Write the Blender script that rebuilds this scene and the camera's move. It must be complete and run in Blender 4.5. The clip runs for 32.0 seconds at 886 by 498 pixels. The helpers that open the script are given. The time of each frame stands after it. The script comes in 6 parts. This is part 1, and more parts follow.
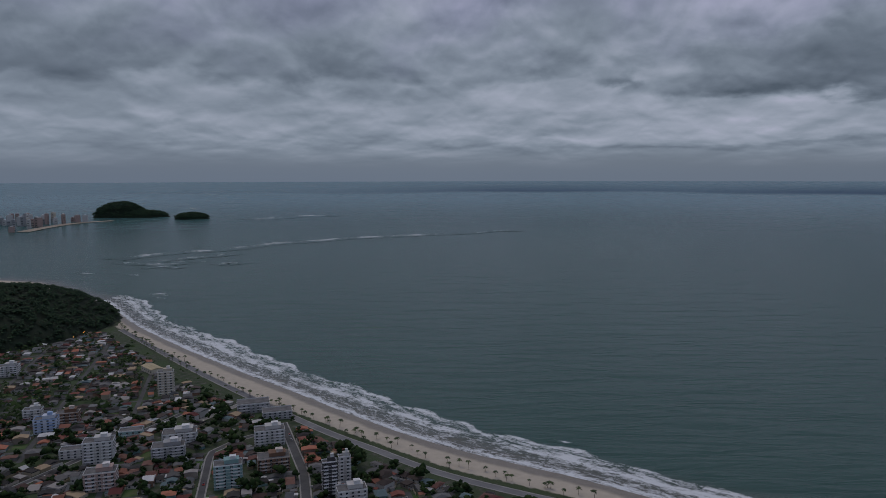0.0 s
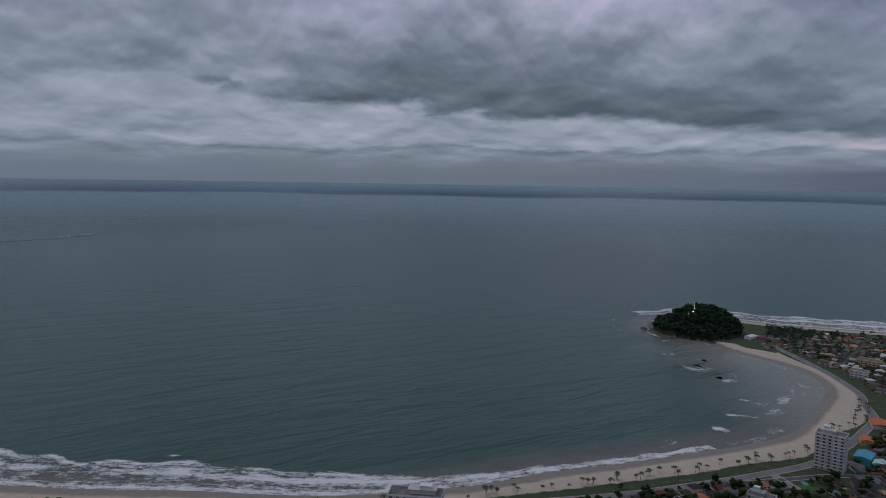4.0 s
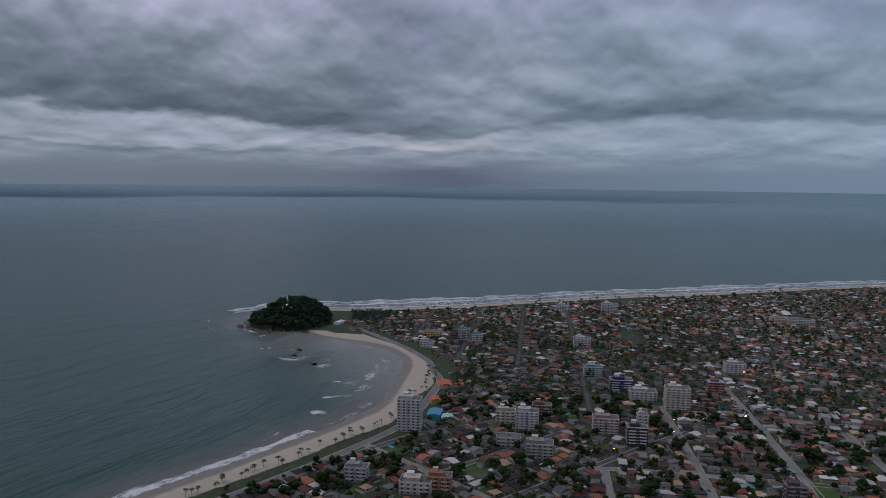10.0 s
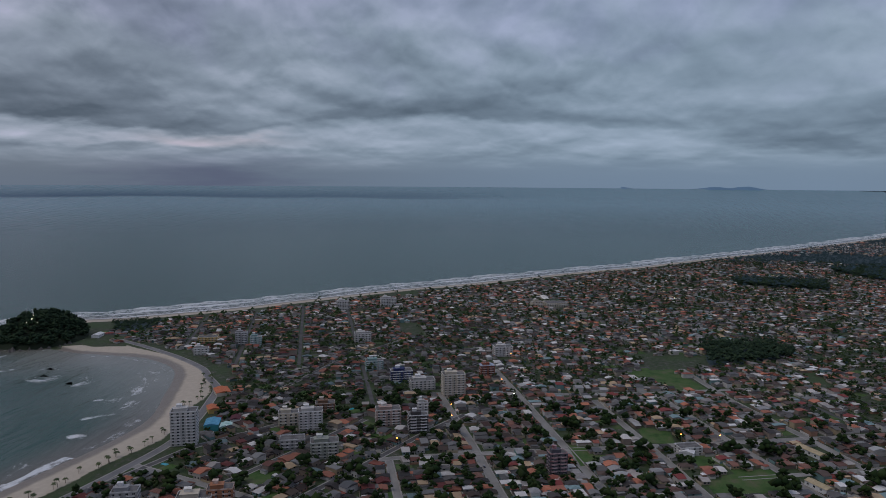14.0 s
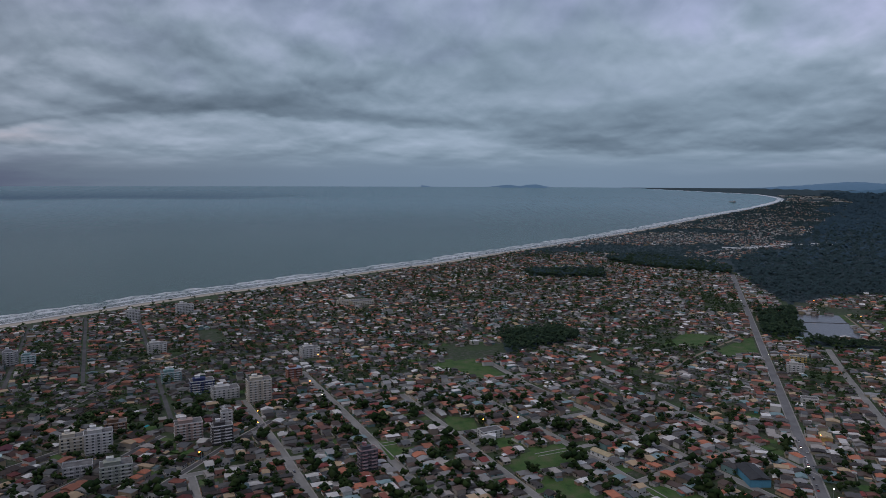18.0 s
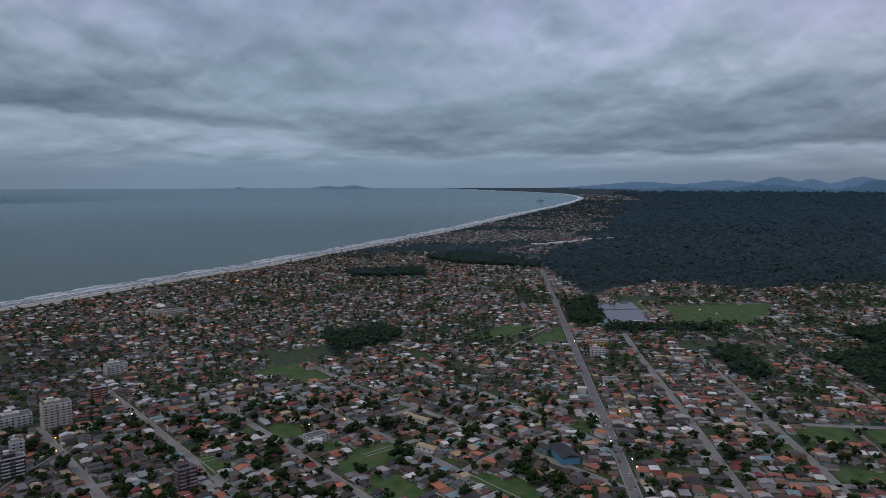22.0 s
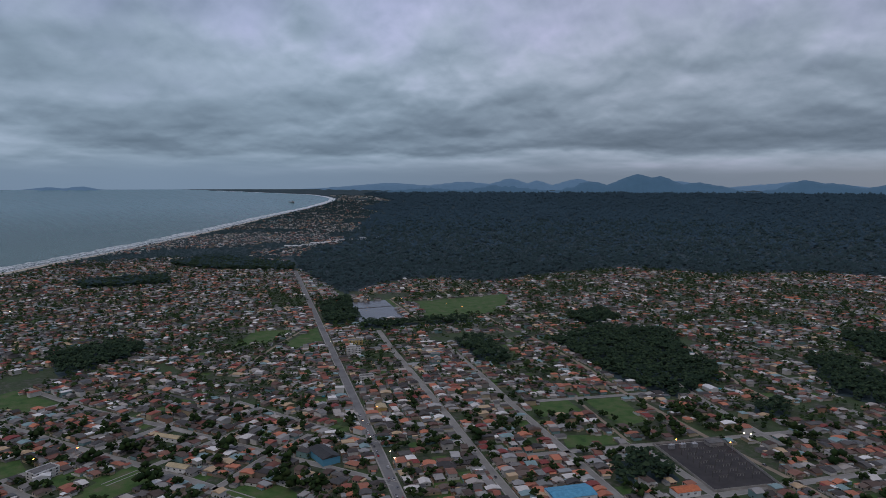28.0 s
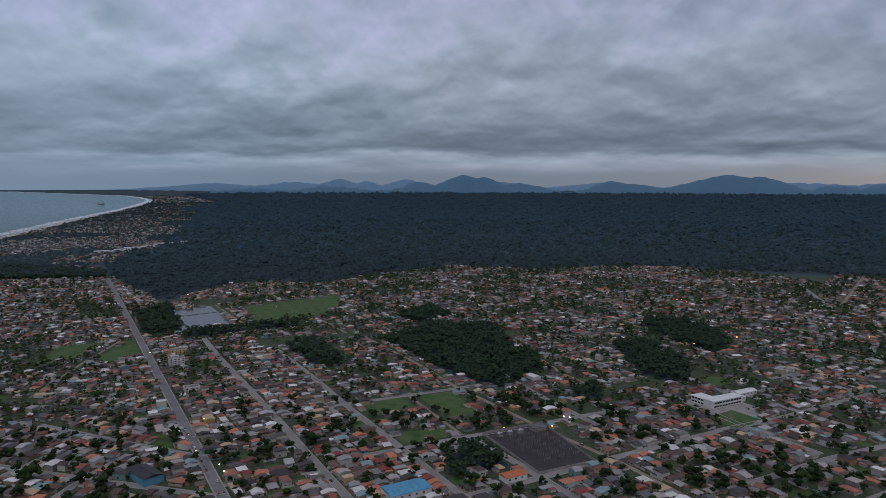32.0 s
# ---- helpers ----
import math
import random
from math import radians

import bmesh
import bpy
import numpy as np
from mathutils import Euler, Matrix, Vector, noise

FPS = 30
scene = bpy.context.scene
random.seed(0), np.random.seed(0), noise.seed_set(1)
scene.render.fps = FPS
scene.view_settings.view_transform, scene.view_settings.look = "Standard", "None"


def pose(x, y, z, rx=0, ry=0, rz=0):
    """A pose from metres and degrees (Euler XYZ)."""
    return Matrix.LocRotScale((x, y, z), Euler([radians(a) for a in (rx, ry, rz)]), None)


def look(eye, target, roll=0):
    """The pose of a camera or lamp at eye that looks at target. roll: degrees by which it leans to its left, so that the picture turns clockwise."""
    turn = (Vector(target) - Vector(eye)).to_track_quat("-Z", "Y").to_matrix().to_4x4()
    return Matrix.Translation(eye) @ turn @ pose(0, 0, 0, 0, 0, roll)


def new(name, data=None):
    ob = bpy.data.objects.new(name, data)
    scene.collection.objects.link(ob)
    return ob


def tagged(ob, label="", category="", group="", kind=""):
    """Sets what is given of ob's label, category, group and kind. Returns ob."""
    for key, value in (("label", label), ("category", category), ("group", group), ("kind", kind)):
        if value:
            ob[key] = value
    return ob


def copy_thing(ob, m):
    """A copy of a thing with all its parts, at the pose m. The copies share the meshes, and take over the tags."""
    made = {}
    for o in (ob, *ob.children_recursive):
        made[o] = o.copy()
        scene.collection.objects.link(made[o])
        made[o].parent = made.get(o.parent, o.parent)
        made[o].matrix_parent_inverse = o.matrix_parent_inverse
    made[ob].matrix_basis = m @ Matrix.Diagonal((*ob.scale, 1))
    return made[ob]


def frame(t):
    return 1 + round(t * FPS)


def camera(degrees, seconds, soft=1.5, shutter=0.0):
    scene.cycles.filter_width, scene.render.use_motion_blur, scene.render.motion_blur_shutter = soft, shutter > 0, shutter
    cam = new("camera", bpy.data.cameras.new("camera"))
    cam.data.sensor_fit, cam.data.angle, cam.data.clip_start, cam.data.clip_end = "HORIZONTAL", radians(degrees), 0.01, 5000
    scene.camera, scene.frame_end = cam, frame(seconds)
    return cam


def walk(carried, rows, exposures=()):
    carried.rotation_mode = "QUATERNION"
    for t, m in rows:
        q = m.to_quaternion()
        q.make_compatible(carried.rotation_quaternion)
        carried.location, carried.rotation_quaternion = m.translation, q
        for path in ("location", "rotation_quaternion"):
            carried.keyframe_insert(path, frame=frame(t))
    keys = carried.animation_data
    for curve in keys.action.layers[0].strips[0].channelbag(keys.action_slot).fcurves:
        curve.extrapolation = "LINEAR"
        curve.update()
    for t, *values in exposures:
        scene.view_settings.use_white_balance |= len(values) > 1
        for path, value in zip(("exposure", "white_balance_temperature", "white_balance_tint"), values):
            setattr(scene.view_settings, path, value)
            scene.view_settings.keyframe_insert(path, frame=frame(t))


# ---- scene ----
# ---------- camera: hovers at one spot and turns ----------
EYE = 235.0
cam = camera(64.31, 32.0, soft=0.8)
PATH = [
    (0.0, 84.047, 0.124, -0.001),
    (0.5, 84.050, -0.165, -3.456),
    (1.0, 84.042, -0.366, -8.338),
    (1.5, 84.070, -0.555, -12.293),
    (2.0, 84.098, -0.677, -16.237),
    (2.5, 84.125, -0.795, -20.235),
    (3.0, 84.153, -0.856, -24.200),
    (3.5, 84.215, -0.915, -27.867),
    (5.5, 84.429, -1.020, -41.039),
    (6.0, 84.469, -1.096, -43.949),
    (6.5, 84.517, -0.932, -46.678),
    (7.0, 84.577, -0.792, -49.331),
    (7.5, 84.573, -0.816, -51.864),
    (8.0, 84.548, -0.865, -54.338),
    (8.5, 84.554, -0.863, -56.742),
    (9.0, 84.562, -0.791, -59.130),
    (9.5, 84.560, -0.711, -61.516),
    (10.0, 84.555, -0.679, -63.856),
    (10.5, 84.564, -0.699, -66.163),
    (11.0, 84.554, -0.608, -68.506),
    (11.5, 84.558, -0.604, -70.773),
    (12.0, 84.536, -0.547, -73.058),
    (12.5, 84.525, -0.568, -75.282),
    (13.0, 84.502, -0.506, -77.516),
    (13.5, 84.503, -0.455, -79.690),
    (14.0, 84.493, -0.404, -81.870),
    (14.5, 84.505, -0.362, -84.014),
    (16.5, 84.475, -0.293, -91.987),
    (17.0, 84.481, -0.283, -93.926),
    (17.5, 84.479, -0.245, -95.863),
    (18.0, 84.482, -0.202, -97.767),
    (18.5, 84.492, -0.164, -99.584),
    (19.0, 84.501, -0.129, -101.446),
    (19.5, 84.513, -0.083, -103.316),
    (20.0, 84.537, -0.016, -105.183),
    (20.5, 84.557, 0.033, -107.035),
    (21.0, 84.560, 0.061, -108.869),
    (21.5, 84.567, 0.034, -110.575),
    (22.0, 84.579, 0.051, -112.279),
    (22.5, 84.580, 0.090, -113.968),
    (23.0, 84.590, 0.077, -115.636),
    (23.5, 84.596, 0.093, -117.337),
    (24.0, 84.599, 0.078, -119.036),
    (24.5, 84.618, 0.108, -120.632),
    (25.0, 84.628, 0.079, -122.213),
    (25.5, 84.655, 0.104, -123.869),
    (27.5, 84.669, -0.001, -130.577),
    (28.0, 84.670, -0.026, -132.197),
    (28.5, 84.661, -0.070, -133.819),
    (29.0, 84.660, -0.080, -135.488),
    (29.5, 84.667, -0.076, -137.174),
    (30.0, 84.679, -0.062, -138.858),
    (30.5, 84.682, -0.058, -140.607),
    (31.0, 84.691, -0.072, -142.378),
    (31.5, 84.697, -0.047, -144.152),
    (32.0, 84.710, -0.070, -145.925),
]
walk(cam, [(t, pose(0, 0, EYE, *turn)) for t, *turn in PATH], [(0.0, -0.12), (5.0, -0.10), (9.0, 0.0), (14.0, 0.04), (20.0, 0.13), (28.0, 0.15), (32.0, 0.14)])

# ---------- light: dusk under a broken overcast ----------
world = bpy.data.worlds.new("world")
scene.world = world
world.use_nodes = True
SKY_GAIN, SUN_POWER = 1.08, 0.6


class Net:
    """Short hand for node trees."""

    def __init__(self, tree):
        self.t = tree
        tree.nodes.clear()

    def n(self, kind, **kw):
        node = self.t.nodes.new("ShaderNode" + kind)
        for k, v in kw.items():
            if k in NODE_SET:
                NODE_SET[k](node, v)
        return node

    def put(self, socket, value):
        if isinstance(value, bpy.types.NodeSocket):
            self.t.links.new(value, socket)
        else:
            socket.default_value = value

    def math(self, op, a, b=None, c=None, clamp=False):
        m = self.n("Math")
        m.operation, m.use_clamp = op, clamp
        for i, v in enumerate((a, b, c)):
            if v is not None:
                self.put(m.inputs[i], v)
        return m.outputs[0]

    def vmath(self, op, a, b=None):
        m = self.n("VectorMath")
        m.operation = op
        self.put(m.inputs[0], a)
        if b is not None:
            self.put(m.inputs[3 if op == "SCALE" else 1], b)
        return m.outputs[0]

    def mix(self, fac, a, b, blend="MIX"):
        m = self.n("MixRGB")
        m.blend_type = blend
        for i, v in zip((0, 1, 2), (fac, a, b)):
            if isinstance(v, tuple) and len(v) == 3:
                v = (*v, 1)
            self.put(m.inputs[i], v)
        return m.outputs[0]

    def noise(self, vec, scale, detail=4, rough=0.55, distort=0.0):
        m = self.n("TexNoise")
        self.put(m.inputs["Vector"], vec)
        for k, v in (("Scale", scale), ("Detail", detail), ("Roughness", rough), ("Distortion", distort)):
            m.inputs[k].default_value = v
        return m.outputs[0]

    def ramp(self, fac, stops, constant=False):
        m = self.n("ValToRGB")
        r = m.color_ramp
        r.interpolation = "CONSTANT" if constant else "LINEAR"
        while len(r.elements) < len(stops):
            r.elements.new(0.5)
        for e, (p, c) in zip(r.elements, stops):
            e.position, e.color = p, (*c, 1) if len(c) == 3 else c
        self.put(m.inputs[0], fac)
        return m.outputs[0]

    def step(self, x, lo, hi):
        m = self.n("MapRange")
        m.interpolation_type = "SMOOTHSTEP"
        self.put(m.inputs[0], x)
        m.inputs[1].default_value, m.inputs[2].default_value = lo, hi
        return m.outputs[0]


NODE_SET = {}

k = Net(world.node_tree)
way = k.n("TexCoord").outputs["Generated"]
sep = k.n("SeparateXYZ")
k.put(sep.inputs[0], way)
sx, sy, sz = sep.outputs
flat = k.math("SQRT", k.math("ADD", k.math("MULTIPLY", sx, sx), k.math("MULTIPLY", sy, sy)))
el = k.math("MULTIPLY", k.math("ARCTAN2", sz, flat), 57.2958)
az = k.math("MULTIPLY", k.math("ARCTAN2", sx, sy), 57.2958)
# lumps of cloud, flatter towards the horizon
high = k.math("MAXIMUM", el, -1.0)
deck = k.n("CombineXYZ")
k.put(deck.inputs[0], k.math("DIVIDE", az, 5.6))
k.put(deck.inputs[1], k.math("MULTIPLY", k.math("LOGARITHM", k.math("ADD", high, 2.4), 2.71828), 3.4))
deck = deck.outputs[0]
big = k.math("SUBTRACT", k.noise(deck, 0.40, 2, 0.5), 0.5)
wob = k.math("SUBTRACT", k.noise(deck, 0.85, 4, 0.46, 0.25), 0.5)
wob2 = k.math("SUBTRACT", k.noise(deck, 2.6, 4, 0.5, 0.2), 0.5)
spread = k.math("MULTIPLY_ADD", high, 0.10, 0.35)
ragged = k.math("MULTIPLY", spread, k.math("ADD", k.math("MULTIPLY", wob, 3.6), k.math("MULTIPLY", wob2, 1.2)))
el_w = k.math("ADD", el, ragged)
az_w = k.math("ADD", az, k.math("ADD", k.math("MULTIPLY", wob2, 5.0), k.math("MULTIPLY", wob, 9.0)))


def along(stops, top):
    """A quantity that changes with the azimuth, from -45 to 185 degrees."""
    x = k.math("DIVIDE", k.math("ADD", az, 45.0), 230.0, clamp=True)
    return k.math("MULTIPLY", k.ramp(x, [((a + 45) / 230, (q / top,) * 3) for a, q in stops]), top)


# the flat underside of the deck, how dark it is and how far up the dark reaches
foot = along([(-45, 7.2), (-20, 7.6), (0, 7.4), (12, 6.9), (20, 6.1), (33, 5.4), (41, 4.7), (50, 4.2), (59, 3.9), (66, 3.5), (75, 4.8), (90, 5.0), (98, 4.2), (106, 2.6), (112, 2.2), (137, 2.4), (160, 2.2), (185, 2.2)], 8.0)
gloom = along([(-45, 0.24), (-25, 0.26), (-10, 0.18), (5, 0.10), (14, 0.20), (22, 0.50), (44, 0.56), (58, 0.46), (66, 0.30), (76, 0.30), (86, 0.32), (96, 0.16), (106, 0.20), (116, 0.32), (127, 0.30), (140, 0.44), (152, 0.42), (170, 0.40), (185, 0.36)], 1.0)
depth = along([(-45, 3.0), (0, 2.0), (20, 2.6), (40, 4.0), (58, 3.2), (70, 2.2), (88, 1.8), (100, 2.0), (115, 3.0), (140, 3.6), (165, 4.4), (185, 4.4)], 6.0)
over = k.math("SUBTRACT", el_w, foot)
deckmask = k.step(over, -0.45, 0.50)
dark = k.math("MULTIPLY", k.math("MULTIPLY", gloom, deckmask), k.math("EXPONENT", k.math("MULTIPLY", k.math("DIVIDE", k.math("MAXIMUM", over, 0.0), depth), -1.0)))
under = along([(-45, 0.04), (0, 0.08), (18, 0.09), (30, 0.12), (48, 0.11), (60, 0.16), (66, 0.14), (73, 0.05), (100, 0.04), (185, 0.0)], 1.0)
lightrow = k.math("MULTIPLY", k.math("MULTIPLY", under, k.math("SUBTRACT", 1.0, deckmask)), k.step(el_w, 1.9, 3.0))
puffy = along([(-45, 0.7), (0, 1.0), (60, 1.0), (95, 0.75), (108, 0.55), (125, 0.8), (185, 0.8)], 1.0)


def heap(scale, rise):
    """Heaped cloud: light crowns and dark feet, from the thickness here and a little above."""
    above = k.vmath("ADD", deck, (0.0, rise, 0.0))
    here, higher = (k.step(k.noise(v, scale, 5, 0.47, 0.25), 0.34, 0.66) for v in (deck, above))
    return k.math("SUBTRACT", here, higher)


puff = k.math("ADD", k.math("MULTIPLY", heap(0.8, 0.36), 0.22), k.math("MULTIPLY", heap(2.0, 0.14), 0.10))
tone = k.math("ADD", k.math("MULTIPLY", big, 0.34), k.math("ADD", k.math("MULTIPLY", wob, 0.22), k.math("MULTIPLY", wob2, 0.05)))
tone = k.math("ADD", tone, k.math("SUBTRACT", along([(-45, 0.02), (-15, 0.03), (0, 0.08), (70, 0.09), (85, 0.05), (105, 0.08), (120, 0.15), (145, 0.19), (185, 0.18)], 1.0), 0.06))
tone = k.math("ADD", tone, k.math("MULTIPLY", puff, puffy))
tone = k.math("ADD", tone, k.math("SUBTRACT", lightrow, dark))


def bank(a, e, wa, we_up, we_down, amount):
    """One bank of cloud round azimuth a and elevation e (degrees), lighter (+) or darker (-) than the deck."""
    global tone
    da = k.math("DIVIDE", k.math("SUBTRACT", az_w, a), wa)
    de = k.math("SUBTRACT", el_w, e)
    up = k.math("DIVIDE", k.math("MAXIMUM", de, 0.0), we_up)
    dn = k.math("DIVIDE", k.math("MINIMUM", de, 0.0), we_down)
    r2 = k.math("ADD", k.math("MULTIPLY", da, da), k.math("ADD", k.math("MULTIPLY", up, up), k.math("MULTIPLY", dn, dn)))
    g = k.math("EXPONENT", k.math("MULTIPLY", r2, -1.0))
    tone = k.math("ADD", tone, k.math("MULTIPLY", g, amount))
    return g


bank(32, 2.25, 30, 0.22, 0.22, -0.20)
bank(43, 13.5, 13, 4.0, 2.2, 0.34)
bank(26, 12.0, 7, 3.0, 2.0, 0.10)
bank(14, 7.4, 4.2, 1.3, 1.3, 0.30)
bank(14, 6.9, 1.6, 1.0, 0.8, -0.40)
bank(27, 4.4, 5, 0.8, 0.8, 0.10)
bank(70, 7.8, 4, 1.0, 0.8, 0.18)
bank(62, 12.5, 6, 2.5, 2.5, -0.12)
bank(-27, 7.5, 4, 2.0, 1.2, -0.12)
bank(-8, 7.0, 4, 1.6, 1.2, -0.14)
bank(82, 13.0, 14, 4.0, 3.0, 0.14)
bank(103, 8.0, 14, 6.0, 4.0, 0.10)
bank(109, 3.0, 4, 0.6, 0.4, -0.12)
bank(134, 8.5, 7, 1.6, 1.4, 0.22)
bank(127, 12.0, 9, 3.0, 2.2, 0.16)
bank(146, 11.5, 8, 3.0, 2.0, 0.14)
bank(156, 1.0, 9, 0.7, 0.7, 0.22)
peach = bank(63.5, 2.9, 5, 0.6, 0.5, 0.14)
shaft = k.math("EXPONENT", k.math("MULTIPLY", k.math("POWER", k.math("DIVIDE", k.math("SUBTRACT", az_w, 63.5), 5.5), 2.0), -1.0))
cloud = k.ramp(k.math("ADD", tone, 0.5), [(0.0, (0.080, 0.104, 0.138)), (0.3, (0.145, 0.178, 0.228)), (0.5, (0.214, 0.255, 0.318)), (0.72, (0.310, 0.348, 0.430)), (1.0, (0.46, 0.465, 0.60))])
cloud = k.mix(k.math("MULTIPLY", peach, 0.7), cloud, k.mix(1.0, cloud, (1.22, 1.0, 0.92), "MULTIPLY"))
# clear strip of air under the deck, and the sky of the hour behind it
nishita = k.n("TexSky")
nishita.sky_type, nishita.sun_disc = "NISHITA", False
nishita.sun_elevation, nishita.sun_rotation = radians(12), radians(200)
murk = along([(-45, 0.90), (0, 0.95), (30, 0.90), (54, 0.82), (74, 0.92), (90, 1.12), (110, 1.2), (125, 1.1), (140, 0.95), (185, 0.92)], 1.25)
air = k.vmath("SCALE", k.mix(0.12, (0.148, 0.190, 0.262), k.vmath("SCALE", nishita.outputs[0], 0.05)), murk)
air = k.mix(k.math("MULTIPLY", shaft, 0.75), air, (0.083, 0.094, 0.150))
veil = k.step(k.math("ADD", el, k.math("MULTIPLY", wob, 1.2)), 0.5, 2.6)
sky = k.mix(veil, air, cloud)
# the inland half of the deck is a colder blue-green grey
sky = k.mix(k.math("MULTIPLY", k.step(az, 45.0, 100.0), k.math("MULTIPLY_ADD", k.step(az, 120.0, 150.0), -0.6, 1.0)), sky, k.mix(1.0, sky, (0.90, 1.01, 1.05), "MULTIPLY"))
# high up, a lilac tinge over the bay and inland
sky = k.mix(k.math("MULTIPLY", k.step(k.math("ADD", el, k.math("MULTIPLY", wob, 14.0)), 8.0, 17.0), 0.8), sky, k.mix(1.0, sky, (1.09, 0.99, 1.15), "MULTIPLY"))
out = k.n("OutputWorld")
bg = k.n("Background")
k.put(bg.inputs[0], sky)
bg.inputs[1].default_value = SKY_GAIN
k.t.links.new(bg.outputs[0], out.inputs[0])

sun = new("sun", bpy.data.lights.new("sun", "SUN"))
sun.data.energy, sun.data.angle, sun.data.color = SUN_POWER, radians(35), (1.0, 0.90, 0.78)
sun.matrix_world = look((0, 0, 0), (0.25, -0.45, -0.9))

# ---------- materials ----------
MATS = {}


def mat(name, stops, scale=0.3, rough=0.85, bump=0.0, bump_scale=2.0, metal=0.0, pick="", spread=0.35, emit=None, ior=1.45):
    """Paint with stains at two scales. pick: 'island' or 'object' takes one of the stops per piece, else noise blends them."""
    m = bpy.data.materials.new(name)
    m.use_nodes = True
    q = Net(m.node_tree)
    o, b = q.n("OutputMaterial"), q.n("BsdfPrincipled")
    q.t.links.new(b.outputs[0], o.inputs[0])
    pos = q.n("TexCoord").outputs["Object"]
    n1, n2 = q.noise(pos, scale, 5, 0.6), q.noise(pos, scale * 9, 4, 0.6)
    if pick:
        r = q.n("NewGeometry").outputs["Random Per Island"] if pick == "island" else q.n("ObjectInfo").outputs["Random"]
        col = q.ramp(r, [(i / len(stops), c) for i, c in enumerate(stops)], True)
    else:
        col = q.ramp(n1, [(0.3 + 0.4 * i / max(1, len(stops) - 1), c) for i, c in enumerate(stops)])
    grime = q.math("MULTIPLY_ADD", q.math("ADD", n1, q.math("MULTIPLY", n2, 0.7)), spread * 1.2, 1.0 - spread)
    grey = q.n("CombineXYZ")
    for i in range(3):
        q.put(grey.inputs[i], grime)
    col = q.mix(1.0, col, grey.outputs[0], "MULTIPLY")
    q.put(b.inputs["Base Color"], col)
    b.inputs["Roughness"].default_value, b.inputs["Metallic"].default_value, b.inputs["IOR"].default_value = rough, metal, ior
    if bump:
        u = q.n("Bump")
        u.inputs["Strength"].default_value, u.inputs["Distance"].default_value = 1.0, bump
        q.put(u.inputs["Height"], q.noise(pos, bump_scale, 4, 0.6))
        q.t.links.new(u.outputs[0], b.inputs["Normal"])
    if emit:
        b.inputs["Emission Color"].default_value, b.inputs["Emission Strength"].default_value = (*emit[0], 1), emit[1]
    MATS[name] = m
    return m


ROOFS = [(0.045, 0.040, 0.038), (0.36, 0.13, 0.075), (0.085, 0.080, 0.078), (0.150, 0.062, 0.046), (0.070, 0.048, 0.040), (0.22, 0.21, 0.20), (0.25, 0.080, 0.055), (0.055, 0.050, 0.048), (0.115, 0.060, 0.048), (0.33, 0.30, 0.275), (0.060, 0.058, 0.058),
         (0.42, 0.30, 0.18), (0.62, 0.61, 0.59), (0.120, 0.085, 0.068), (0.040, 0.036, 0.035), (0.30, 0.115, 0.070), (0.090, 0.062, 0.050), (0.27, 0.26, 0.25), (0.20, 0.095, 0.068), (0.50, 0.48, 0.455), (0.052, 0.045, 0.042), (0.44, 0.155, 0.085), (0.16, 0.155, 0.15), (0.20, 0.045, 0.040), (0.10, 0.095, 0.09), (0.17, 0.26, 0.27)]
WALLS = [(0.684, 0.649, 0.590), (0.496, 0.437, 0.366), (0.779, 0.755, 0.708), (0.378, 0.307, 0.248), (0.531, 0.425, 0.271), (0.330, 0.307, 0.283), (0.425, 0.248, 0.165), (0.236, 0.389, 0.378), (0.590, 0.507, 0.366), (0.732, 0.708, 0.661), (0.566, 0.543, 0.507), (0.800, 0.779, 0.732), (0.283, 0.224, 0.177)]
ROOFS = [tuple(min(0.8, 1.22 * (0.92 * c + 0.08 * r[1])) for c in r) for r in ROOFS] + [(0.30, 0.30, 0.30), (0.12, 0.125, 0.13), (0.20, 0.205, 0.20), (0.40, 0.40, 0.39)]
roof_m = mat("roof_tiles", ROOFS, 0.25, 0.85, 0.05, 3.0, pick="island")
# darker copies of the roof and plaster colours, for the bay side of town
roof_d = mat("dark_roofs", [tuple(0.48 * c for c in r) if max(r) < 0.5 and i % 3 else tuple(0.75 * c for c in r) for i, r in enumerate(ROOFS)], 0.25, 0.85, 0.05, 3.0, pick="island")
wall_d = mat("darker_plaster", [tuple(0.60 * c for c in w) for w in WALLS], 0.2, 0.9, 0.0, pick="island", spread=0.5)
wall_m = mat("house_plaster", [tuple(0.72 * c for c in w) for w in WALLS], 0.2, 0.9, 0.0, pick="island", spread=0.4)
roof_o = mat("roof_tiles_near", ROOFS, 0.25, 0.85, 0.08, 3.0, pick="object")
wall_o = mat("plaster_near", [tuple(0.72 * c for c in w) for w in WALLS], 0.3, 0.9, 0.02, pick="object", spread=0.4)
glass = mat("window_glass", [(0.02, 0.025, 0.03), (0.04, 0.045, 0.05)], 0.5, 0.15, pick="object")
lit = mat("lit_window", [(0.5, 0.4, 0.25)], 0.5, 0.5, emit=((1.0, 0.75, 0.4), 2.0))
asphalt = mat("asphalt", [(0.155, 0.155, 0.158), (0.205, 0.202, 0.20)], 0.05, 0.9, 0.01)
old_asphalt = mat("old_asphalt", [(0.07, 0.07, 0.072), (0.105, 0.103, 0.10)], 0.05, 0.9, 0.01, spread=0.5)
paving = mat("street_paving", [(0.20, 0.195, 0.182), (0.29, 0.28, 0.26)], 0.03, 0.9, 0.01, spread=0.4)
dirt = mat("dirt_street", [(0.22, 0.17, 0.125), (0.30, 0.25, 0.19)], 0.04, 0.95)
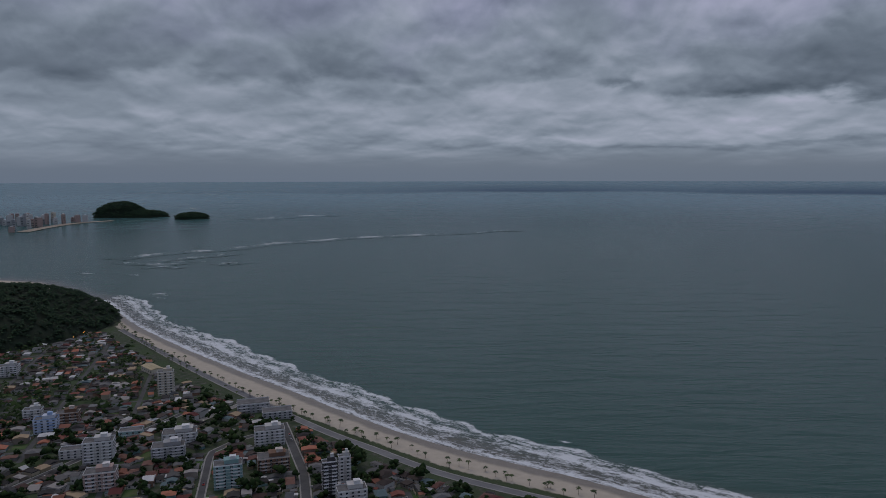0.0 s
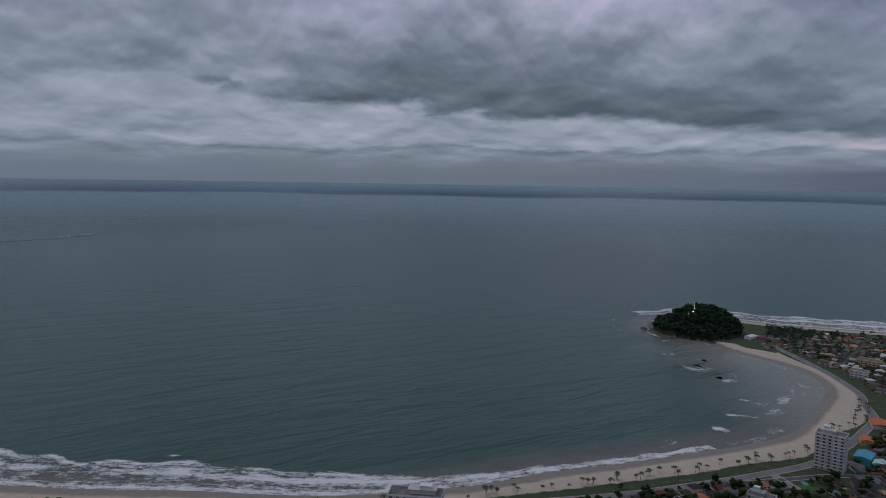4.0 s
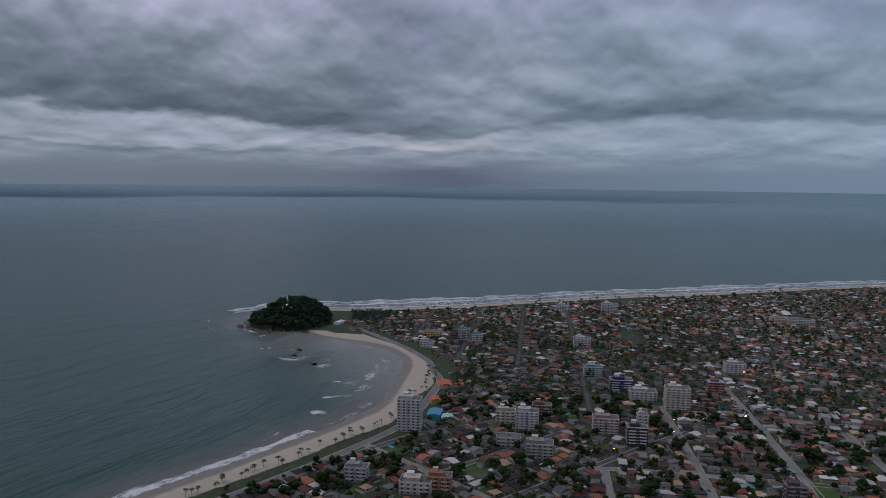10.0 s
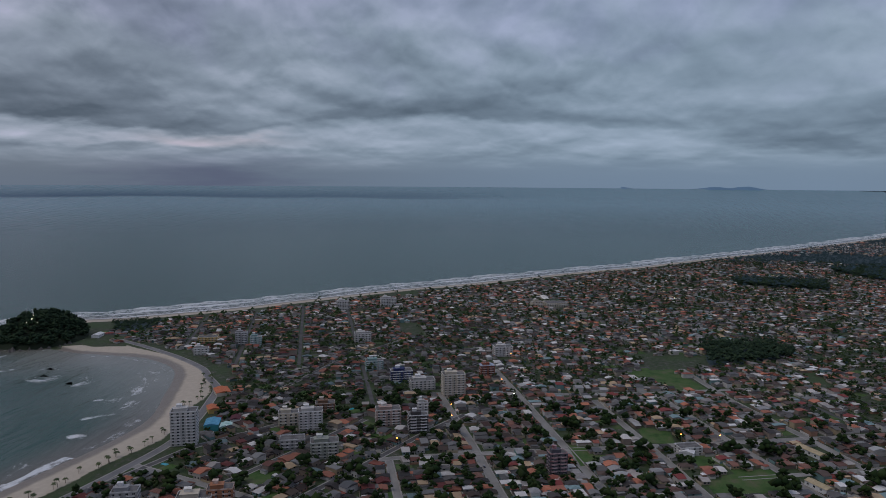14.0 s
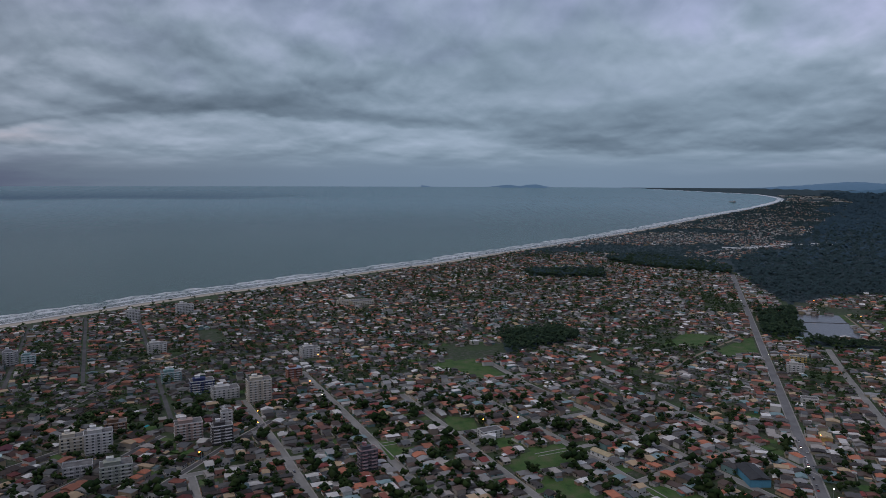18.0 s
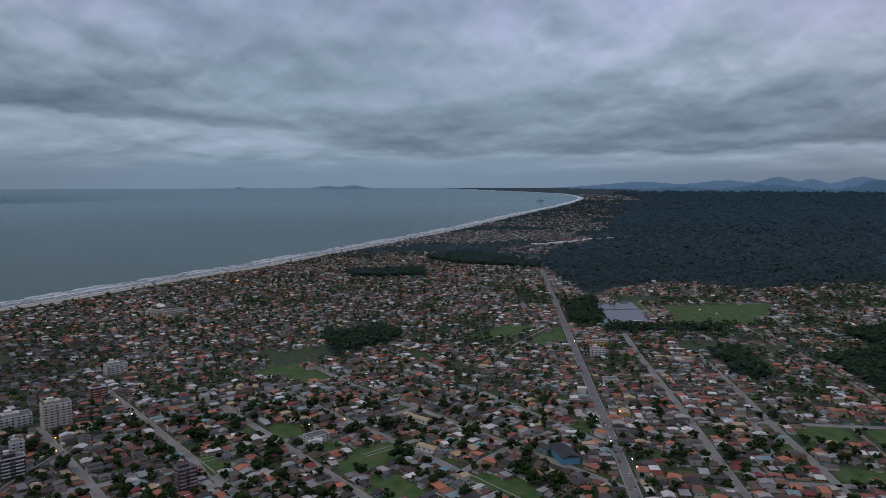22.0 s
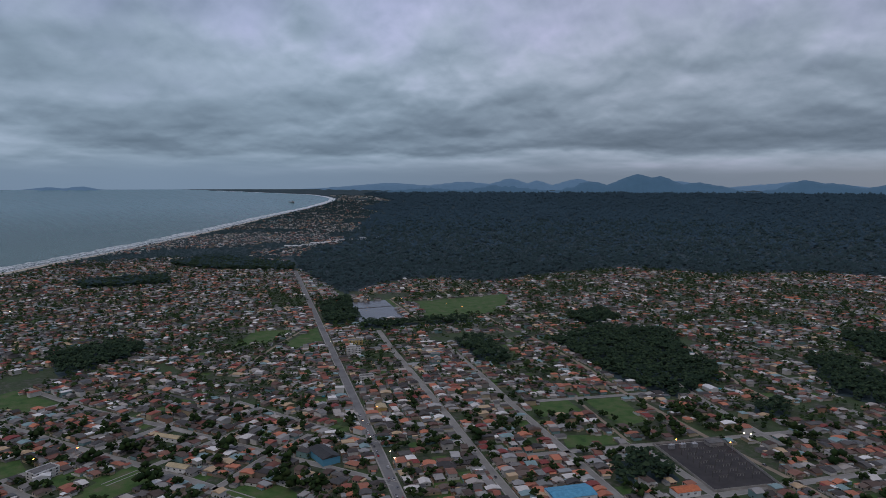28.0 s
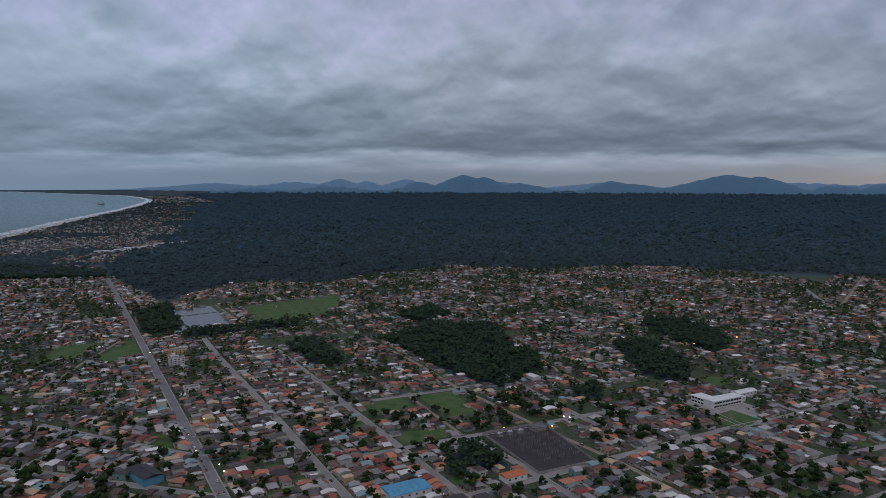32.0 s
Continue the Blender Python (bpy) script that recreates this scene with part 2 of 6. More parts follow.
kerb_m = mat("pavement_concrete", [(0.26, 0.25, 0.235), (0.34, 0.325, 0.30)], 0.1, 0.9)
grass_m = mat("grass", [(0.030, 0.075, 0.015), (0.050, 0.110, 0.022), (0.072, 0.110, 0.034), (0.100, 0.098, 0.052)], 0.07, 0.95, 0.15, 0.7, spread=0.6)
leaf = mat("leaves", [(0.014, 0.030, 0.010), (0.022, 0.042, 0.013), (0.034, 0.058, 0.018), (0.017, 0.034, 0.012), (0.028, 0.044, 0.015)], 0.2, 0.9, pick="island", spread=0.5, ior=1.2)
leaf_f = mat("forest_leaves", [(0.018, 0.036, 0.021), (0.026, 0.048, 0.026), (0.038, 0.062, 0.032), (0.016, 0.031, 0.019)], 0.03, 0.9, pick="island", spread=0.5, ior=1.2)
bark = mat("bark", [(0.10, 0.075, 0.055), (0.17, 0.14, 0.11)], 1.5, 0.9)
rock = mat("rock", [(0.07, 0.065, 0.06), (0.16, 0.15, 0.14)], 0.2, 0.9, 0.3, 0.5)
white_m = mat("white_paint", [(0.66, 0.66, 0.65), (0.74, 0.74, 0.73)], 0.2, 0.7)
metal = mat("grey_metal", [(0.3, 0.3, 0.31)], 1, 0.45, metal=0.7)
lamp_m = mat("lamp_glow", [(1, 0.7, 0.35)], 1, 0.5, emit=((1.0, 0.30, 0.04), 9.0))
lamp_w = mat("lamp_glow_white", [(1, 1, 1)], 1, 0.5, emit=((1.0, 0.85, 0.6), 8.0))
pool_m = mat("pool_water", [(0.03, 0.30, 0.36), (0.05, 0.38, 0.44)], 0.3, 0.1, ior=1.33)
tyre_m = mat("tyre_rubber", [(0.02, 0.02, 0.02)], 1, 0.8)
car_m = mat("car_paint", [(0.7, 0.7, 0.7), (0.05, 0.05, 0.06), (0.35, 0.35, 0.37), (0.45, 0.04, 0.03), (0.6, 0.6, 0.62), (0.1, 0.1, 0.12)], 1, 0.3, pick="object", spread=0.1)


def ground_material():
    m = MATS["ground"] = bpy.data.materials.new("ground")
    m.use_nodes = True
    q = Net(m.node_tree)
    o, b = q.n("OutputMaterial"), q.n("BsdfPrincipled")
    q.t.links.new(b.outputs[0], o.inputs[0])
    pos = q.n("TexCoord").outputs["Object"]

    def attr(name):
        a = q.n("Attribute")
        a.attribute_name = name
        return a.outputs["Fac"]
    shore, green, wood = attr("shore"), attr("green"), attr("wood")
    n1, n2, n3 = q.noise(pos, 0.02, 6, 0.6), q.noise(pos, 0.15, 5, 0.6), q.noise(pos, 0.9, 4, 0.6)
    town = q.ramp(n2, [(0.3, (0.020, 0.038, 0.012)), (0.47, (0.036, 0.056, 0.020)), (0.60, (0.068, 0.070, 0.050)), (0.78, (0.17, 0.155, 0.13))])
    town = q.mix(q.step(n1, 0.45, 0.62), town, q.ramp(n3, [(0.3, (0.026, 0.052, 0.014)), (0.7, (0.052, 0.084, 0.026))]))
    # forest floor carries the far leaves' blue haze tint in its colour
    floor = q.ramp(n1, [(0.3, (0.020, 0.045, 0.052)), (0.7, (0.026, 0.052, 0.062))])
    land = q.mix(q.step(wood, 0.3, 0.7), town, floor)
    sand = q.ramp(n2, [(0.25, (0.46, 0.40, 0.315)), (0.75, (0.58, 0.51, 0.41))])
    sand = q.mix(q.math("MULTIPLY", n3, 0.25), sand, (0.30, 0.25, 0.19))
    edge = q.math("ADD", shore, q.math("MULTIPLY", q.math("SUBTRACT", n1, 0.5), 14.0))
    dry = q.step(edge, 13.0, 20.0)
    wet = q.ramp(n2, [(0.3, (0.19, 0.16, 0.125)), (0.7, (0.25, 0.215, 0.17))])
    beach = q.mix(dry, wet, sand)
    ge = q.math("ADD", green, q.math("MULTIPLY", q.math("SUBTRACT", n2, 0.5), 9.0))
    scrub = q.ramp(n3, [(0.3, (0.025, 0.045, 0.014)), (0.7, (0.06, 0.08, 0.03))])
    land = q.mix(q.step(ge, 5.0, 9.0), scrub, land)
    col = q.mix(q.step(ge, -1.0, 1.5), beach, land)
    q.put(b.inputs["Base Color"], col)
    q.put(b.inputs["Roughness"], q.math("MULTIPLY_ADD", dry, 0.5, 0.42))
    u = q.n("Bump")
    u.inputs["Distance"].default_value = 0.25
    q.put(u.inputs["Height"], n3)
    q.t.links.new(u.outputs[0], b.inputs["Normal"])
    return m


def sea_material():
    m = bpy.data.materials.new("sea_water")
    m.use_nodes = True
    q = Net(m.node_tree)
    o, b = q.n("OutputMaterial"), q.n("BsdfPrincipled")
    q.t.links.new(b.outputs[0], o.inputs[0])
    pos = q.n("TexCoord").outputs["Object"]

    def attr(name, out="Fac"):
        a = q.n("Attribute")
        a.attribute_name = name
        return a.outputs[out]
    shore, foam, along, far = attr("shore"), attr("foam"), attr("along", "Vector"), attr("far")
    n1 = q.noise(pos, 0.004, 4, 0.5)
    deep = q.mix(n1, (0.018, 0.066, 0.050), (0.028, 0.084, 0.064))
    shallow = q.mix(q.step(shore, -55.0, -2.0), deep, (0.125, 0.125, 0.105))
    shallow = q.mix(q.math("MULTIPLY", attr("shoal"), 0.85), shallow, (0.25, 0.265, 0.235))
    # haze and sky shine put into the colour: paler, bluer further out
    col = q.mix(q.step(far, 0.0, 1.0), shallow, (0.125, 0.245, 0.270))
    # cloud shade painted on the far water: darker, rougher, less specular
    rim = attr("cloud_shade")
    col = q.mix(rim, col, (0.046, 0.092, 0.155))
    lace = q.noise(along, 1.0, 7, 0.68, 0.6)
    lace2 = q.noise(pos, 0.30, 6, 0.72, 1.2)
    lace = q.math("ADD", q.math("MULTIPLY", lace, 0.6), q.math("MULTIPLY", lace2, 0.4))
    cover = q.step(q.math("ADD", foam, q.math("MULTIPLY", q.math("SUBTRACT", lace, 0.5), 3.6)), 0.40, 0.98)
    cover = q.math("MULTIPLY", cover, q.step(foam, 0.02, 0.3))
    col = q.mix(cover, col, (0.72, 0.74, 0.75))
    q.put(b.inputs["Base Color"], col)
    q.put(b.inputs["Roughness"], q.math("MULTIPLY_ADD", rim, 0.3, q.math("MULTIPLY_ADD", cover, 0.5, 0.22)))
    b.inputs["IOR"].default_value = 1.33
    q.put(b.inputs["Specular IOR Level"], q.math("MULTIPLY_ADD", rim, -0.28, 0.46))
    turn = q.n("Mapping")
    q.put(turn.inputs[0], pos)
    turn.inputs["Rotation"].default_value = (0, 0, radians(-28))
    turn.inputs["Scale"].default_value = (0.25, 1.0, 1.0)
    swell = q.noise(turn.outputs[0], 0.035, 3, 0.55, 0.4)
    chop = q.noise(turn.outputs[0], 0.22, 5, 0.65)
    u = q.n("Bump")
    u.inputs["Strength"].default_value, u.inputs["Distance"].default_value = 1.0, 1.0
    q.put(u.inputs["Height"], q.math("ADD", q.math("MULTIPLY", swell, 5.0), q.math("MULTIPLY", chop, 0.9)))
    q.t.links.new(u.outputs[0], b.inputs["Normal"])
    return m


# ---------- mesh helpers ----------
def mesh(name, v, f, mats, index=None, smooth=False):
    """A mesh from arrays of places and of faces (all of one corner count, or a list of such arrays)."""
    me = bpy.data.meshes.new(name)
    fs = f if isinstance(f, list) else [f]
    v = np.asarray(v, np.float32)
    me.vertices.add(len(v))
    me.vertices.foreach_set("co", v.ravel())
    loops = np.concatenate([np.asarray(a, np.int32).ravel() for a in fs])
    counts = np.concatenate([np.full(len(a), np.shape(a)[1], np.int32) for a in fs])
    me.loops.add(len(loops))
    me.loops.foreach_set("vertex_index", loops)
    me.polygons.add(len(counts))
    me.polygons.foreach_set("loop_start", np.r_[0, np.cumsum(counts)[:-1]].astype(np.int32))
    me.polygons.foreach_set("loop_total", counts)
    for m in mats if isinstance(mats, (list, tuple)) else [mats]:
        me.materials.append(m)
    if index is not None:
        me.polygons.foreach_set("material_index", np.asarray(index, np.int32))
    me.polygons.foreach_set("use_smooth", np.full(len(counts), smooth))
    me.update(calc_edges=True)
    return me


CUBE_V = np.array([(x, y, z) for z in (0, 1) for y in (-0.5, 0.5) for x in (-0.5, 0.5)], float)
CUBE_F = np.array([(0, 2, 3, 1), (4, 5, 7, 6), (0, 1, 5, 4), (2, 6, 7, 3), (0, 4, 6, 2), (1, 3, 7, 5)])


class Soup:
    """Gathers boxes, roofs and strips into one mesh."""

    def __init__(self):
        self.v, self.f, self.n, self.i = [], {3: [], 4: []}, 0, {3: [], 4: []}

    def add(self, v, f, slot=0):
        f = np.asarray(f)
        self.v.append(np.asarray(v, float))
        self.f[f.shape[1]].append(f + self.n)
        self.i[f.shape[1]].append(np.full(len(f), slot))
        self.n += len(v)
        return self

    def box(self, x, y, z, w, d, h, a=0.0, slot=0):
        p = CUBE_V * (w, d, h)
        c, s = math.cos(a), math.sin(a)
        return self.add(np.c_[p[:, 0] * c - p[:, 1] * s + x, p[:, 0] * s + p[:, 1] * c + y, p[:, 2] + z], CUBE_F, slot)

    def mesh(self, name, mats, smooth=False):
        fs = [np.concatenate(self.f[k]) for k in (4, 3) if self.f[k]]
        return mesh(name, np.concatenate(self.v), fs, mats, np.concatenate([np.concatenate(self.i[k]) for k in (4, 3) if self.i[k]]), smooth)


def part(name, soup, mats, parent, label=""):
    ob = new(name, soup if isinstance(soup, bpy.types.Mesh) else soup.mesh(name, mats))
    ob.parent = parent
    return tagged(ob, label)


def thing(name, label, category, group="", x=0, y=0, z=0, a=0.0, kind=""):
    ob = new(name)
    ob.empty_display_size = 1
    ob.location, ob.rotation_euler = (x, y, z), (0, 0, a)
    return tagged(ob, label, category, group, kind)


REACH = 3200.0


def bend(p):
    """Draws the country beyond 3.2 km in towards the eye, each point along its own line of sight, so that all fits within the range of view."""
    p = np.array(p, float)
    d = np.hypot(p[..., 0], p[..., 1])
    s = np.where(d > REACH, (REACH + 1650.0 * (1 - REACH / np.maximum(d, REACH))) / np.maximum(d, 1.0), 1.0)[..., None]
    return np.concatenate([p[..., :2] * s, EYE + (p[..., 2:] - EYE) * s], -1)


# ---------- plan ----------
COAST = [
    (-8952, 671), (-2910, 1231), (-1567, 1522), (-1175, 1656), (-895, 1567), (-716, 1388), (-632, 1315), (-515, 1144),
    (-384, 988), (-253, 848), (-165, 761), (-92, 686), (-33, 630), (18, 591), (64, 561), (107, 535),
    (161, 497), (211, 468), (293, 439), (364, 429), (432, 412), (499, 400), (565, 388), (627, 387),
    (698, 410), (795, 451), (842, 509), (853, 562), (856, 627), (872, 678), (858, 722), (863, 770),
    (890, 808), (940, 824), (1000, 816), (1046, 800), (1074, 762), (1100, 706), (1141, 657), (1212, 572),
    (1303, 491), (1400, 404), (1515, 292), (1607, 181), (1732, 56), (1878, -91), (2023, -262), (2262, -477),
    (2521, -736), (2905, -1087), (3471, -1583), (4515, -2432), (6061, -3763), (8057, -5315), (9288, -6155), (10753, -6954),
    (12684, -7861), (15817, -8485), (20958, -9507), (50357, -15667)]
N_LEFT, N_RIGHT = 5, 47
GREEN = [(-655, 1242), (-521, 1102), (-419, 977), (-320, 857), (-228, 759), (-151, 692), (-98, 643), (-41, 592), (7, 552), (50, 527), (91, 504), (151, 468), (218, 441), (281, 419), (323, 406), (369, 393), (420, 380), (468, 368), (523, 359), (584, 345), (665, 363), (714, 367), (781, 402), (821, 438), (864, 497), (897, 566), (931, 627), (951, 671)]
FRONT = [(-497, 1067), (-308, 844), (-200, 725), (-113, 634), (-60, 587), (-7, 541), (53, 504), (126, 467), (204, 431), (283, 401), (371, 367), (444, 348), (505, 335), (571, 326), (630, 333), (692, 348), (736, 362), (774, 391), (812, 419), (861, 480), (906, 552), (940, 613)]
MAIN_O = np.array((407, -322), float)
WOODS = [
    [(653, -809), (670, -951), (565, -995), (478, -884), (402, -837), (380, -696), (466, -710)],
    [(755, -707), (733, -754), (601, -666), (652, -649)],
    [(361, -977), (332, -1028), (247, -943), (209, -827), (279, -847)],
    [(385, -1175), (328, -1227), (232, -1119), (221, -1006), (307, -1059)],
    [(336, -498), (316, -528), (272, -504), (300, -458)],
    [(1053, -228), (1077, -327), (991, -340), (926, -217)],
    [(1076, -331), (1029, -353), (992, -336), (998, -303)],
    [(1167, -731), (1175, -810), (971, -690), (996, -637)],
    [(950, -676), (900, -772), (850, -850), (835, -835), (893, -722), (925, -660)],
    [(1784, -454), (1769, -668), (1640, -627), (1673, -448)],
    [(2015, -768), (2164, -952), (1777, -1033), (1662, -966), (1827, -819)],
    [(764, -978), (763, -1083), (681, -1035), (694, -952)],
    [(1058, 699), (1096, 636), (1031, 609), (977, 630), (978, 644)],
    [(321, -736), (294, -755), (277, -728), (303, -710)],
    [(1460, -910), (1245, -846), (1331, -1052), (1307, -1140), (1166, -1193), (1150, -1475), (1112, -1692), (868, -1746), (708, -1971), (688, -2341), (461, -2270), (227, -2237), (71, -2312), (0, -2600), (-3000, -30000), (20000, -22000), (13000, -9200), (7387, -5845), (5085, -3643), (3501, -3053), (3066, -2425), (2142, -1666), (2188, -1366), (1909, -1110), (1673, -990)],
]
FIELDS = [
    [(939, -441), (1026, -524), (991, -566), (936, -518)],
    [(905, -505), (986, -612), (884, -560), (864, -503)],
    [(1067, -891), (1010, -1099), (934, -1027), (880, -916), (917, -790)],
    [(879, -97), (906, -165), (820, -190), (810, -160)],
    [(622, -25), (624, -39), (593, -53), (581, -34)],
    [(532, -146), (520, -176), (473, -186), (482, -154)],
    [(509, 233), (532, 224), (520, 199), (493, 208)],
    [(165, -731), (152, -763), (121, -749), (134, -699)],
    [(485, -564), (463, -603), (431, -586), (446, -538)],
    [(400, -512), (370, -548), (345, -546), (377, -492)],
    [(452, -617), (432, -654), (368, -610), (376, -573)],
    [(208, -866), (197, -899), (174, -869), (189, -838)],
    [(681, -95), (672, -123), (640, -122), (639, -98)],
    [(572, -143), (597, -189), (561, -198), (534, -151)],
    [(496, -225), (477, -266), (437, -263), (458, -226)],
    [(610, -28), (613, -43), (584, -52), (576, -35)],
    [(675, -94), (671, -122), (643, -122), (642, -95)],
    [(562, -131), (579, -192), (558, -195), (532, -133)],
    [(496, -225), (499, -246), (456, -249), (463, -224)],
    [(612, -121), (620, -150), (596, -157), (586, -129)],
    [(1148, -781), (1124, -864), (939, -770), (963, -685)],
    [(330, -555), (297, -614), (217, -552), (245, -502)],
]
N_GRASS = 20
LAGOON = [(1148, -781), (1124, -864), (939, -770), (963, -685)]
YARD = [(330, -555), (297, -614), (217, -552), (245, -502)]
KEEP_OUT = [
    (-301, 743, 13), (-154, 604, 19), (-164, 517, 16), (-138, 548, 19), (-85, 500, 10), (-77, 520, 9), (-67, 485, 16), (-260, 513, 17),
    (-286, 563, 18), (-368, 631, 15), (-399, 665, 13), (-359, 655, 15), (-515, 816, 17), (-235, 605, 21), (-233, 575, 19), (-192, 691, 23),
    (-164, 671, 21), (-285, 621, 15), (-313, 574, 15), (573, 314, 17), (635, 240, 15), (627, 216, 17), (563, 181, 18), (651, 146, 18),
    (636, 113, 14), (678, 117, 10), (757, 95, 18), (797, 162, 19), (773, 133, 21), (835, 64, 14), (941, 52, 18), (987, 258, 18),
    (841, 206, 17), (933, 400, 13), (942, 425, 13), (1274, 285, 21), (1324, 10, 16), (1335, -26, 29), (673, 215, 15), (579, 216, 16),
    (467, 229, 15), (458, 244, 18), (561, -15, 12), (947, 478, 20), (1233, 359, 17), (879, 454, 15), (454, 296, 14), (839, -587, 16),
    (788, -550, 15), (673, -487, 13), (620, -129, 16), (222, 392, 24), (272, -556, 56), (313, -414, 22), (634, -236, 17), (561, -215, 14),
    (-352, 833, 20), (718, 347, 15), (659, 330, 11), (613, 307, 14), (611, 293, 10), (632, 292, 10), (259, -483, 14), (377, -753, 12),
    (573, -433, 11), (617, -128, 13), (845, -591, 13), (952, 655, 14), (154, -830, 20), (1407, -7, 26), (570, -1470, 20), (165, -779, 36),
    (494, -312, 20),
]
LAMPS = [(-527, 1016), (-526, 988), (666, 85), (648, -129), (1600, -91), (1685, -176), (923, 41), (798, 45), (314, -565), (275, -594), (1239, -897), (1116, -810), (1080, -867), (937, -895), (980, -896), (389, -1403), (365, -1385), (214, -1108), (565, -422), (510, -1257), (382, -1407), (218, -1106), (260, -1024), (114, -1250), (54, -1218), (1169, 246), (935, 53), (650, -161), (697, 89), (595, 123)]
LAMPS_WHITE = [(-160, 613), (-155, 613), (-286, 598), (-351, 539), (1434, -261), (970, 789), (743, 29), (853, -554), (446, -350), (463, -359), (278, -627), (272, -628)]
BREAKERS = [
    (-879, 1712, 46, 9, -0.3, 0.69), (-747, 1680, 30, 7, -0.3, 0.57), (-569, 1908, 28, 8, -0.3, 0.69), (-571, 1395, 46, 9, -0.3, 0.57), (-544, 1356, 46, 7, -0.3, 0.46), (145, 3561, 34, 12, -0.3, 0.46),
    (-768, 1963, 69, 12, -0.3, 0.57), (-665, 1948, 30, 9, -0.3, 0.46), (108, 607, 12, 3, -0.4, 0.8), (503, 420, 18, 8, 0.2, 0.57),
]
FOAM_LINES = [
    ([(817, 707), (832, 708), (840, 699)], 14, 0.6),
    ([(758, 658), (763, 650), (775, 648)], 12, 0.8),
    ([(744, 616), (738, 593), (744, 575), (768, 578)], 30, 0.62),
    ([(716, 534), (726, 527), (764, 540)], 28, 0.62),
    ([(801, 500), (763, 463), (730, 448), (697, 446), (676, 458), (665, 476)], 26, 0.6),
    ([(647, 431), (657, 425), (687, 427)], 20, 0.6),
    ([(612, 445), (623, 441), (643, 423)], 14, 0.75),
    ([(567, 425), (574, 420), (576, 410)], 18, 0.95),
    ([(511, 432), (512, 426), (515, 423)], 14, 0.8),
    ([(671, 472), (677, 469), (681, 463)], 10, 0.8),
    ([(782, 619), (774, 598), (790, 597)], 16, 0.5),
    ([(806, 488), (774, 458), (748, 439)], 18, 0.45),
    ([(529, 392), (567, 389), (598, 388), (651, 398)], 18, 0.5),
    ([(849, 768), (845, 747), (836, 728)], 10, 0.9),
    ([(-940, 1992), (-867, 2155), (-726, 2248), (-624, 2412)], 85, 0.62),
    ([(-762, 2252), (-552, 2503), (-312, 2705), (-90, 2815), (71, 2915)], 95, 0.72),
    ([(-890, 1940), (-759, 1882), (-707, 1922)], 60, 0.60),
    ([(-777, 1801), (-728, 1837), (-676, 1801)], 30, 0.60),
    ([(-607, 1868), (-587, 1911), (-544, 1884)], 40, 0.50),
    ([(-1040, 3819), (-860, 4171), (-627, 4279)], 200, 0.60),
    ([(87, 2857), (211, 2995), (335, 3018)], 60, 0.50),
    ([(-595, 1396), (-580, 1406), (-559, 1416)], 22, 0.80),
    ([(-848, 1936), (-743, 2022), (-635, 2149)], 60, 0.50),
]
FAR_SHORE = [(-1846, 2717), (-1695, 2756), (-1718, 2950), (-1651, 3048), (-1581, 3182), (-1552, 3256), (-1297, 3336), (-1302, 3386), (-1631, 3366), (-1933, 3330), (-2184, 3227)]
FAR_BEACH = [(-1787, 2985), (-1818, 3145), (-1847, 3359), (-1849, 3518), (-1813, 3647), (-1752, 3737)]
ISLES = [
    ('island_a', (-1886, 4130), (0.910, 0.415), 149, 140, 82, 'dark wooded hill beside the far city'),
    ('island_b', (-1760, 4116), (0.919, 0.393), 155, 120, 32, 'long low wooded hill across the bay'),
    ('island_c', (-1401, 3930), (0.942, 0.336), 94, 90, 25, 'small dark wooded island in the bay mouth'),
]


def line_distance(p, line, closed=False):
    """Least distance from points p to a line, and how far along it."""
    line = np.asarray(line, float)
    best, along, run = np.full(len(p), 1e9), np.zeros(len(p)), 0.0
    for a, b in zip(line[:-1], line[1:]):
        ab = b - a
        ln = max(np.hypot(*ab), 1e-6)
        t = np.clip(((p - a) @ ab) / ln**2, 0, 1)
        d = np.hypot(*(p - a - t[:, None] * ab).T)
        near = d < best
        best[near], along[near] = d[near], (run + t * ln)[near]
        run += ln
    return best, along


def inside(p, poly):
    poly = np.asarray(poly, float)
    r = np.zeros(len(p), bool)
    for (x0, y0), (x1, y1) in zip(poly, np.roll(poly, -1, 0)):
        cross = (y0 > p[:, 1]) != (y1 > p[:, 1])
        r ^= cross & (p[:, 0] < (x1 - x0) * (p[:, 1] - y0) / (y1 - y0 + 1e-9) + x0)
    return r


def smooth_line(pts, n=5):
    """A rounded line through the points."""
    p = np.asarray(pts, float)
    q = np.r_[[2 * p[0] - p[1]], p, [2 * p[-1] - p[-2]]]
    res = []
    for i in range(len(p) - 1):
        a, b, c, d = q[i:i + 4]
        for t in np.arange(n) / n:
            res.append(0.5 * (2 * b + (c - a) * t + (2 * a - 5 * b + 4 * c - d) * t * t + (3 * b - a - 3 * c + d) * t**3))
    return np.array(res + [p[-1]])


COAST_L = np.array(COAST[:N_LEFT] + smooth_line(COAST[N_LEFT:N_RIGHT]).tolist() + COAST[N_RIGHT:])
GREEN_L = smooth_line(GREEN) + np.array((0.0, -6.0))
CLOSE = [(60000, -60000), (-60000, -60000), (-60000, 900)]
LAND = np.r_[COAST_L, CLOSE]


def shore_of(p):
    """Metres inland of the water line (out to sea: negative), and metres along it."""
    d, s = line_distance(p, COAST_L)
    return np.where(inside(p, LAND), d, -d), s


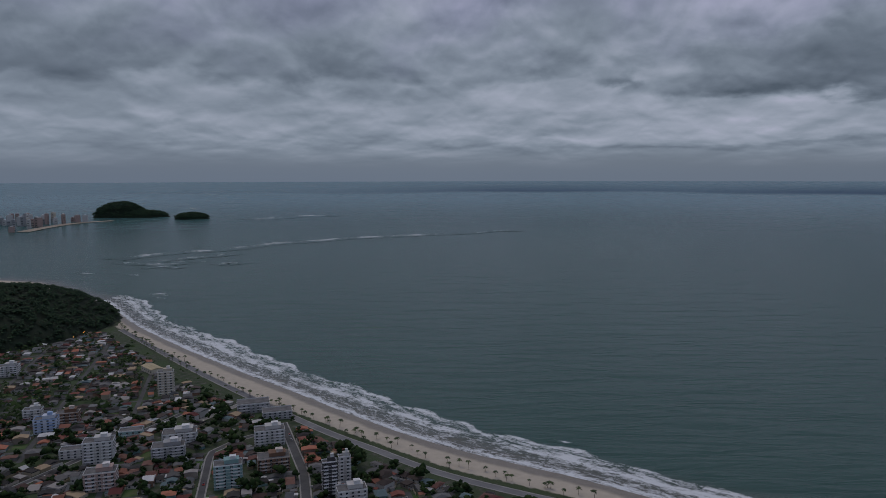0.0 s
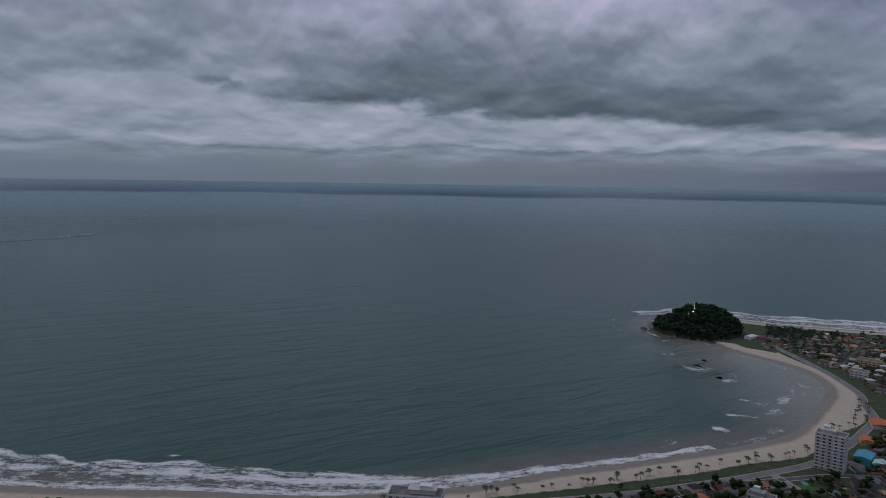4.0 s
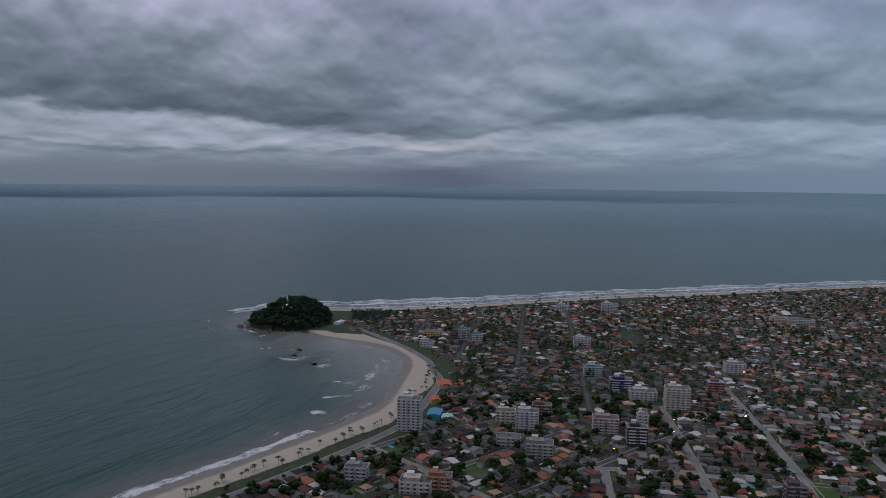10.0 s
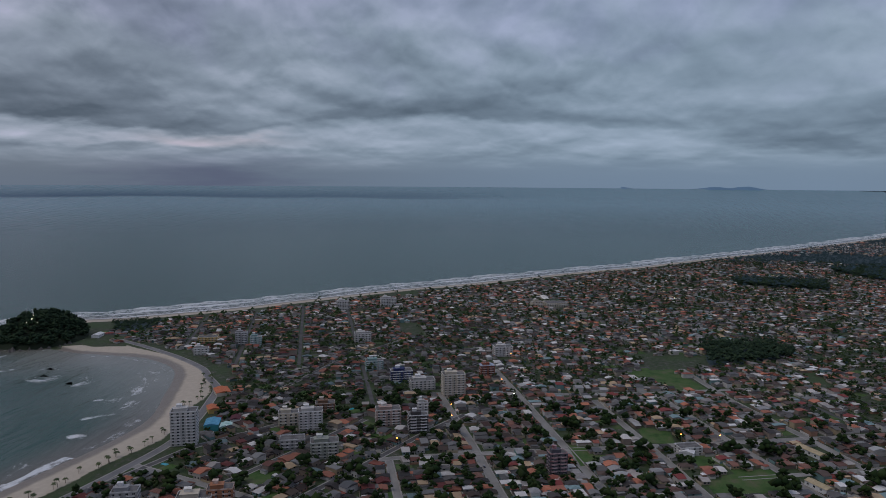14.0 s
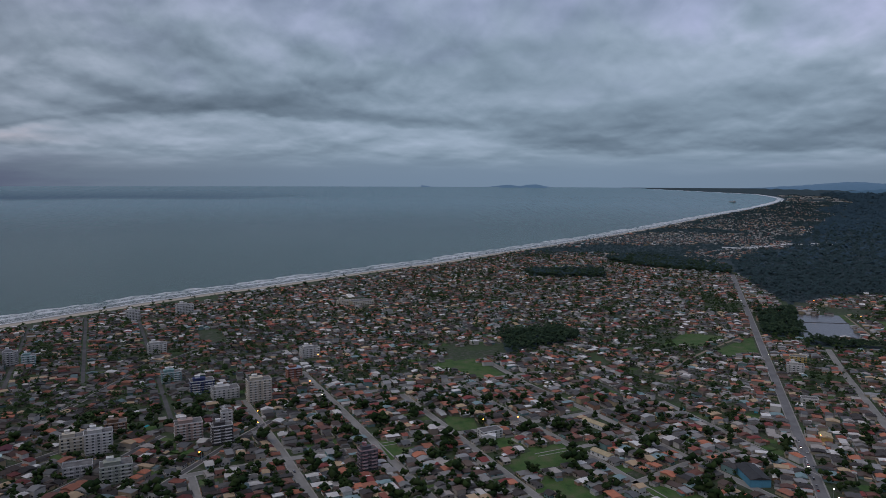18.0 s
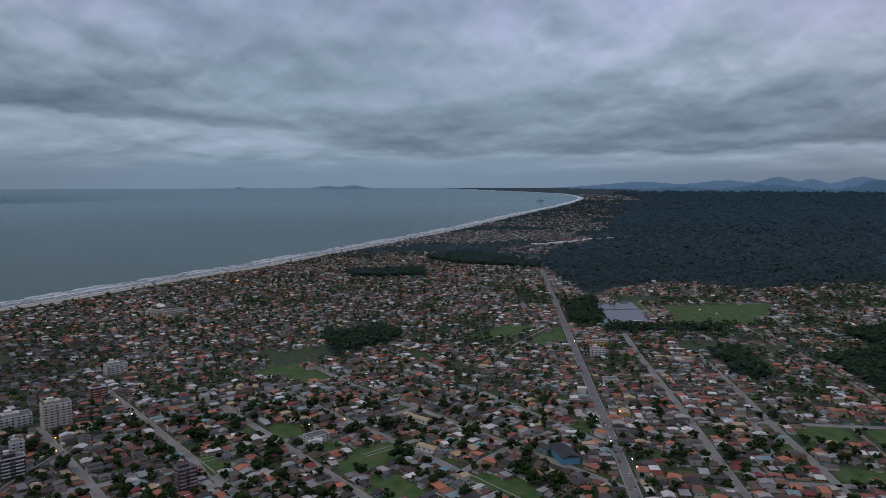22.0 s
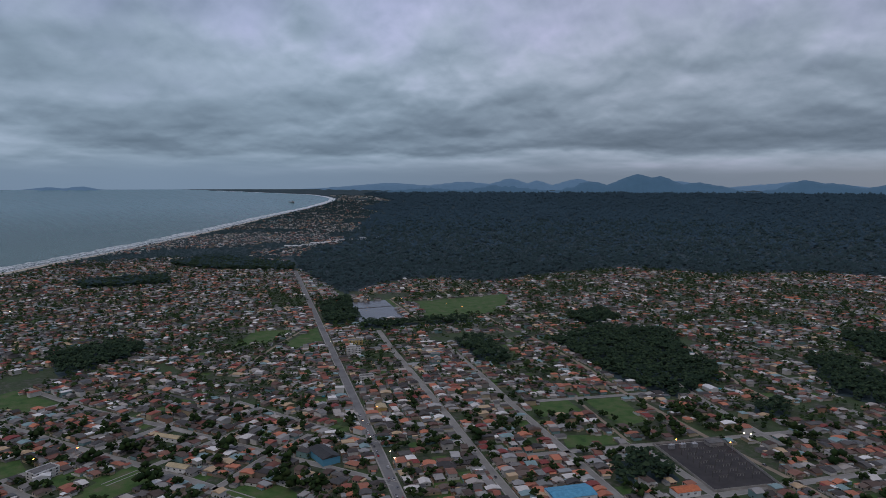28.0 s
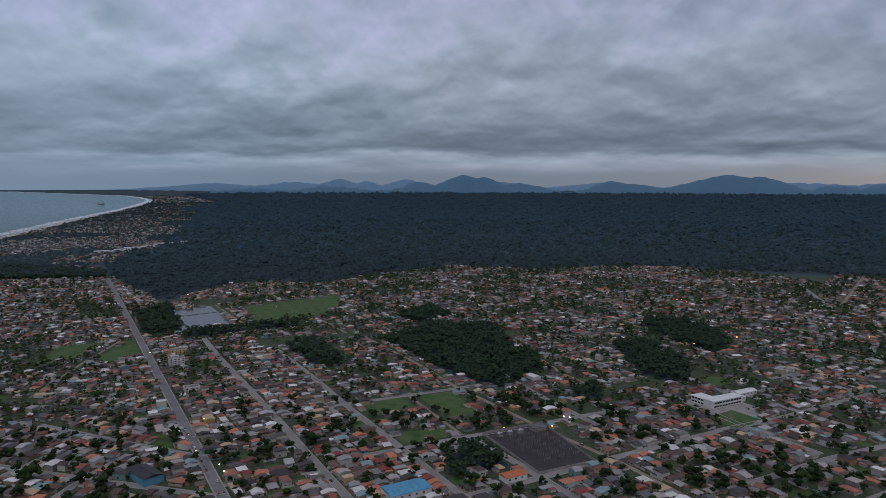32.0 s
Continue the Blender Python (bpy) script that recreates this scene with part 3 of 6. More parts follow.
def green_of(p, shore):
    """Metres inland of the upper edge of the sand."""
    d, _ = line_distance(p, GREEN_L)
    bay = (p[:, 0] > -600) & (p[:, 0] < 930) & (p[:, 1] > 250) & (shore < 130) & (p[:, 1] < 1220) & (d < 130)
    hull = np.r_[GREEN_L, [(1100, 500), (1500, -1500), (-1500, -1500), (-1500, 900)]]
    side = np.where(inside(p, hull), d, -d)
    g = np.where(bay & (p @ (0.776, 0.63) < 1080), side, shore - 36.0)
    rocky = np.hypot(p[:, 0] - 924, p[:, 1] - 739) < 84
    return np.where(rocky | (left_hill(p) > 0), shore + 20.0, g)


def hill_height(p, c, ax, major, minor, top, power):
    ax = np.array(ax) / np.hypot(*ax)
    r = p - np.array(c)
    u, v = r @ ax / major, r @ (-ax[1], ax[0]) / minor
    return top * np.maximum(0, 1 - u * u - v * v) ** power


def left_hill(p):
    return hill_height(p, (-835, 990), (264, 172), 340, 225, 76, 0.72) + hill_height(p, (-615, 1125), (264, 172), 85, 60, 10, 0.8)


def head_hill(p):
    return hill_height(p, (928, 734), (116, -80), 66, 70, 14, 0.36) + hill_height(p, (934, 728), (116, -80), 56, 50, 21, 0.8)


def in_wood(p):
    w = np.zeros(len(p), bool)
    for poly in WOODS:
        w |= inside(p, poly)
    inland = (p - np.array((2260, -477))) @ (-0.64, -0.77)
    return w | ((np.hypot(*p.T) > 2080) & (inland > 800))


# ---------- ground and sea ----------
AZ = np.radians(np.r_[np.arange(-44, 84, 0.3), np.arange(84, 126, 0.14), np.arange(126, 188, 0.35), np.arange(188, 316.1, 4.0)])
DEP = np.radians(np.r_[35.0:4.0:-0.2, 4.0:1.7:-0.075, 1.7:0.8:-0.03, 0.8:0.47:-0.06, 0.47])
RING = np.r_[2.0, 60, 130, 200, 260, 310, EYE / np.tan(DEP)]


def polar():
    a, d = np.meshgrid(AZ, RING, indexing="ij")
    p = np.stack([np.sin(a) * d, np.cos(a) * d], -1).reshape(-1, 2)
    na, nd = len(AZ), len(RING)
    i, j = np.meshgrid(np.arange(na), np.arange(nd - 1), indexing="ij")
    i2 = (i + 1) % na
    f = np.stack([i * nd + j, i * nd + j + 1, i2 * nd + j + 1, i2 * nd + j], -1).reshape(-1, 4)
    return p, f[:, ::-1]


GP, GF = polar()
G_SHORE, G_ALONG = shore_of(GP)
G_GREEN = green_of(GP, G_SHORE)
G_DIST = np.hypot(*GP.T)


def add_attr(me, name, values, vector=False):
    a = me.attributes.new(name, "FLOAT_VECTOR" if vector else "FLOAT", "POINT")
    a.data.foreach_set("vector" if vector else "value", np.asarray(values, np.float32).ravel())


def build_ground():
    z = np.where(G_SHORE > 0, np.clip(G_SHORE / 26.0, 0, 1) * 1.7 - 1.7, np.maximum(-1.7 + G_SHORE * 0.06, -7.0))
    keep = (G_SHORE[GF] > -400).any(1)
    used = np.unique(GF[keep])
    back = np.full(len(GP), -1)
    back[used] = np.arange(len(used))
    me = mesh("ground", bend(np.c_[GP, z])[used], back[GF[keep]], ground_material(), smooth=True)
    add_attr(me, "shore", G_SHORE[used])
    add_attr(me, "green", np.where(G_DIST > 7500, 50.0, G_GREEN)[used])
    # past 1.7 km all ground shifts to the hazy forest-floor tint
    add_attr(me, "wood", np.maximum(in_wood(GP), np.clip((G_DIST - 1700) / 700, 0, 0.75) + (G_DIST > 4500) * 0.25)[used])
    tagged(new("ground", me), "flat coastal ground of sand, dirt and rough grass reaching the horizon", "ground", kind="structure")


def belt_foam(p, d, along):
    """White water in a belt off the beaches, d metres out: a breaking line, lace behind it, wash at the edge; thin in the lee of the headland."""
    x, y = p.T
    lee = np.clip((x - 60) / 300, 0, 1) * (x < 960) * (y < 720)
    ocean = ((x > 960) | (y < 200)) & (x > 900)
    far = np.clip(np.hypot(x, y) / 2500, 1, 3)
    wig = sum(np.sin(along / l + ph) for l, ph in ((23, 0.3), (57, 1.2), (111, 2.0), (9.7, 0.7))) / 4
    wig2 = sum(np.sin(along / l + ph) for l, ph in ((31, 2.3), (71, 0.2), (13, 1.1))) / 3
    width = np.where(ocean, 84.0, 59.0 - 48.0 * lee)
    width = np.where(np.hypot(x - 930, y - 770) < 105, 9.0, width) * (1 + 0.25 * wig)
    belt = np.clip((width - d) / 6, 0, 1)
    outer = np.exp(-((d - width * 0.92) / 5.0) ** 2) * np.clip(0.75 + 0.9 * wig2, 0, 1)
    inner = np.exp(-((d - width * (0.50 + 0.07 * wig2)) / 5.0) ** 2) * np.clip(0.7 + 0.8 * wig, 0, 1)
    wash = np.exp(-(d / 5.0) ** 2) * (0.55 - 0.25 * lee) * np.where((x > 620) & (x < 930) & (y > 380), 0.15, 1.0)
    calm = np.where((x > 620) & (x < 930) & (y > 380), 0.35, 1.0)
    f = calm * belt * (0.40 + 0.12 * wig + 0.22 * np.clip(d / width, 0, 1)) + 0.60 * calm * np.maximum(outer, inner) * belt + wash
    return np.where(x > -650, np.clip(f + (far - 1) * 0.1 * belt + 0.06 * ocean * belt, 0, 1.15), 0)


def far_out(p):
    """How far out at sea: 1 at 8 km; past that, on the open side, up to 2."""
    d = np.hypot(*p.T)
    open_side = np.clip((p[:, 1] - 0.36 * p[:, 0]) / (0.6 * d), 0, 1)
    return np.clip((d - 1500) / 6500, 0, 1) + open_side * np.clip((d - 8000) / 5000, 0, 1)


def cloud_shade(p):
    """Cloud shade painted on the far water under the edge of the deck: sharp at its near side, 9.5 km out, fading
    towards the horizon.
    """
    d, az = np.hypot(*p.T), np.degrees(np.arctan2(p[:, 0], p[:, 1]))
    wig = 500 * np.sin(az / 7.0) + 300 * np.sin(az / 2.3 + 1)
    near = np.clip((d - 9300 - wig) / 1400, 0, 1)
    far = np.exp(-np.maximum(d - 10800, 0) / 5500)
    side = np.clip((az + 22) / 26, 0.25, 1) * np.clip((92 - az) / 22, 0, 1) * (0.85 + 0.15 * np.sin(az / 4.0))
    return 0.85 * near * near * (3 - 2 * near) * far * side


def shoal(me, shore):
    """Milky water over the sand bar of the sheltered bay, thinning out to sea."""
    v = np.zeros(len(me.vertices) * 3, np.float32)
    me.vertices.foreach_get("co", v)
    x, y = v.reshape(-1, 3)[:, :2].T
    lee = np.clip((x - 600) / 160, 0, 1) * np.clip((950 - x) / 40, 0, 1) * (y > 350) * np.clip((728 - y) / 60, 0, 1)
    g = np.clip(1 + np.asarray(shore) / 170.0, 0, 1)
    return np.clip(g * g * (3 - 2 * g) * lee, 0, 1)


def sea_attrs(me, shore, foam, along, far, dark=None):
    add_attr(me, "shoal", shoal(me, shore))
    add_attr(me, "cloud_shade", np.zeros(len(far)) if dark is None else dark)
    add_attr(me, "shore", shore)
    add_attr(me, "foam", foam)
    add_attr(me, "along", along, True)
    add_attr(me, "far", far)


def build_sea():
    water = sea_material()
    keep = (G_SHORE[GF] < 25).any(1)
    used = np.unique(GF[keep])
    back = np.full(len(GP), -1)
    back[used] = np.arange(len(used))
    p = GP[used]
    n = len(p)
    me = mesh("sea", bend(np.c_[p, np.full(n, -1.5)]), back[GF[keep]], water, smooth=True)
    sea_attrs(me, G_SHORE[used], np.zeros(n), np.zeros((n, 3)), far_out(p), cloud_shade(p))
    tagged(new("sea", me), "grey-green sea with low swell reaching the horizon", "sea", kind="structure")
    # surf: a strip of water that follows the shore
    run = np.r_[0, np.cumsum(np.hypot(*np.diff(COAST_L, axis=0).T))]
    s, at = [], run[N_LEFT]
    while at < run[-1] - 30000:
        s.append(at)
        q = np.array([np.interp(at, run, COAST_L[:, k]) for k in (0, 1)])
        at += max(5.0, np.hypot(*q) / 160)
    s = np.array(s)
    line = np.stack([np.interp(s, run, COAST_L[:, k]) for k in (0, 1)], -1)
    for _ in range(3):
        line[1:-1] = (line[:-2] + 2 * line[1:-1] + line[2:]) / 4
    t = np.gradient(line, axis=0)
    t /= np.hypot(*t.T)[:, None]
    seaward = np.c_[-t[:, 1], t[:, 0]]
    out = np.r_[-9.0:0:3, 0.0:118:4.5]
    g = line[:, None] + seaward[:, None] * out[None, :, None]
    m, w = len(s), len(out)
    p = g.reshape(-1, 2)
    d = np.tile(out, m)
    al = np.repeat(s, w)
    i, j = np.meshgrid(np.arange(m - 1), np.arange(w - 1), indexing="ij")
    f = np.stack([i * w + j, (i + 1) * w + j, (i + 1) * w + j + 1, i * w + j + 1], -1).reshape(-1, 4)
    me = mesh("surf", bend(np.c_[p, -1.46 + 0.05 * np.mod(al / 170.0, 1.0)]), f[:, ::-1], water, smooth=True)
    sea_attrs(me, -d, belt_foam(p, d, al) * np.clip((118 - d) / 12, 0, 1), np.c_[al / 15.0, d / 5.0, np.zeros(len(p))], far_out(p))
    tagged(new("surf", me), "white surf breaking in lines along the beaches", "surf", kind="structure")
    # upper sand of the open ocean beach
    sel = (line[:, 0] > 960) | (line[:, 1] < 200)
    sel &= (line[:, 0] > 950) & (np.hypot(*line.T) < 8500)
    ln, sw = line[sel], seaward[sel]
    wd = np.array([0.0, -6, -14, -24, -36])
    zz = np.array([-1.5, -1.0, -0.4, 0.06, 0.12])
    p = (ln[:, None] + sw[:, None] * wd[None, :, None]).reshape(-1, 2)
    m, w = len(ln), len(wd)
    i, j = np.meshgrid(np.arange(m - 1), np.arange(w - 1), indexing="ij")
    f = np.stack([i * w + j, (i + 1) * w + j, (i + 1) * w + j + 1, i * w + j + 1], -1).reshape(-1, 4)
    me = mesh("ocean_beach", bend(np.c_[p, np.tile(zz, m)]), f[:, ::-1], MATS["ground"], smooth=True)
    add_attr(me, "shore", np.tile(-wd, m))
    add_attr(me, "green", np.full(len(p), -20.0))
    add_attr(me, "wood", np.zeros(len(p)))
    tagged(new("ocean_beach", me), "long pale sand beach on the open ocean", "beach", kind="structure")
    # long curved lines of foam
    for nth, (pts, wide, power) in enumerate(FOAM_LINES):
        ln = smooth_line(pts, 10)
        for _ in range(2):
            ln[1:-1] = (ln[:-2] + 2 * ln[1:-1] + ln[2:]) / 4
        m, w = len(ln), 13
        t = np.gradient(ln, axis=0)
        t /= np.hypot(*t.T)[:, None]
        al = np.r_[0, np.cumsum(np.hypot(*np.diff(ln, axis=0).T))]
        v = np.linspace(-1.3, 1.3, w)
        sway = 0.18 * np.sin(al / wide * 1.9 + nth)[:, None] + 0.1 * np.sin(al / wide * 4.7)[:, None]
        p = (ln[:, None] + np.c_[-t[:, 1], t[:, 0]][:, None] * ((v[None] + sway) * wide / 2)[..., None]).reshape(-1, 2)
        ends = np.clip(np.minimum(al, al[-1] - al) / (0.16 * al[-1]), 0, 1)[:, None]
        fo = 1.05 * power * ends * np.exp(-(v / 0.8) ** 2)[None] * (0.8 + 0.25 * np.sin(al / wide * 3.1 + 2 * nth))[:, None]
        i, j = np.meshgrid(np.arange(m - 1), np.arange(w - 1), indexing="ij")
        f = np.stack([i * w + j, (i + 1) * w + j, (i + 1) * w + j + 1, i * w + j + 1], -1).reshape(-1, 4)
        f = np.concatenate([f[:, [0, 1, 2]], f[:, [0, 2, 3]]])
        e1, e2 = p[f[:, 1]] - p[f[:, 0]], p[f[:, 2]] - p[f[:, 0]]
        turn = e1[:, 0] * e2[:, 1] - e1[:, 1] * e2[:, 0]
        f = f[turn < -0.05][:, ::-1] if np.median(turn) < 0 else f[turn > 0.05]
        me = mesh("breaker", bend(np.c_[p, np.where(np.hypot(*p.T) > 1800, -0.9, -1.40) + 0.002 * nth]), f, water, smooth=True)
        a2, v2 = np.repeat(al, w), np.tile(v, m)
        sea_attrs(me, shore_of(p)[0], fo.ravel(), np.c_[a2 / wide * 1.6, v2 * 2.2, np.full(len(p), nth * 3.0)], far_out(p))
        tagged(new("breaker", me), "curved white line of foam on the water", "wave", "waves in the bay", kind="structure")
    # single breakers out in the bay
    for nth, (cx, cy, lw, lh, a, power) in enumerate(BREAKERS):
        gu, gv = np.meshgrid(np.linspace(-1.7, 1.7, 25), np.linspace(-1.7, 1.7, 11), indexing="ij")
        u, v = gu.ravel(), gv.ravel()
        bow = 0.35 * u * u
        c, sn = math.cos(a), math.sin(a)
        x, y = cx + u * lw * c - (v + bow) * lh * sn, cy + u * lw * sn + (v + bow) * lh * c
        fo = power * np.exp(-(u * u + v * v) ** 1.5) * (0.8 + 0.3 * np.sin(u * 5 + cx))
        i, j = np.meshgrid(np.arange(24), np.arange(10), indexing="ij")
        f = np.stack([i * 11 + j, (i + 1) * 11 + j, (i + 1) * 11 + j + 1, i * 11 + j + 1], -1).reshape(-1, 4)
        me = mesh("breaker", bend(np.c_[x, y, np.full(len(x), -1.41 + 0.012 * nth)]), f, water, smooth=True)
        q = np.c_[x, y]
        sea_attrs(me, shore_of(q)[0], fo, np.c_[u * lw / 12, v * lh / 4, np.full(len(u), cx)], far_out(q))
        tagged(new("breaker", me), "white patch of breaking wave on the water", "wave", "waves in the bay", kind="structure")


build_ground()
build_sea()

# ---------- hills, headland, islands, mountains ----------
def hill(name, label, fn, c, r, step, z0):
    n = int(2 * r / step)
    g = np.linspace(-r, r, n)
    x, y = np.meshgrid(g + c[0], g + c[1], indexing="ij")
    p = np.stack([x, y], -1).reshape(-1, 2)
    h = fn(p)
    bumps = np.array([noise.noise((a / 22, b / 22, 3)) for a, b in p]) * 4 * np.clip(h / 8, 0, 1)
    i, j = np.meshgrid(np.arange(n - 1), np.arange(n - 1), indexing="ij")
    f = np.stack([i * n + j, (i + 1) * n + j, (i + 1) * n + j + 1, i * n + j + 1], -1).reshape(-1, 4)
    f = f[(h[f] > 0).any(1)]
    me = mesh(name, np.c_[p, np.where(h > 0, h + bumps + z0, z0 - 3)], f, MATS["hill_floor"], smooth=True)
    return tagged(new(name, me), label, "hill", kind="structure")


mat("hill_floor", [(0.010, 0.019, 0.009), (0.017, 0.027, 0.012)], 0.05, 0.95, 0.3, 0.4)
hill("hill_west", "steep hill covered in dark rainforest at the end of the beach", left_hill, (-780, 1040), 430, 9, -1)
hill("hill_headland", "small rocky headland covered in dark trees between two beaches", head_hill, (926, 738), 95, 4, -1)

OCTA_V = np.array([(1, 0, 0), (0, 1, 0), (-1, 0, 0), (0, -1, 0), (0, 0, 1), (0, 0, -0.8)], float)
OCTA_F = np.array([(0, 1, 4), (1, 2, 4), (2, 3, 4), (3, 0, 4), (1, 0, 5), (2, 1, 5), (3, 2, 5), (0, 3, 5)])
TOP_F = OCTA_F[:4]


def clumps(rng, centre, size, top_only=False):
    """Small ragged leaf clumps: arrays of places and faces."""
    n = len(centre)
    v = OCTA_V[None] * (1 + rng.uniform(-0.35, 0.35, (n, 6, 1))) * size[:, None, None] * np.array((1, 1, 0.8))
    a = rng.uniform(0, 6.28, n)
    c, s = np.cos(a)[:, None], np.sin(a)[:, None]
    v = np.stack([v[..., 0] * c - v[..., 1] * s, v[..., 0] * s + v[..., 1] * c, v[..., 2]], -1) + rng.normal(0, 0.12, (n, 6, 3)) * size[:, None, None] + centre[:, None]
    f = (TOP_F if top_only else OCTA_F)[None] + 6 * np.arange(n)[:, None, None]
    return v.reshape(-1, 3), f.reshape(-1, 3)


def crowns(rng, base, radius, height, per, top_only=False, fine=1.0):
    """Crowns of several clumps each, round points at the top of the trunks."""
    n = len(base)
    a, q, r = rng.uniform(0, 6.28, (n, per)), rng.uniform(-0.35, 0.9, (n, per)), rng.uniform(0.25, 0.95, (n, per))
    w = np.sqrt(np.clip(1 - q * q * 0.7, 0.1, 1)) * r * radius[:, None]
    c = np.stack([np.cos(a) * w, np.sin(a) * w, height[:, None] + q * radius[:, None] * 0.8], -1) + base[:, None]
    return clumps(rng, c.reshape(-1, 3), np.repeat(radius, per) * rng.uniform(0.38, 0.66, n * per) * fine, top_only)


def stuff(name, label, category, v, f, m):
    return tagged(new(name, mesh(name, v, f, m, smooth="leaves" in m.name)), label, category, kind="stuff")


def scatter_box(rng, n, x0, x1, y0, y1):
    return np.c_[rng.uniform(x0, x1, n), rng.uniform(y0, y1, n)]


def hill_trees():
    rng = np.random.default_rng(11)
    p = scatter_box(rng, 13000, -1180, -430, 720, 1420)
    h = left_hill(p)
    p, h = p[h > 2], h[h > 2]
    v, f = crowns(rng, np.c_[p, h - 1], rng.uniform(3, 5.2, len(p)), rng.uniform(2, 4.5, len(p)), 9, True, 0.75)
    stuff("hill_forest", "dark rainforest trees covering the hillside", "forest", v, f, leaf_f)
    p = scatter_box(rng, 2100, 830, 1020, 640, 835)
    h = head_hill(p)
    keep = (h > 3) & (np.hypot(p[:, 0] - 921, p[:, 1] - 736) > 6)
    p, h = p[keep], h[keep]
    v, f = crowns(rng, np.c_[p, h - 1], rng.uniform(2.4, 5.2, len(p)), rng.uniform(0, 6.5, len(p)), 8)
    stuff("headland_forest", "dark trees covering the headland", "forest", v, f, leaf_f)


hill_trees()


# blue distance haze is put into these leaf colours
leaf_d = mat("hazy_forest_leaves", [(0.017, 0.041, 0.046), (0.019, 0.045, 0.050), (0.021, 0.047, 0.053), (0.015, 0.037, 0.042)], 0.003, 0.95, pick="island", spread=0.3)
leaf_b = mat("hazy_plain_leaves", [(0.026, 0.060, 0.086), (0.029, 0.064, 0.090), (0.032, 0.068, 0.096)], 0.002, 0.95, pick="island", spread=0.3)


def forest():
    """Woods between the housing blocks, and the wooded plain, whose crowns grow larger and sparser with distance."""
    rng = np.random.default_rng(5)
    grove = []
    for poly in WOODS[:-1]:
        q = np.array(poly, float)
        lo, hi = q.min(0), q.max(0)
        n = int((hi - lo).prod() / 36)
        s = scatter_box(rng, n, lo[0], hi[0], lo[1], hi[1])
        grove.append(s[inside(s, q)])
    p = np.concatenate(grove)
    low = np.where((p[:, 0] > 900) & (p[:, 1] > 400), 0.35, 1.0)
    v, f = crowns(rng, np.c_[p, np.zeros(len(p))], rng.uniform(3.0, 6.0, len(p)) * (0.4 + 0.6 * low), rng.uniform(2.5, 9.5, len(p)) * low, 10, True, 0.80)
    stuff("woodland", "dense dark woods between the housing blocks", "woodland", v, f, leaf_f)
    n = 52000
    az = np.radians(rng.uniform(88, 182, n))
    dep = np.radians(0.95 + 8.05 * rng.random(n) ** 1.5)
    d = EYE / np.tan(dep)
    p = np.c_[np.sin(az) * d, np.cos(az) * d]
    p = p[in_wood(p) & (shore_of(p)[0] > 50) & (d > 1150)]
    d = np.hypot(*p.T)
    r = np.clip(d / 1100 * 4.6, 4.5, 70) * rng.uniform(0.7, 1.3, len(p))
    v, f = crowns(rng, np.c_[p, np.zeros(len(p))], r, rng.uniform(2, 10, len(p)), 3, True)
    # the bluer, hazier leaves become likelier with distance
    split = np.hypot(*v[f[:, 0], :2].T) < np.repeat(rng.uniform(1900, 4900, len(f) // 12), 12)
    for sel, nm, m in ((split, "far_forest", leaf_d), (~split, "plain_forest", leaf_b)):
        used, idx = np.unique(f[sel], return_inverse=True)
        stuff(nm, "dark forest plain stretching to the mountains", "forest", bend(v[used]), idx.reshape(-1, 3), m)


forest()


def ridge(name, label, dist, az0, az1, base, peaks, m, seed, rough=0.06):
    """A far mountain range as a ridge set close in and shaped to the camera's view by peaks of (azimuth, elevation,
    half width) in degrees.
    """
    rng = np.random.default_rng(seed)
    a = np.arange(az0, az1, 0.12)
    e = np.full(len(a), base)
    for pa, pe, w in peaks:
        e = np.maximum(e, base + (pe - base) * np.exp(-np.abs((a - pa) / w) ** 1.6))
    e = e + rough * np.array([noise.fractal((x * 1.7, seed, 0), 0.8, 2.1, 5) for x in a]) * np.clip((e - base) * 3, 0.1, 1)
    rows = []
    for fr, dd in ((-0.5, -260), (0.45, -120), (0.8, -50), (1.0, 0), (0.6, 90), (-0.5, 160)):
        ee = np.radians(np.where(fr < 0, -1.4, base + (e - base) * fr))
        d = dist + dd + 25 * np.array([noise.noise((x * 2.1, seed, dd)) for x in a])
        rows.append(np.c_[np.sin(np.radians(a)) * d, np.cos(np.radians(a)) * d, EYE + np.tan(ee) * d])
    n = len(a)
    i, j = np.meshgrid(np.arange(len(rows) - 1), np.arange(n - 1), indexing="ij")
    f = np.stack([i * n + j, i * n + j + 1, (i + 1) * n + j + 1, (i + 1) * n + j], -1).reshape(-1, 4)
    return tagged(new(name, mesh(name, np.concatenate(rows), f, m, smooth=True)), label, "mountains", kind="structure")


# distance haze as blue base colour plus a faint added glow
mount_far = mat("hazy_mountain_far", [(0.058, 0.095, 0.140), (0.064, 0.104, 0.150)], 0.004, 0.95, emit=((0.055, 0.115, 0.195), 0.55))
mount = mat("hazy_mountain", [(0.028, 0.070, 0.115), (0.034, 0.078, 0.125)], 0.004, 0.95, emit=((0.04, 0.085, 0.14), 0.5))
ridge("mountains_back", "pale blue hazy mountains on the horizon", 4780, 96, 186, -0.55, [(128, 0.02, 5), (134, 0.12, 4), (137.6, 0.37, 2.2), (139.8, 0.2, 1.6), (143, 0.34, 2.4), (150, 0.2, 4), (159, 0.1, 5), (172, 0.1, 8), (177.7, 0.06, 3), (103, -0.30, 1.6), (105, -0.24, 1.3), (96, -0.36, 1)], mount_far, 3)
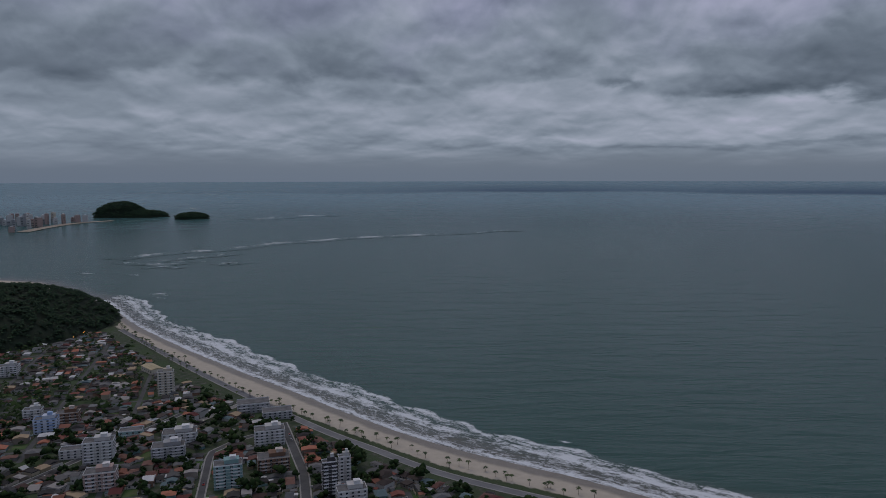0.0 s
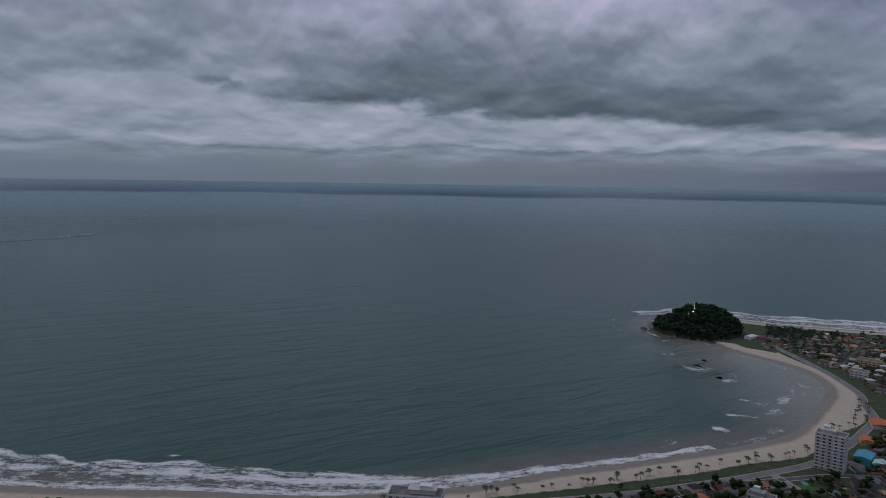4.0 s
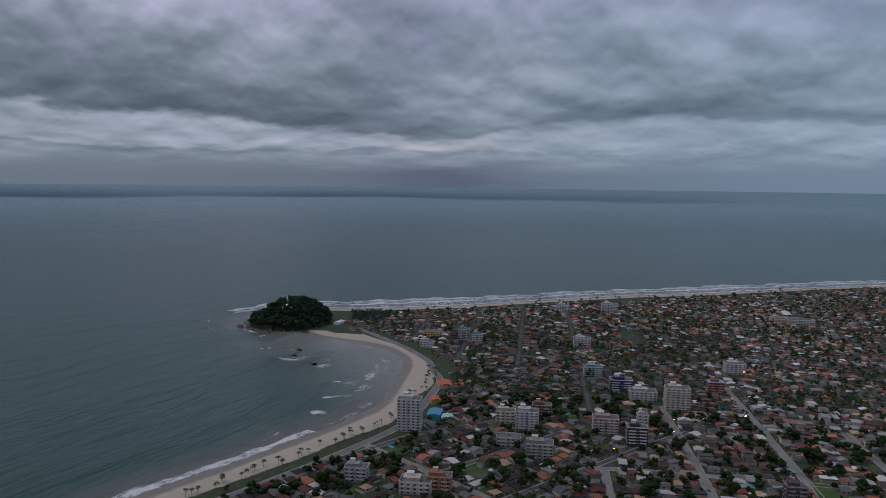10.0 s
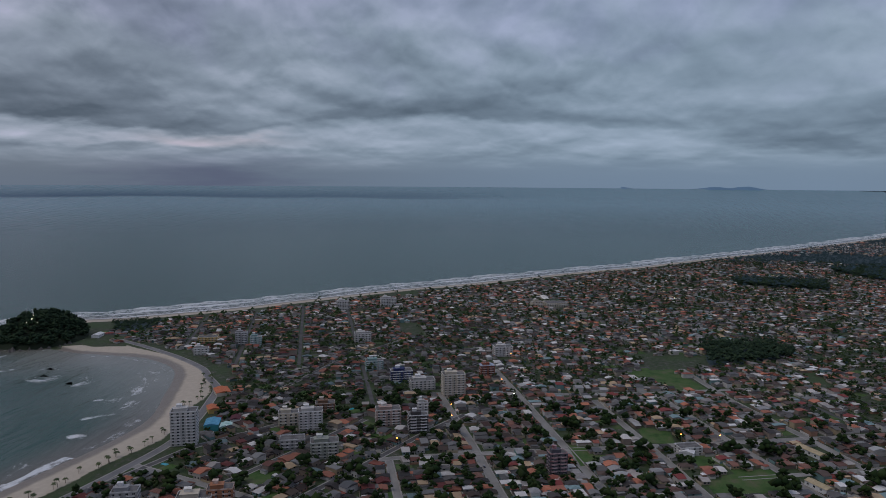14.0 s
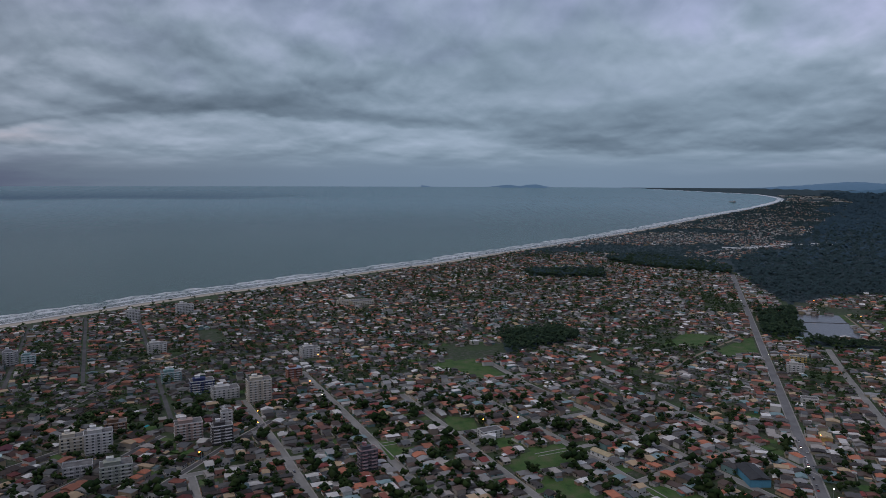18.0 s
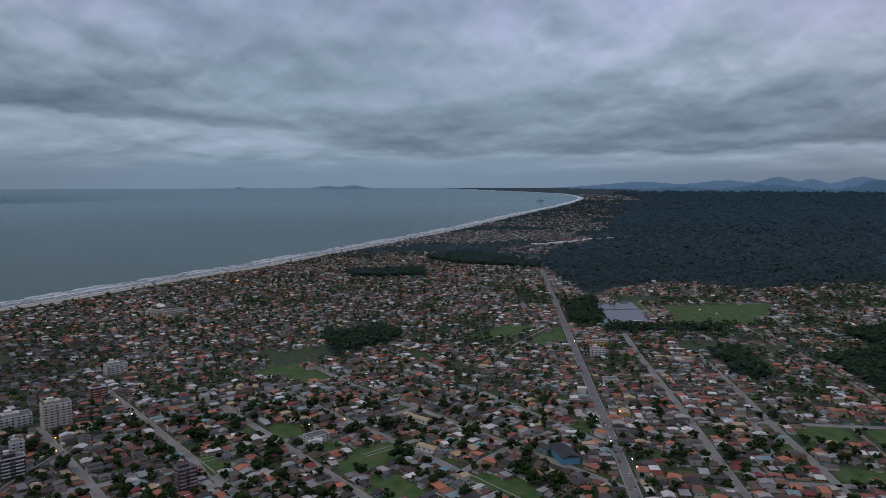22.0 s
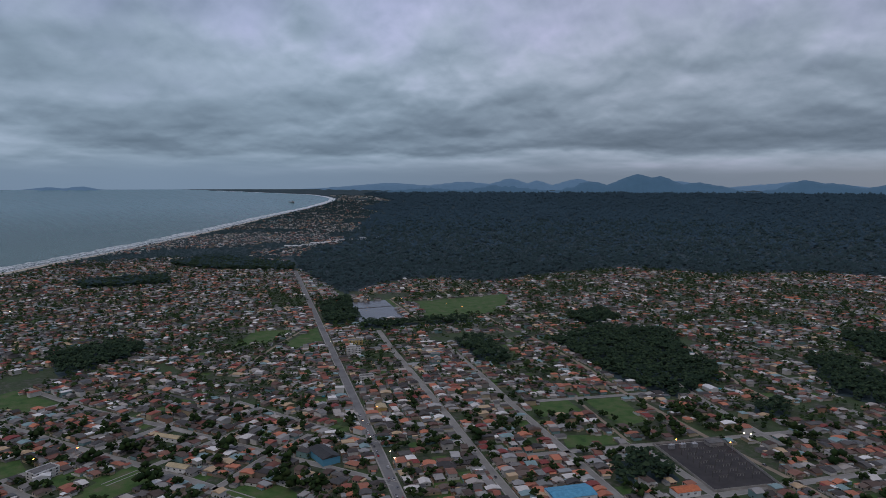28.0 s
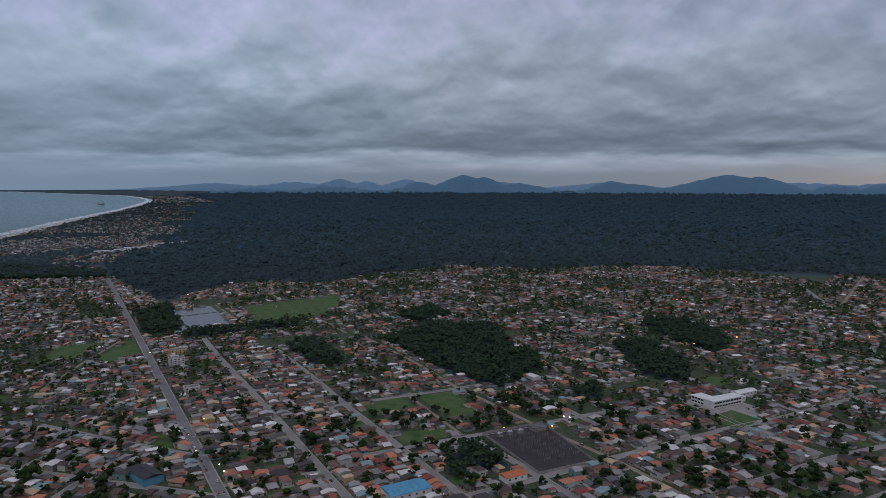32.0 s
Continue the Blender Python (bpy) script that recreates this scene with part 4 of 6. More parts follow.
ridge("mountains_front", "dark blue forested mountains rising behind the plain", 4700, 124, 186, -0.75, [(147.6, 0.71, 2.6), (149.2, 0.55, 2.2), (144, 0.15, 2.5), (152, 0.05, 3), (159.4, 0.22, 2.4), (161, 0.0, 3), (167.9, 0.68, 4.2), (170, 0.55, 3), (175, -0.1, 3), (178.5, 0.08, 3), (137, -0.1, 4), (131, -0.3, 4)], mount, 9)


# ---------- streets ----------
ROADS = []


def strip(line, width, z, soup, side=0.0):
    p = np.asarray(line, float)
    t = np.gradient(p, axis=0)
    t /= np.hypot(*t.T)[:, None]
    nrm = np.c_[-t[:, 1], t[:, 0]]
    l, r = p + nrm * (side + width / 2), p + nrm * (side - width / 2)
    n = len(p)
    v = bend(np.concatenate([np.c_[l, np.full(n, z)], np.c_[r, np.full(n, z)], np.c_[l, np.full(n, z - 0.3)], np.c_[r, np.full(n, z - 0.3)]]))
    i = np.arange(n - 1)
    f = np.concatenate([np.stack(s, -1) for s in ((n + i, n + i + 1, i + 1, i), (i, i + 1, 2 * n + i + 1, 2 * n + i), (n + i + 1, n + i, 3 * n + i, 3 * n + i + 1))])
    soup.add(v, f)


def street(line, width, m, label, kerbs=True, z=0.05):
    s = Soup()
    strip(line, width, z, s)
    ob = tagged(new("road", s.mesh("road", m)), label, "road", kind="structure")
    ROADS.append((np.asarray(line, float), width))
    if kerbs:
        for sd in (1, -1):
            s = Soup()
            strip(line, 1.2, z + 0.12, s, sd * (width / 2 + 0.6))
            tagged(new("pavement", s.mesh("pavement", kerb_m)), "pale concrete pavement beside the street", "pavement", kind="structure")
    return ob


def clip_line(o, dr, t0, t1, ok, step=12.0):
    """The stretches of a straight line that lie on allowed ground."""
    t = np.arange(t0, t1, step)
    p = np.array(o) + t[:, None] * np.array(dr)
    good, runs, cur = ok(p), [], []
    for q, g in zip(p, good):
        if g:
            cur.append(q)
        elif cur:
            runs.append(cur)
            cur = []
    runs.append(cur)
    return [np.array(r) for r in runs if len(r) > 3]


U_A, V_A = np.array((-0.888, 0.459)), np.array((-0.459, -0.888))
U_B, V_B = np.array((-0.948, -0.318)), np.array((0.318, -0.948))
U_C, V_C = np.array((0.28, -0.96)), np.array((0.96, 0.28))


def region(p):
    """0, 1, 2: the three street grids of the town."""
    west = p[:, 0] < p[:, 1] * 0.42
    south = (p - MAIN_O) @ V_A > -46
    return np.where(west, 2, np.where(south, 0, 1))


def buildable(p, margin=27.0):
    sh, _ = shore_of(p)
    g = green_of(p, sh)
    ok = (g > margin) & (sh > 30) & ~in_wood(p) & (left_hill(p) <= 0.5) & (np.hypot(p[:, 0] - 926, p[:, 1] - 738) > 92)
    for poly in FIELDS:
        ok &= ~inside(p, poly)
    return ok


def way_through(pts, step=14.0):
    """A street line through its corners, with points at even steps."""
    p = np.asarray(pts, float)
    run = np.r_[0, np.cumsum(np.hypot(*np.diff(p, axis=0).T))]
    t = np.linspace(0, run[-1], max(4, int(run[-1] / step) + 1))
    return np.stack([np.interp(t, run, p[:, c]) for c in (0, 1)], -1)


def lane(*pts, w=6.0, m=None, kerbs=True):
    m = m or paving
    words = {"asphalt": "grey asphalt side street", "old_asphalt": "dark worn asphalt side street", "street_paving": "pale paved side street between houses", "dirt_street": "brown dirt side street"}
    street(way_through(pts), w, m, words[m.name], kerbs and m is not dirt, 0.03 + 0.004 * (len(ROADS) % 6))


def lay_streets():
    main = MAIN_O + np.arange(-1420, 330, 15.0)[:, None] * U_A
    street(main, 8.0, asphalt, "long straight grey asphalt avenue with parked and moving cars")
    street(smooth_line(FRONT, 6), 7.0, asphalt, "grey asphalt beachfront avenue following the bay")
    # south of the avenue
    lane((895, -672), (773, -605), (659, -547), (520, -475), (404, -413), (330, -375))
    lane((760, -690), (593, -603), (502, -552), (343, -469), (230, -410), w=5.5)
    lane((700, -818), (544, -737), (445, -677), (300, -606), w=5.5, m=dirt)
    lane((290, -602), (196, -562), (144, -532), (60, -488), w=5.0, m=dirt)
    lane((431, -759), (328, -688), (250, -640), w=5.0)
    lane((510, -530), (435, -661), (415, -700), w=5.5)
    lane((462, -614), (345, -543), w=3.6, m=dirt)
    lane((395, -440), (374, -479), (295, -619), (255, -690), w=5.5)
    lane((327, -540), (240, -497), (160, -455))
    lane((290, -400), (241, -497), (212, -560), (170, -645), (140, -705), w=6.5)
    lane((110, -559), (54, -671), (15, -734), (-40, -830))
    lane((246, -795), (123, -713), (60, -680))
    lane((215, -852), (142, -825), (80, -790), (20, -762))
    lane((22, -940), (106, -764), (150, -690))
    lane((140, -915), (29, -1130), w=5.0)
    lane((504, -934), (361, -797), (300, -760), w=4.5, m=dirt)
    lane((229, -1838), (128, -1505), w=8.0)
    lane((117, -1565), (110, -2100), w=7.0, m=dirt)
    # between the avenue and the ocean
    lane((907, -177), (778, -207), (673, -247), (544, -289), (420, -331))
    lane((700, -334), (600, -352), (500, -372), w=4.6)
    lane((502, -214), (541, -287), (560, -340), w=5.0)
    lane((800, -372), (906, -494), (1016, -632), w=4.0, m=dirt)
    lane((1125, -872), (923, -776), w=5.0, m=dirt)
    lane((760, 112), (610, 59), (514, 28), (430, 0))
    lane((900, 68), (770, 25), (602, -28), (514, -56), (430, -85))
    lane((760, -58), (658, -90), (525, -129), (450, -152), w=5.5)
    lane((800, -125), (662, -170), (571, -203), (476, -232), (420, -250))
    lane((770, 0), (796, -120), (819, -197), (857, -319), w=5.0)
    lane((560, 139), (573, 110), (612, -28), (649, -163), (676, -254), (700, -330), w=5.6)
    lane((571, -160), (593, -231), (612, -290), w=4.6)
    lane((460, 185), (563, 137), (640, 102), (690, 75), w=5.0, m=old_asphalt)
    lane((563, 125), (496, 103), (430, 80), w=5.0)
    lane((519, 329), (493, 253), (470, 190), w=5.5)
    lane((486, 330), (563, 303), (636, 246), (700, 215), w=5.5, m=old_asphalt)
    lane((480, 250), (593, 199), (660, 170), w=5.0, m=old_asphalt)
    lane((700, 300), (751, 288), (885, 259), (960, 225), (1040, 190), w=4.6, m=old_asphalt)
    # below the wooded hill
    lane((-154, 654), (-111, 539), (-95, 470), w=6.5, m=old_asphalt)
    lane((-175, 480), (-199, 580), (-181, 615), (-148, 635), w=5.0, m=old_asphalt)
    lane((-245, 640), (-205, 720), w=5.0)
    lane((-340, 480), (-302, 572), (-260, 680), w=5.0, m=old_asphalt)
    # narrow lanes in the rest of the town, in three grids
    bands = {0: (MAIN_O, U_A, V_A, (520, 592, 664, 736, 808, 880, 952, 1030, 1100, 1172, 1244, 1316, 292, 362, 447), (-48, -190, -330, -470, -610, -750, -890, -1030, 75, 215, 355, 495, 635)),
             1: (np.zeros(2), U_B, V_B, (520, 590, 660, 730, 800, 870, 940, 1010, 1080, 1150, 1220, 1290, 1360, 1430, 1500, 1570, 60, -20, -100, -180, -260, -340, -420, -500), (-820, -950, -1080, -1210, -1340, -1470, -1600, -1730, -1860, -1990, -2120)),
             2: (np.zeros(2), U_C, V_C, (42, -30, -105, -180, -255, -330, -405, -480, 115), (-420, -540, -660, -780, -900, -1020))}
    # the streets so far, placed to fit the camera's view
    from_view = list(ROADS)
    for reg, (o, u, v, along, cross) in bands.items():
        def ok(p, reg=reg):
            good = buildable(p, 22.0) & (region(p) == reg) & (np.hypot(*p.T) < 2350) & (np.hypot(*p.T) > 250)
            for line, _ in from_view:
                near = ((p > line.min(0) - 40) & (p < line.max(0) + 40)).all(1)
                if near.any():
                    good[np.flatnonzero(near)[line_distance(p[near], line)[0] < 36]] = False
            return good
        rng = np.random.default_rng(reg + 3)
        for off in along:
            for r in clip_line(o + off * v, u, -2100, 1500, ok):
                m = (paving, dirt, old_asphalt)[rng.integers(3)] if reg == 0 else old_asphalt
                lane(*r, w=4.4, m=m, kerbs=False)
        for off in cross:
            for r in clip_line(o + off * u, v, -1500, 1500, ok):
                lane(*r, w=4.0, m=paving if reg == 0 else old_asphalt, kerbs=False)


lay_streets()

# ---------- patches: fields, lagoon, yard ----------
def patch(name, poly, z, m, label, category, kind="structure"):
    p = np.array(poly, float)
    n = len(p)
    if np.sum(p[:, 0] * np.roll(p[:, 1], -1) - p[:, 1] * np.roll(p[:, 0], -1)) < 0:
        p = p[::-1]
    v = np.concatenate([np.c_[p, np.full(n, z)], np.c_[p, np.full(n, z - 0.4)]])
    bm = bmesh.new()
    vs = [bm.verts.new(q) for q in v]
    bm.faces.new(vs[:n])
    for i in range(n):
        bm.faces.new((vs[i], vs[n + i], vs[n + (i + 1) % n], vs[(i + 1) % n]))
    me = bpy.data.meshes.new(name)
    bm.to_mesh(me)
    bm.free()
    me.materials.append(m)
    return tagged(new(name, me), label, category, kind=kind)


for nth, poly in enumerate(FIELDS[:N_GRASS]):
    patch("field", poly, 0.04 + 0.006 * nth, grass_m, "rough green grass field between the housing blocks", "field")
lagoon_m = mat("lagoon_water", [(0.085, 0.088, 0.10), (0.105, 0.108, 0.12)], 0.02, 0.25, ior=1.33)
patch("lagoon", LAGOON, 0.10, lagoon_m, "rectangular grey treatment lagoon with still water", "pond")
dyke = Soup()
strip(way_through([(1078, -757), (1054, -838)]), 3.0, 0.5, dyke)
tagged(new("dyke", dyke.mesh("dyke", old_asphalt)), "dark narrow dyke dividing the lagoon", "dyke", kind="structure")
for bank_line in (((1128, -868), (937, -774)), ((937, -774), (961, -683))):
    dyke = Soup()
    strip(way_through(bank_line), 9.0, 0.35, dyke)
    tagged(new("bank", dyke.mesh("bank", grass_m)), "mown grass bank round the lagoon", "bank", kind="structure")
tar = mat("dark_yard", [(0.035, 0.033, 0.035), (0.06, 0.055, 0.055)], 0.1, 0.95, 0.1, 1.0)
patch("yard", YARD, 0.08, tar, "dark cinder yard of a fenced substation", "yard")


# ---------- houses ----------
GABLE_V = np.array([(-0.5, -0.5, 0), (0.5, -0.5, 0), (0.5, 0.5, 0), (-0.5, 0.5, 0), (-0.5, 0, 1), (0.5, 0, 1)], float)
HIP_V = np.array([(-0.5, -0.5, 0), (0.5, -0.5, 0), (0.5, 0.5, 0), (-0.5, 0.5, 0), (-0.2, 0, 1), (0.2, 0, 1)], float)
ROOF_Q = np.array([(0, 1, 5, 4), (2, 3, 4, 5), (3, 2, 1, 0)])
ROOF_T = np.array([(1, 2, 5), (3, 0, 4)])


def many(template, faces, x, y, z, w, d, h, a):
    v = template[None] * np.stack([w, d, h], -1)[:, None]
    c, s = np.cos(a)[:, None], np.sin(a)[:, None]
    v = np.stack([v[..., 0] * c - v[..., 1] * s + x[:, None], v[..., 0] * s + v[..., 1] * c + y[:, None], v[..., 2] + z[:, None]], -1)
    n = len(template)
    return v.reshape(-1, 3), [(f[None] + n * np.arange(len(x))[:, None, None]).reshape(-1, f.shape[1]) for f in faces]


GROVES = []


def off_road(p, gap):
    """True for points at least gap metres from every roadside."""
    keep = np.ones(len(p), bool)
    for line, width in ROADS:
        near = ((p > line.min(0) - 12) & (p < line.max(0) + 12)).all(1)
        if near.any():
            q, _ = line_distance(p[near], line)
            keep[np.flatnonzero(near)[q < width / 2 + gap]] = False
    return keep


def lots():
    """Plots of land in rows on both sides of every street: place, turn and street grid."""
    rng = np.random.default_rng(21)
    res = []
    for line, width in ROADS:
        run = np.r_[0, np.cumsum(np.hypot(*np.diff(line, axis=0).T))]
        for side in (-1, 1):
            for row in range(5):
                t = np.arange(rng.uniform(2, 9), run[-1], 9.9)
                if not len(t):
                    continue
                p = np.stack([np.interp(t, run, line[:, c]) for c in (0, 1)], -1)
                q = np.stack([np.interp(t + 1.0, np.r_[run, run[-1] + 1], np.r_[line[:, c], 2 * line[-1, c] - line[-2, c]]) for c in (0, 1)], -1)
                q = (q - p) / np.maximum(np.hypot(*(q - p).T), 1e-6)[:, None]
                off = width / 2 + 7.6 + 11.8 * row
                p = p + side * off * np.c_[-q[:, 1], q[:, 0]] + rng.normal(0, 0.9, p.shape)
                res.append(np.c_[p, np.arctan2(q[:, 1], q[:, 0]) + (0 if side > 0 else math.pi), np.full(len(t), row)])
    res = np.concatenate(res)
    p = res[:, :2]
    d = np.hypot(*p.T)
    az = np.degrees(np.arctan2(p[:, 0], p[:, 1]))
    res = res[(d > 300) & (d < 2350) & (az > -40) & (az < 184) & buildable(p)]
    keep = off_road(res[:, :2], 5.0)
    for x, y, r in KEEP_OUT:
        keep &= np.hypot(res[:, 0] - x, res[:, 1] - y) > r
    res = res[keep]
    res = res[np.argsort(res[:, 3], kind="stable")]
    # no two houses on one plot
    cells, chosen = {}, []
    for n, (x, y) in enumerate(res[:, :2]):
        cx, cy = int(x // 8.6), int(y // 8.6)
        if all((x - a) ** 2 + (y - b) ** 2 > 73 for i in (-1, 0, 1) for j in (-1, 0, 1) for a, b in cells.get((cx + i, cy + j), ())):
            cells.setdefault((cx, cy), []).append((x, y))
            chosen.append(n)
    res = res[chosen]
    res[:, 3] = region(res[:, :2])
    res[:, 2] += rng.normal(0, 0.04, len(res)) + (rng.random(len(res)) < 0.3) * math.pi / 2
    p = res[:, :2]
    lump = np.array([noise.noise((x / 130, y / 130, 7)) + 0.5 * noise.noise((x / 45, y / 45, 4)) for x, y in p])
    inland = np.clip((shore_of(p)[0] - 700) / 500, 0, 1)
    thin = rng.random(len(p)) < np.clip(0.06 + 0.9 * (lump - 0.18) + 0.52 * inland + 0.24 * (res[:, 3] == 2) + 0.12 * (res[:, 3] == 1), 0.03, 0.85)
    GROVES.append(p[thin])
    res = res[~thin]
    gap = np.array([noise.noise((x / 60, y / 60, 11)) for x, y in res[:, :2]])
    empty = rng.random(len(res)) < np.clip(0.05 + 0.9 * (gap - 0.28), 0.04, 0.9)
    x, y, a = res[empty, 0], res[empty, 1], res[empty, 2]
    one = np.ones(len(x))
    v, f = many(CUBE_V, [CUBE_F], x, y, -0.25 * one, one * 11, one * 13, one * 0.3, a)
    stuff("lawns", "empty grass plots between the houses", "grass", v, f[0], grass_m)
    pools = (rng.random(len(res)) < 0.012) & (np.hypot(*res[:, :2].T) < 900)
    x, y, a = res[pools, 0] + 6.0, res[pools, 1] + 6.0, res[pools, 2]
    one = np.ones(len(x))
    v, f = many(CUBE_V, [CUBE_F], x, y, -0.1 * one, one * 7, one * 3.6, one * 0.25, a)
    stuff("garden_pools", "small blue garden swimming pools", "pools", v, f[0], pool_m)
    return res[~empty]


WINDOW = Soup().box(0, 0.0, 0, 1.4, 0.10, 1.2).box(0, -0.09, -0.10, 1.6, 0.2, 0.09).box(0, -0.06, 0, 0.07, 0.14, 1.2).mesh("window", white_m)
WINDOW_PANE = Soup().box(-0.33, -0.05, 0.08, 0.56, 0.10, 1.04).box(0.33, -0.05, 0.08, 0.56, 0.10, 1.04).mesh("pane", glass)
DOOR = Soup().box(0, 0, 0, 0.95, 0.12, 2.1, slot=0).box(0.35, -0.07, 1.0, 0.06, 0.06, 0.2, slot=1).mesh("door", [mat("door_wood", [(0.12, 0.07, 0.04), (0.3, 0.29, 0.28), (0.18, 0.1, 0.06)], 1, 0.6, pick="object"), metal])
tank_m = mat("blue_tank", [(0.05, 0.16, 0.32)], 1, 0.5)


def roof_soup(kind, w, d, rh, z, eave=0.55):
    s = Soup()
    if kind == "flat":
        s.box(0, 0, z, w + 0.2, d + 0.2, 0.25)
        for sx, sy, ww, dd in ((0, d / 2, w + 0.4, 0.2), (0, -d / 2, w + 0.4, 0.2), (w / 2, 0, 0.2, d), (-w / 2, 0, 0.2, d)):
            s.box(sx, sy, z + 0.2, ww, dd, 0.6)
        s.box(w * 0.2, d * 0.15, z + 0.2, 1.6, 1.6, 1.5)
        return s
    v = (GABLE_V if kind == "gable" else HIP_V) * (w + 2 * eave, d + 2 * eave, rh) + (0, 0, z)
    s.add(v + (0, 0, 0.14), ROOF_Q).add(np.concatenate([v, v[:0]]) + (0, 0, 0.14), ROOF_T)
    s.box(0, 0, z, w + 2 * eave, d + 2 * eave, 0.14)
    ln = (w + 2 * eave) * (1.0 if kind == "gable" else 0.42)
    s.box(0, 0, z + rh + 0.05, ln, 0.35, 0.16)
    return s


def make_house(w, d, h, kind, rh, wing, label):
    ob = thing("house", label, "house", "houses of the town")
    s = Soup().box(0, 0, -0.3, w, d, h + 0.3)
    if wing:
        s.box(w * 0.5 + wing / 2 - 0.2, d * 0.12, -0.3, wing, d * 0.6, h * 0.85 + 0.3)
    if kind == "gable":
        n = len(s.v)
        v = GABLE_V * (w, d, rh) + (0, 0, h)
        s.add(v, ROOF_T)
    part("wall", s, wall_o, ob)
    r = roof_soup(kind, w, d, rh, h)
    part("roof", r, roof_o, ob)
    if wing:
        r2 = roof_soup("gable" if kind == "flat" else kind, wing, d * 0.6, rh * 0.55, h * 0.85)
        r2.v = [q + (w * 0.5 + wing / 2 - 0.2, d * 0.12, 0) for q in r2.v]
        part("wing_roof", r2, roof_o, ob)
    dr = part("door", DOOR, None, ob)
    dr.location = (w * 0.1, -d / 2 - 0.02, 0)
    for i, (x, y, a) in enumerate(((-w * 0.28, -d / 2 - 0.02, 0), (w * 0.33, -d / 2 - 0.02, 0), (-w / 2 - 0.02, 0, -math.pi / 2))):
        for z in ((1.0,) if h < 4.5 else (3.9,)):
            wn = part("window", WINDOW, None, ob)
            wn.location, wn.rotation_euler = (x, y, z), (0, 0, a)
            part("pane", WINDOW_PANE, None, wn)
    return ob


def build_houses():
    rng = np.random.default_rng(8)
    L = lots()
    d = np.hypot(*L[:, :2].T)
    order = np.argsort(d)
    near, rest = order[:N_NEAR], order[N_NEAR:]
    kinds = ("hip", "gable", "hip", "gable", "flat", "hip", "gable", "gable", "hip", "flat", "gable", "hip")
    words = {"hip": "plastered house with a hipped clay tile roof", "gable": "plastered house with a gabled roof in a small yard", "flat": "plastered house with a flat parapet roof and water tank"}
    protos = []
    for i, kd in enumerate(kinds):
        w, dd = rng.uniform(6.8, 9.4), rng.uniform(7.5, 10.5)
        h = 5.9 if i % 4 == 3 else rng.uniform(2.7, 3.1)
        protos.append(make_house(w, dd, h, kd, rng.uniform(1.2, 1.9), rng.uniform(2.6, 3.8) if i % 2 == 0 else 0, ("two-storey " if h > 5 else "single-storey ") + words[kd]))
    for n, i in enumerate(near):
        x, y, a, _ = L[i]
        m = Matrix.Translation((x, y, 0)) @ Matrix.Rotation(a, 4, "Z")
        if n < len(protos):
            protos[n].matrix_basis = m
        else:
            copy_thing(protos[rng.integers(len(protos))], m)
    # the rest of the town
    x, y, a, _ = L[rest].T
    n = len(x)
    w, dd = rng.uniform(4.6, 8.6, n), rng.uniform(7.0, 13.0, n)
    h = np.where(rng.random(n) < 0.13, rng.uniform(5.0, 5.9, n), rng.uniform(2.3, 2.9, n))
    rh = rng.uniform(0.9, 1.9, n)
    z = np.zeros(n)
    S, R = Soup(), Soup()

    def add(soup, vf, slot=0):
        v, fs = vf
        # houses here take the darker roof and wall colours
        bay_side = (region(v[:, :2]) != 0) & (np.hypot(v[:, 0], v[:, 1]) < 1150) & (v[:, 1] > 0.05 * v[:, 0])
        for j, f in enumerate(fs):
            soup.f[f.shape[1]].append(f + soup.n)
            soup.i[f.shape[1]].append(slot + 2 * bay_side[f[:, 0]] if soup is S else np.full(len(f), slot))
        soup.v.append(v)
        soup.n += len(v)
    add(S, many(CUBE_V, [CUBE_F[2:]], x, y, z - 0.3, w, dd, h + 0.3, a))
    hip = rng.random(n) < 0.45
    flat = (rng.random(n) < 0.14) & ~hip
    gab = ~hip & ~flat
    for sel, tp in ((hip, HIP_V), (gab, GABLE_V)):
        add(S, many(tp, [ROOF_Q, ROOF_T], x[sel], y[sel], h[sel], w[sel] + 1.0, dd[sel] + 1.0, rh[sel], a[sel]), 1)
    add(S, many(CUBE_V, [CUBE_F], x[flat], y[flat], h[flat], w[flat] + 0.3, dd[flat] + 0.3, np.full(flat.sum(), 0.7), a[flat]), 1)
    # lean-to annexes and back sheds
    an = rng.random(n) < 0.75
    ox, oy = rng.uniform(-3, 3, n), (dd / 2 + 2.4) * np.where(rng.random(n) < 0.5, 1, -1)
    ax, ay = x + np.cos(a) * ox - np.sin(a) * oy, y + np.sin(a) * ox + np.cos(a) * oy
    an &= off_road(np.c_[ax, ay], 2.6)
    aw, ad, ah = rng.uniform(3, 6.5, n), rng.uniform(2.8, 4.6, n), rng.uniform(2.2, 2.7, n)
    add(S, many(CUBE_V, [CUBE_F[2:]], ax[an], ay[an], z[an] - 0.3, aw[an], ad[an], ah[an] + 0.3, a[an]))
    add(S, many(GABLE_V, [ROOF_Q, ROOF_T], ax[an], ay[an], ah[an], aw[an] + 0.6, ad[an] + 0.6, np.full(an.sum(), 0.6), a[an]), 1)
    # a second, smaller shed or covered terrace on most plots
    an = rng.random(n) < 0.6
    ox, oy = (w / 2 + 1.7) * np.where(rng.random(n) < 0.5, 1, -1), rng.uniform(-3, 3, n)
    ax, ay = x + np.cos(a) * ox - np.sin(a) * oy, y + np.sin(a) * ox + np.cos(a) * oy
    an &= off_road(np.c_[ax, ay], 2.6)
    aw, ad, ah = rng.uniform(2.4, 3.8, n), rng.uniform(3, 6.5, n), rng.uniform(2.0, 2.5, n)
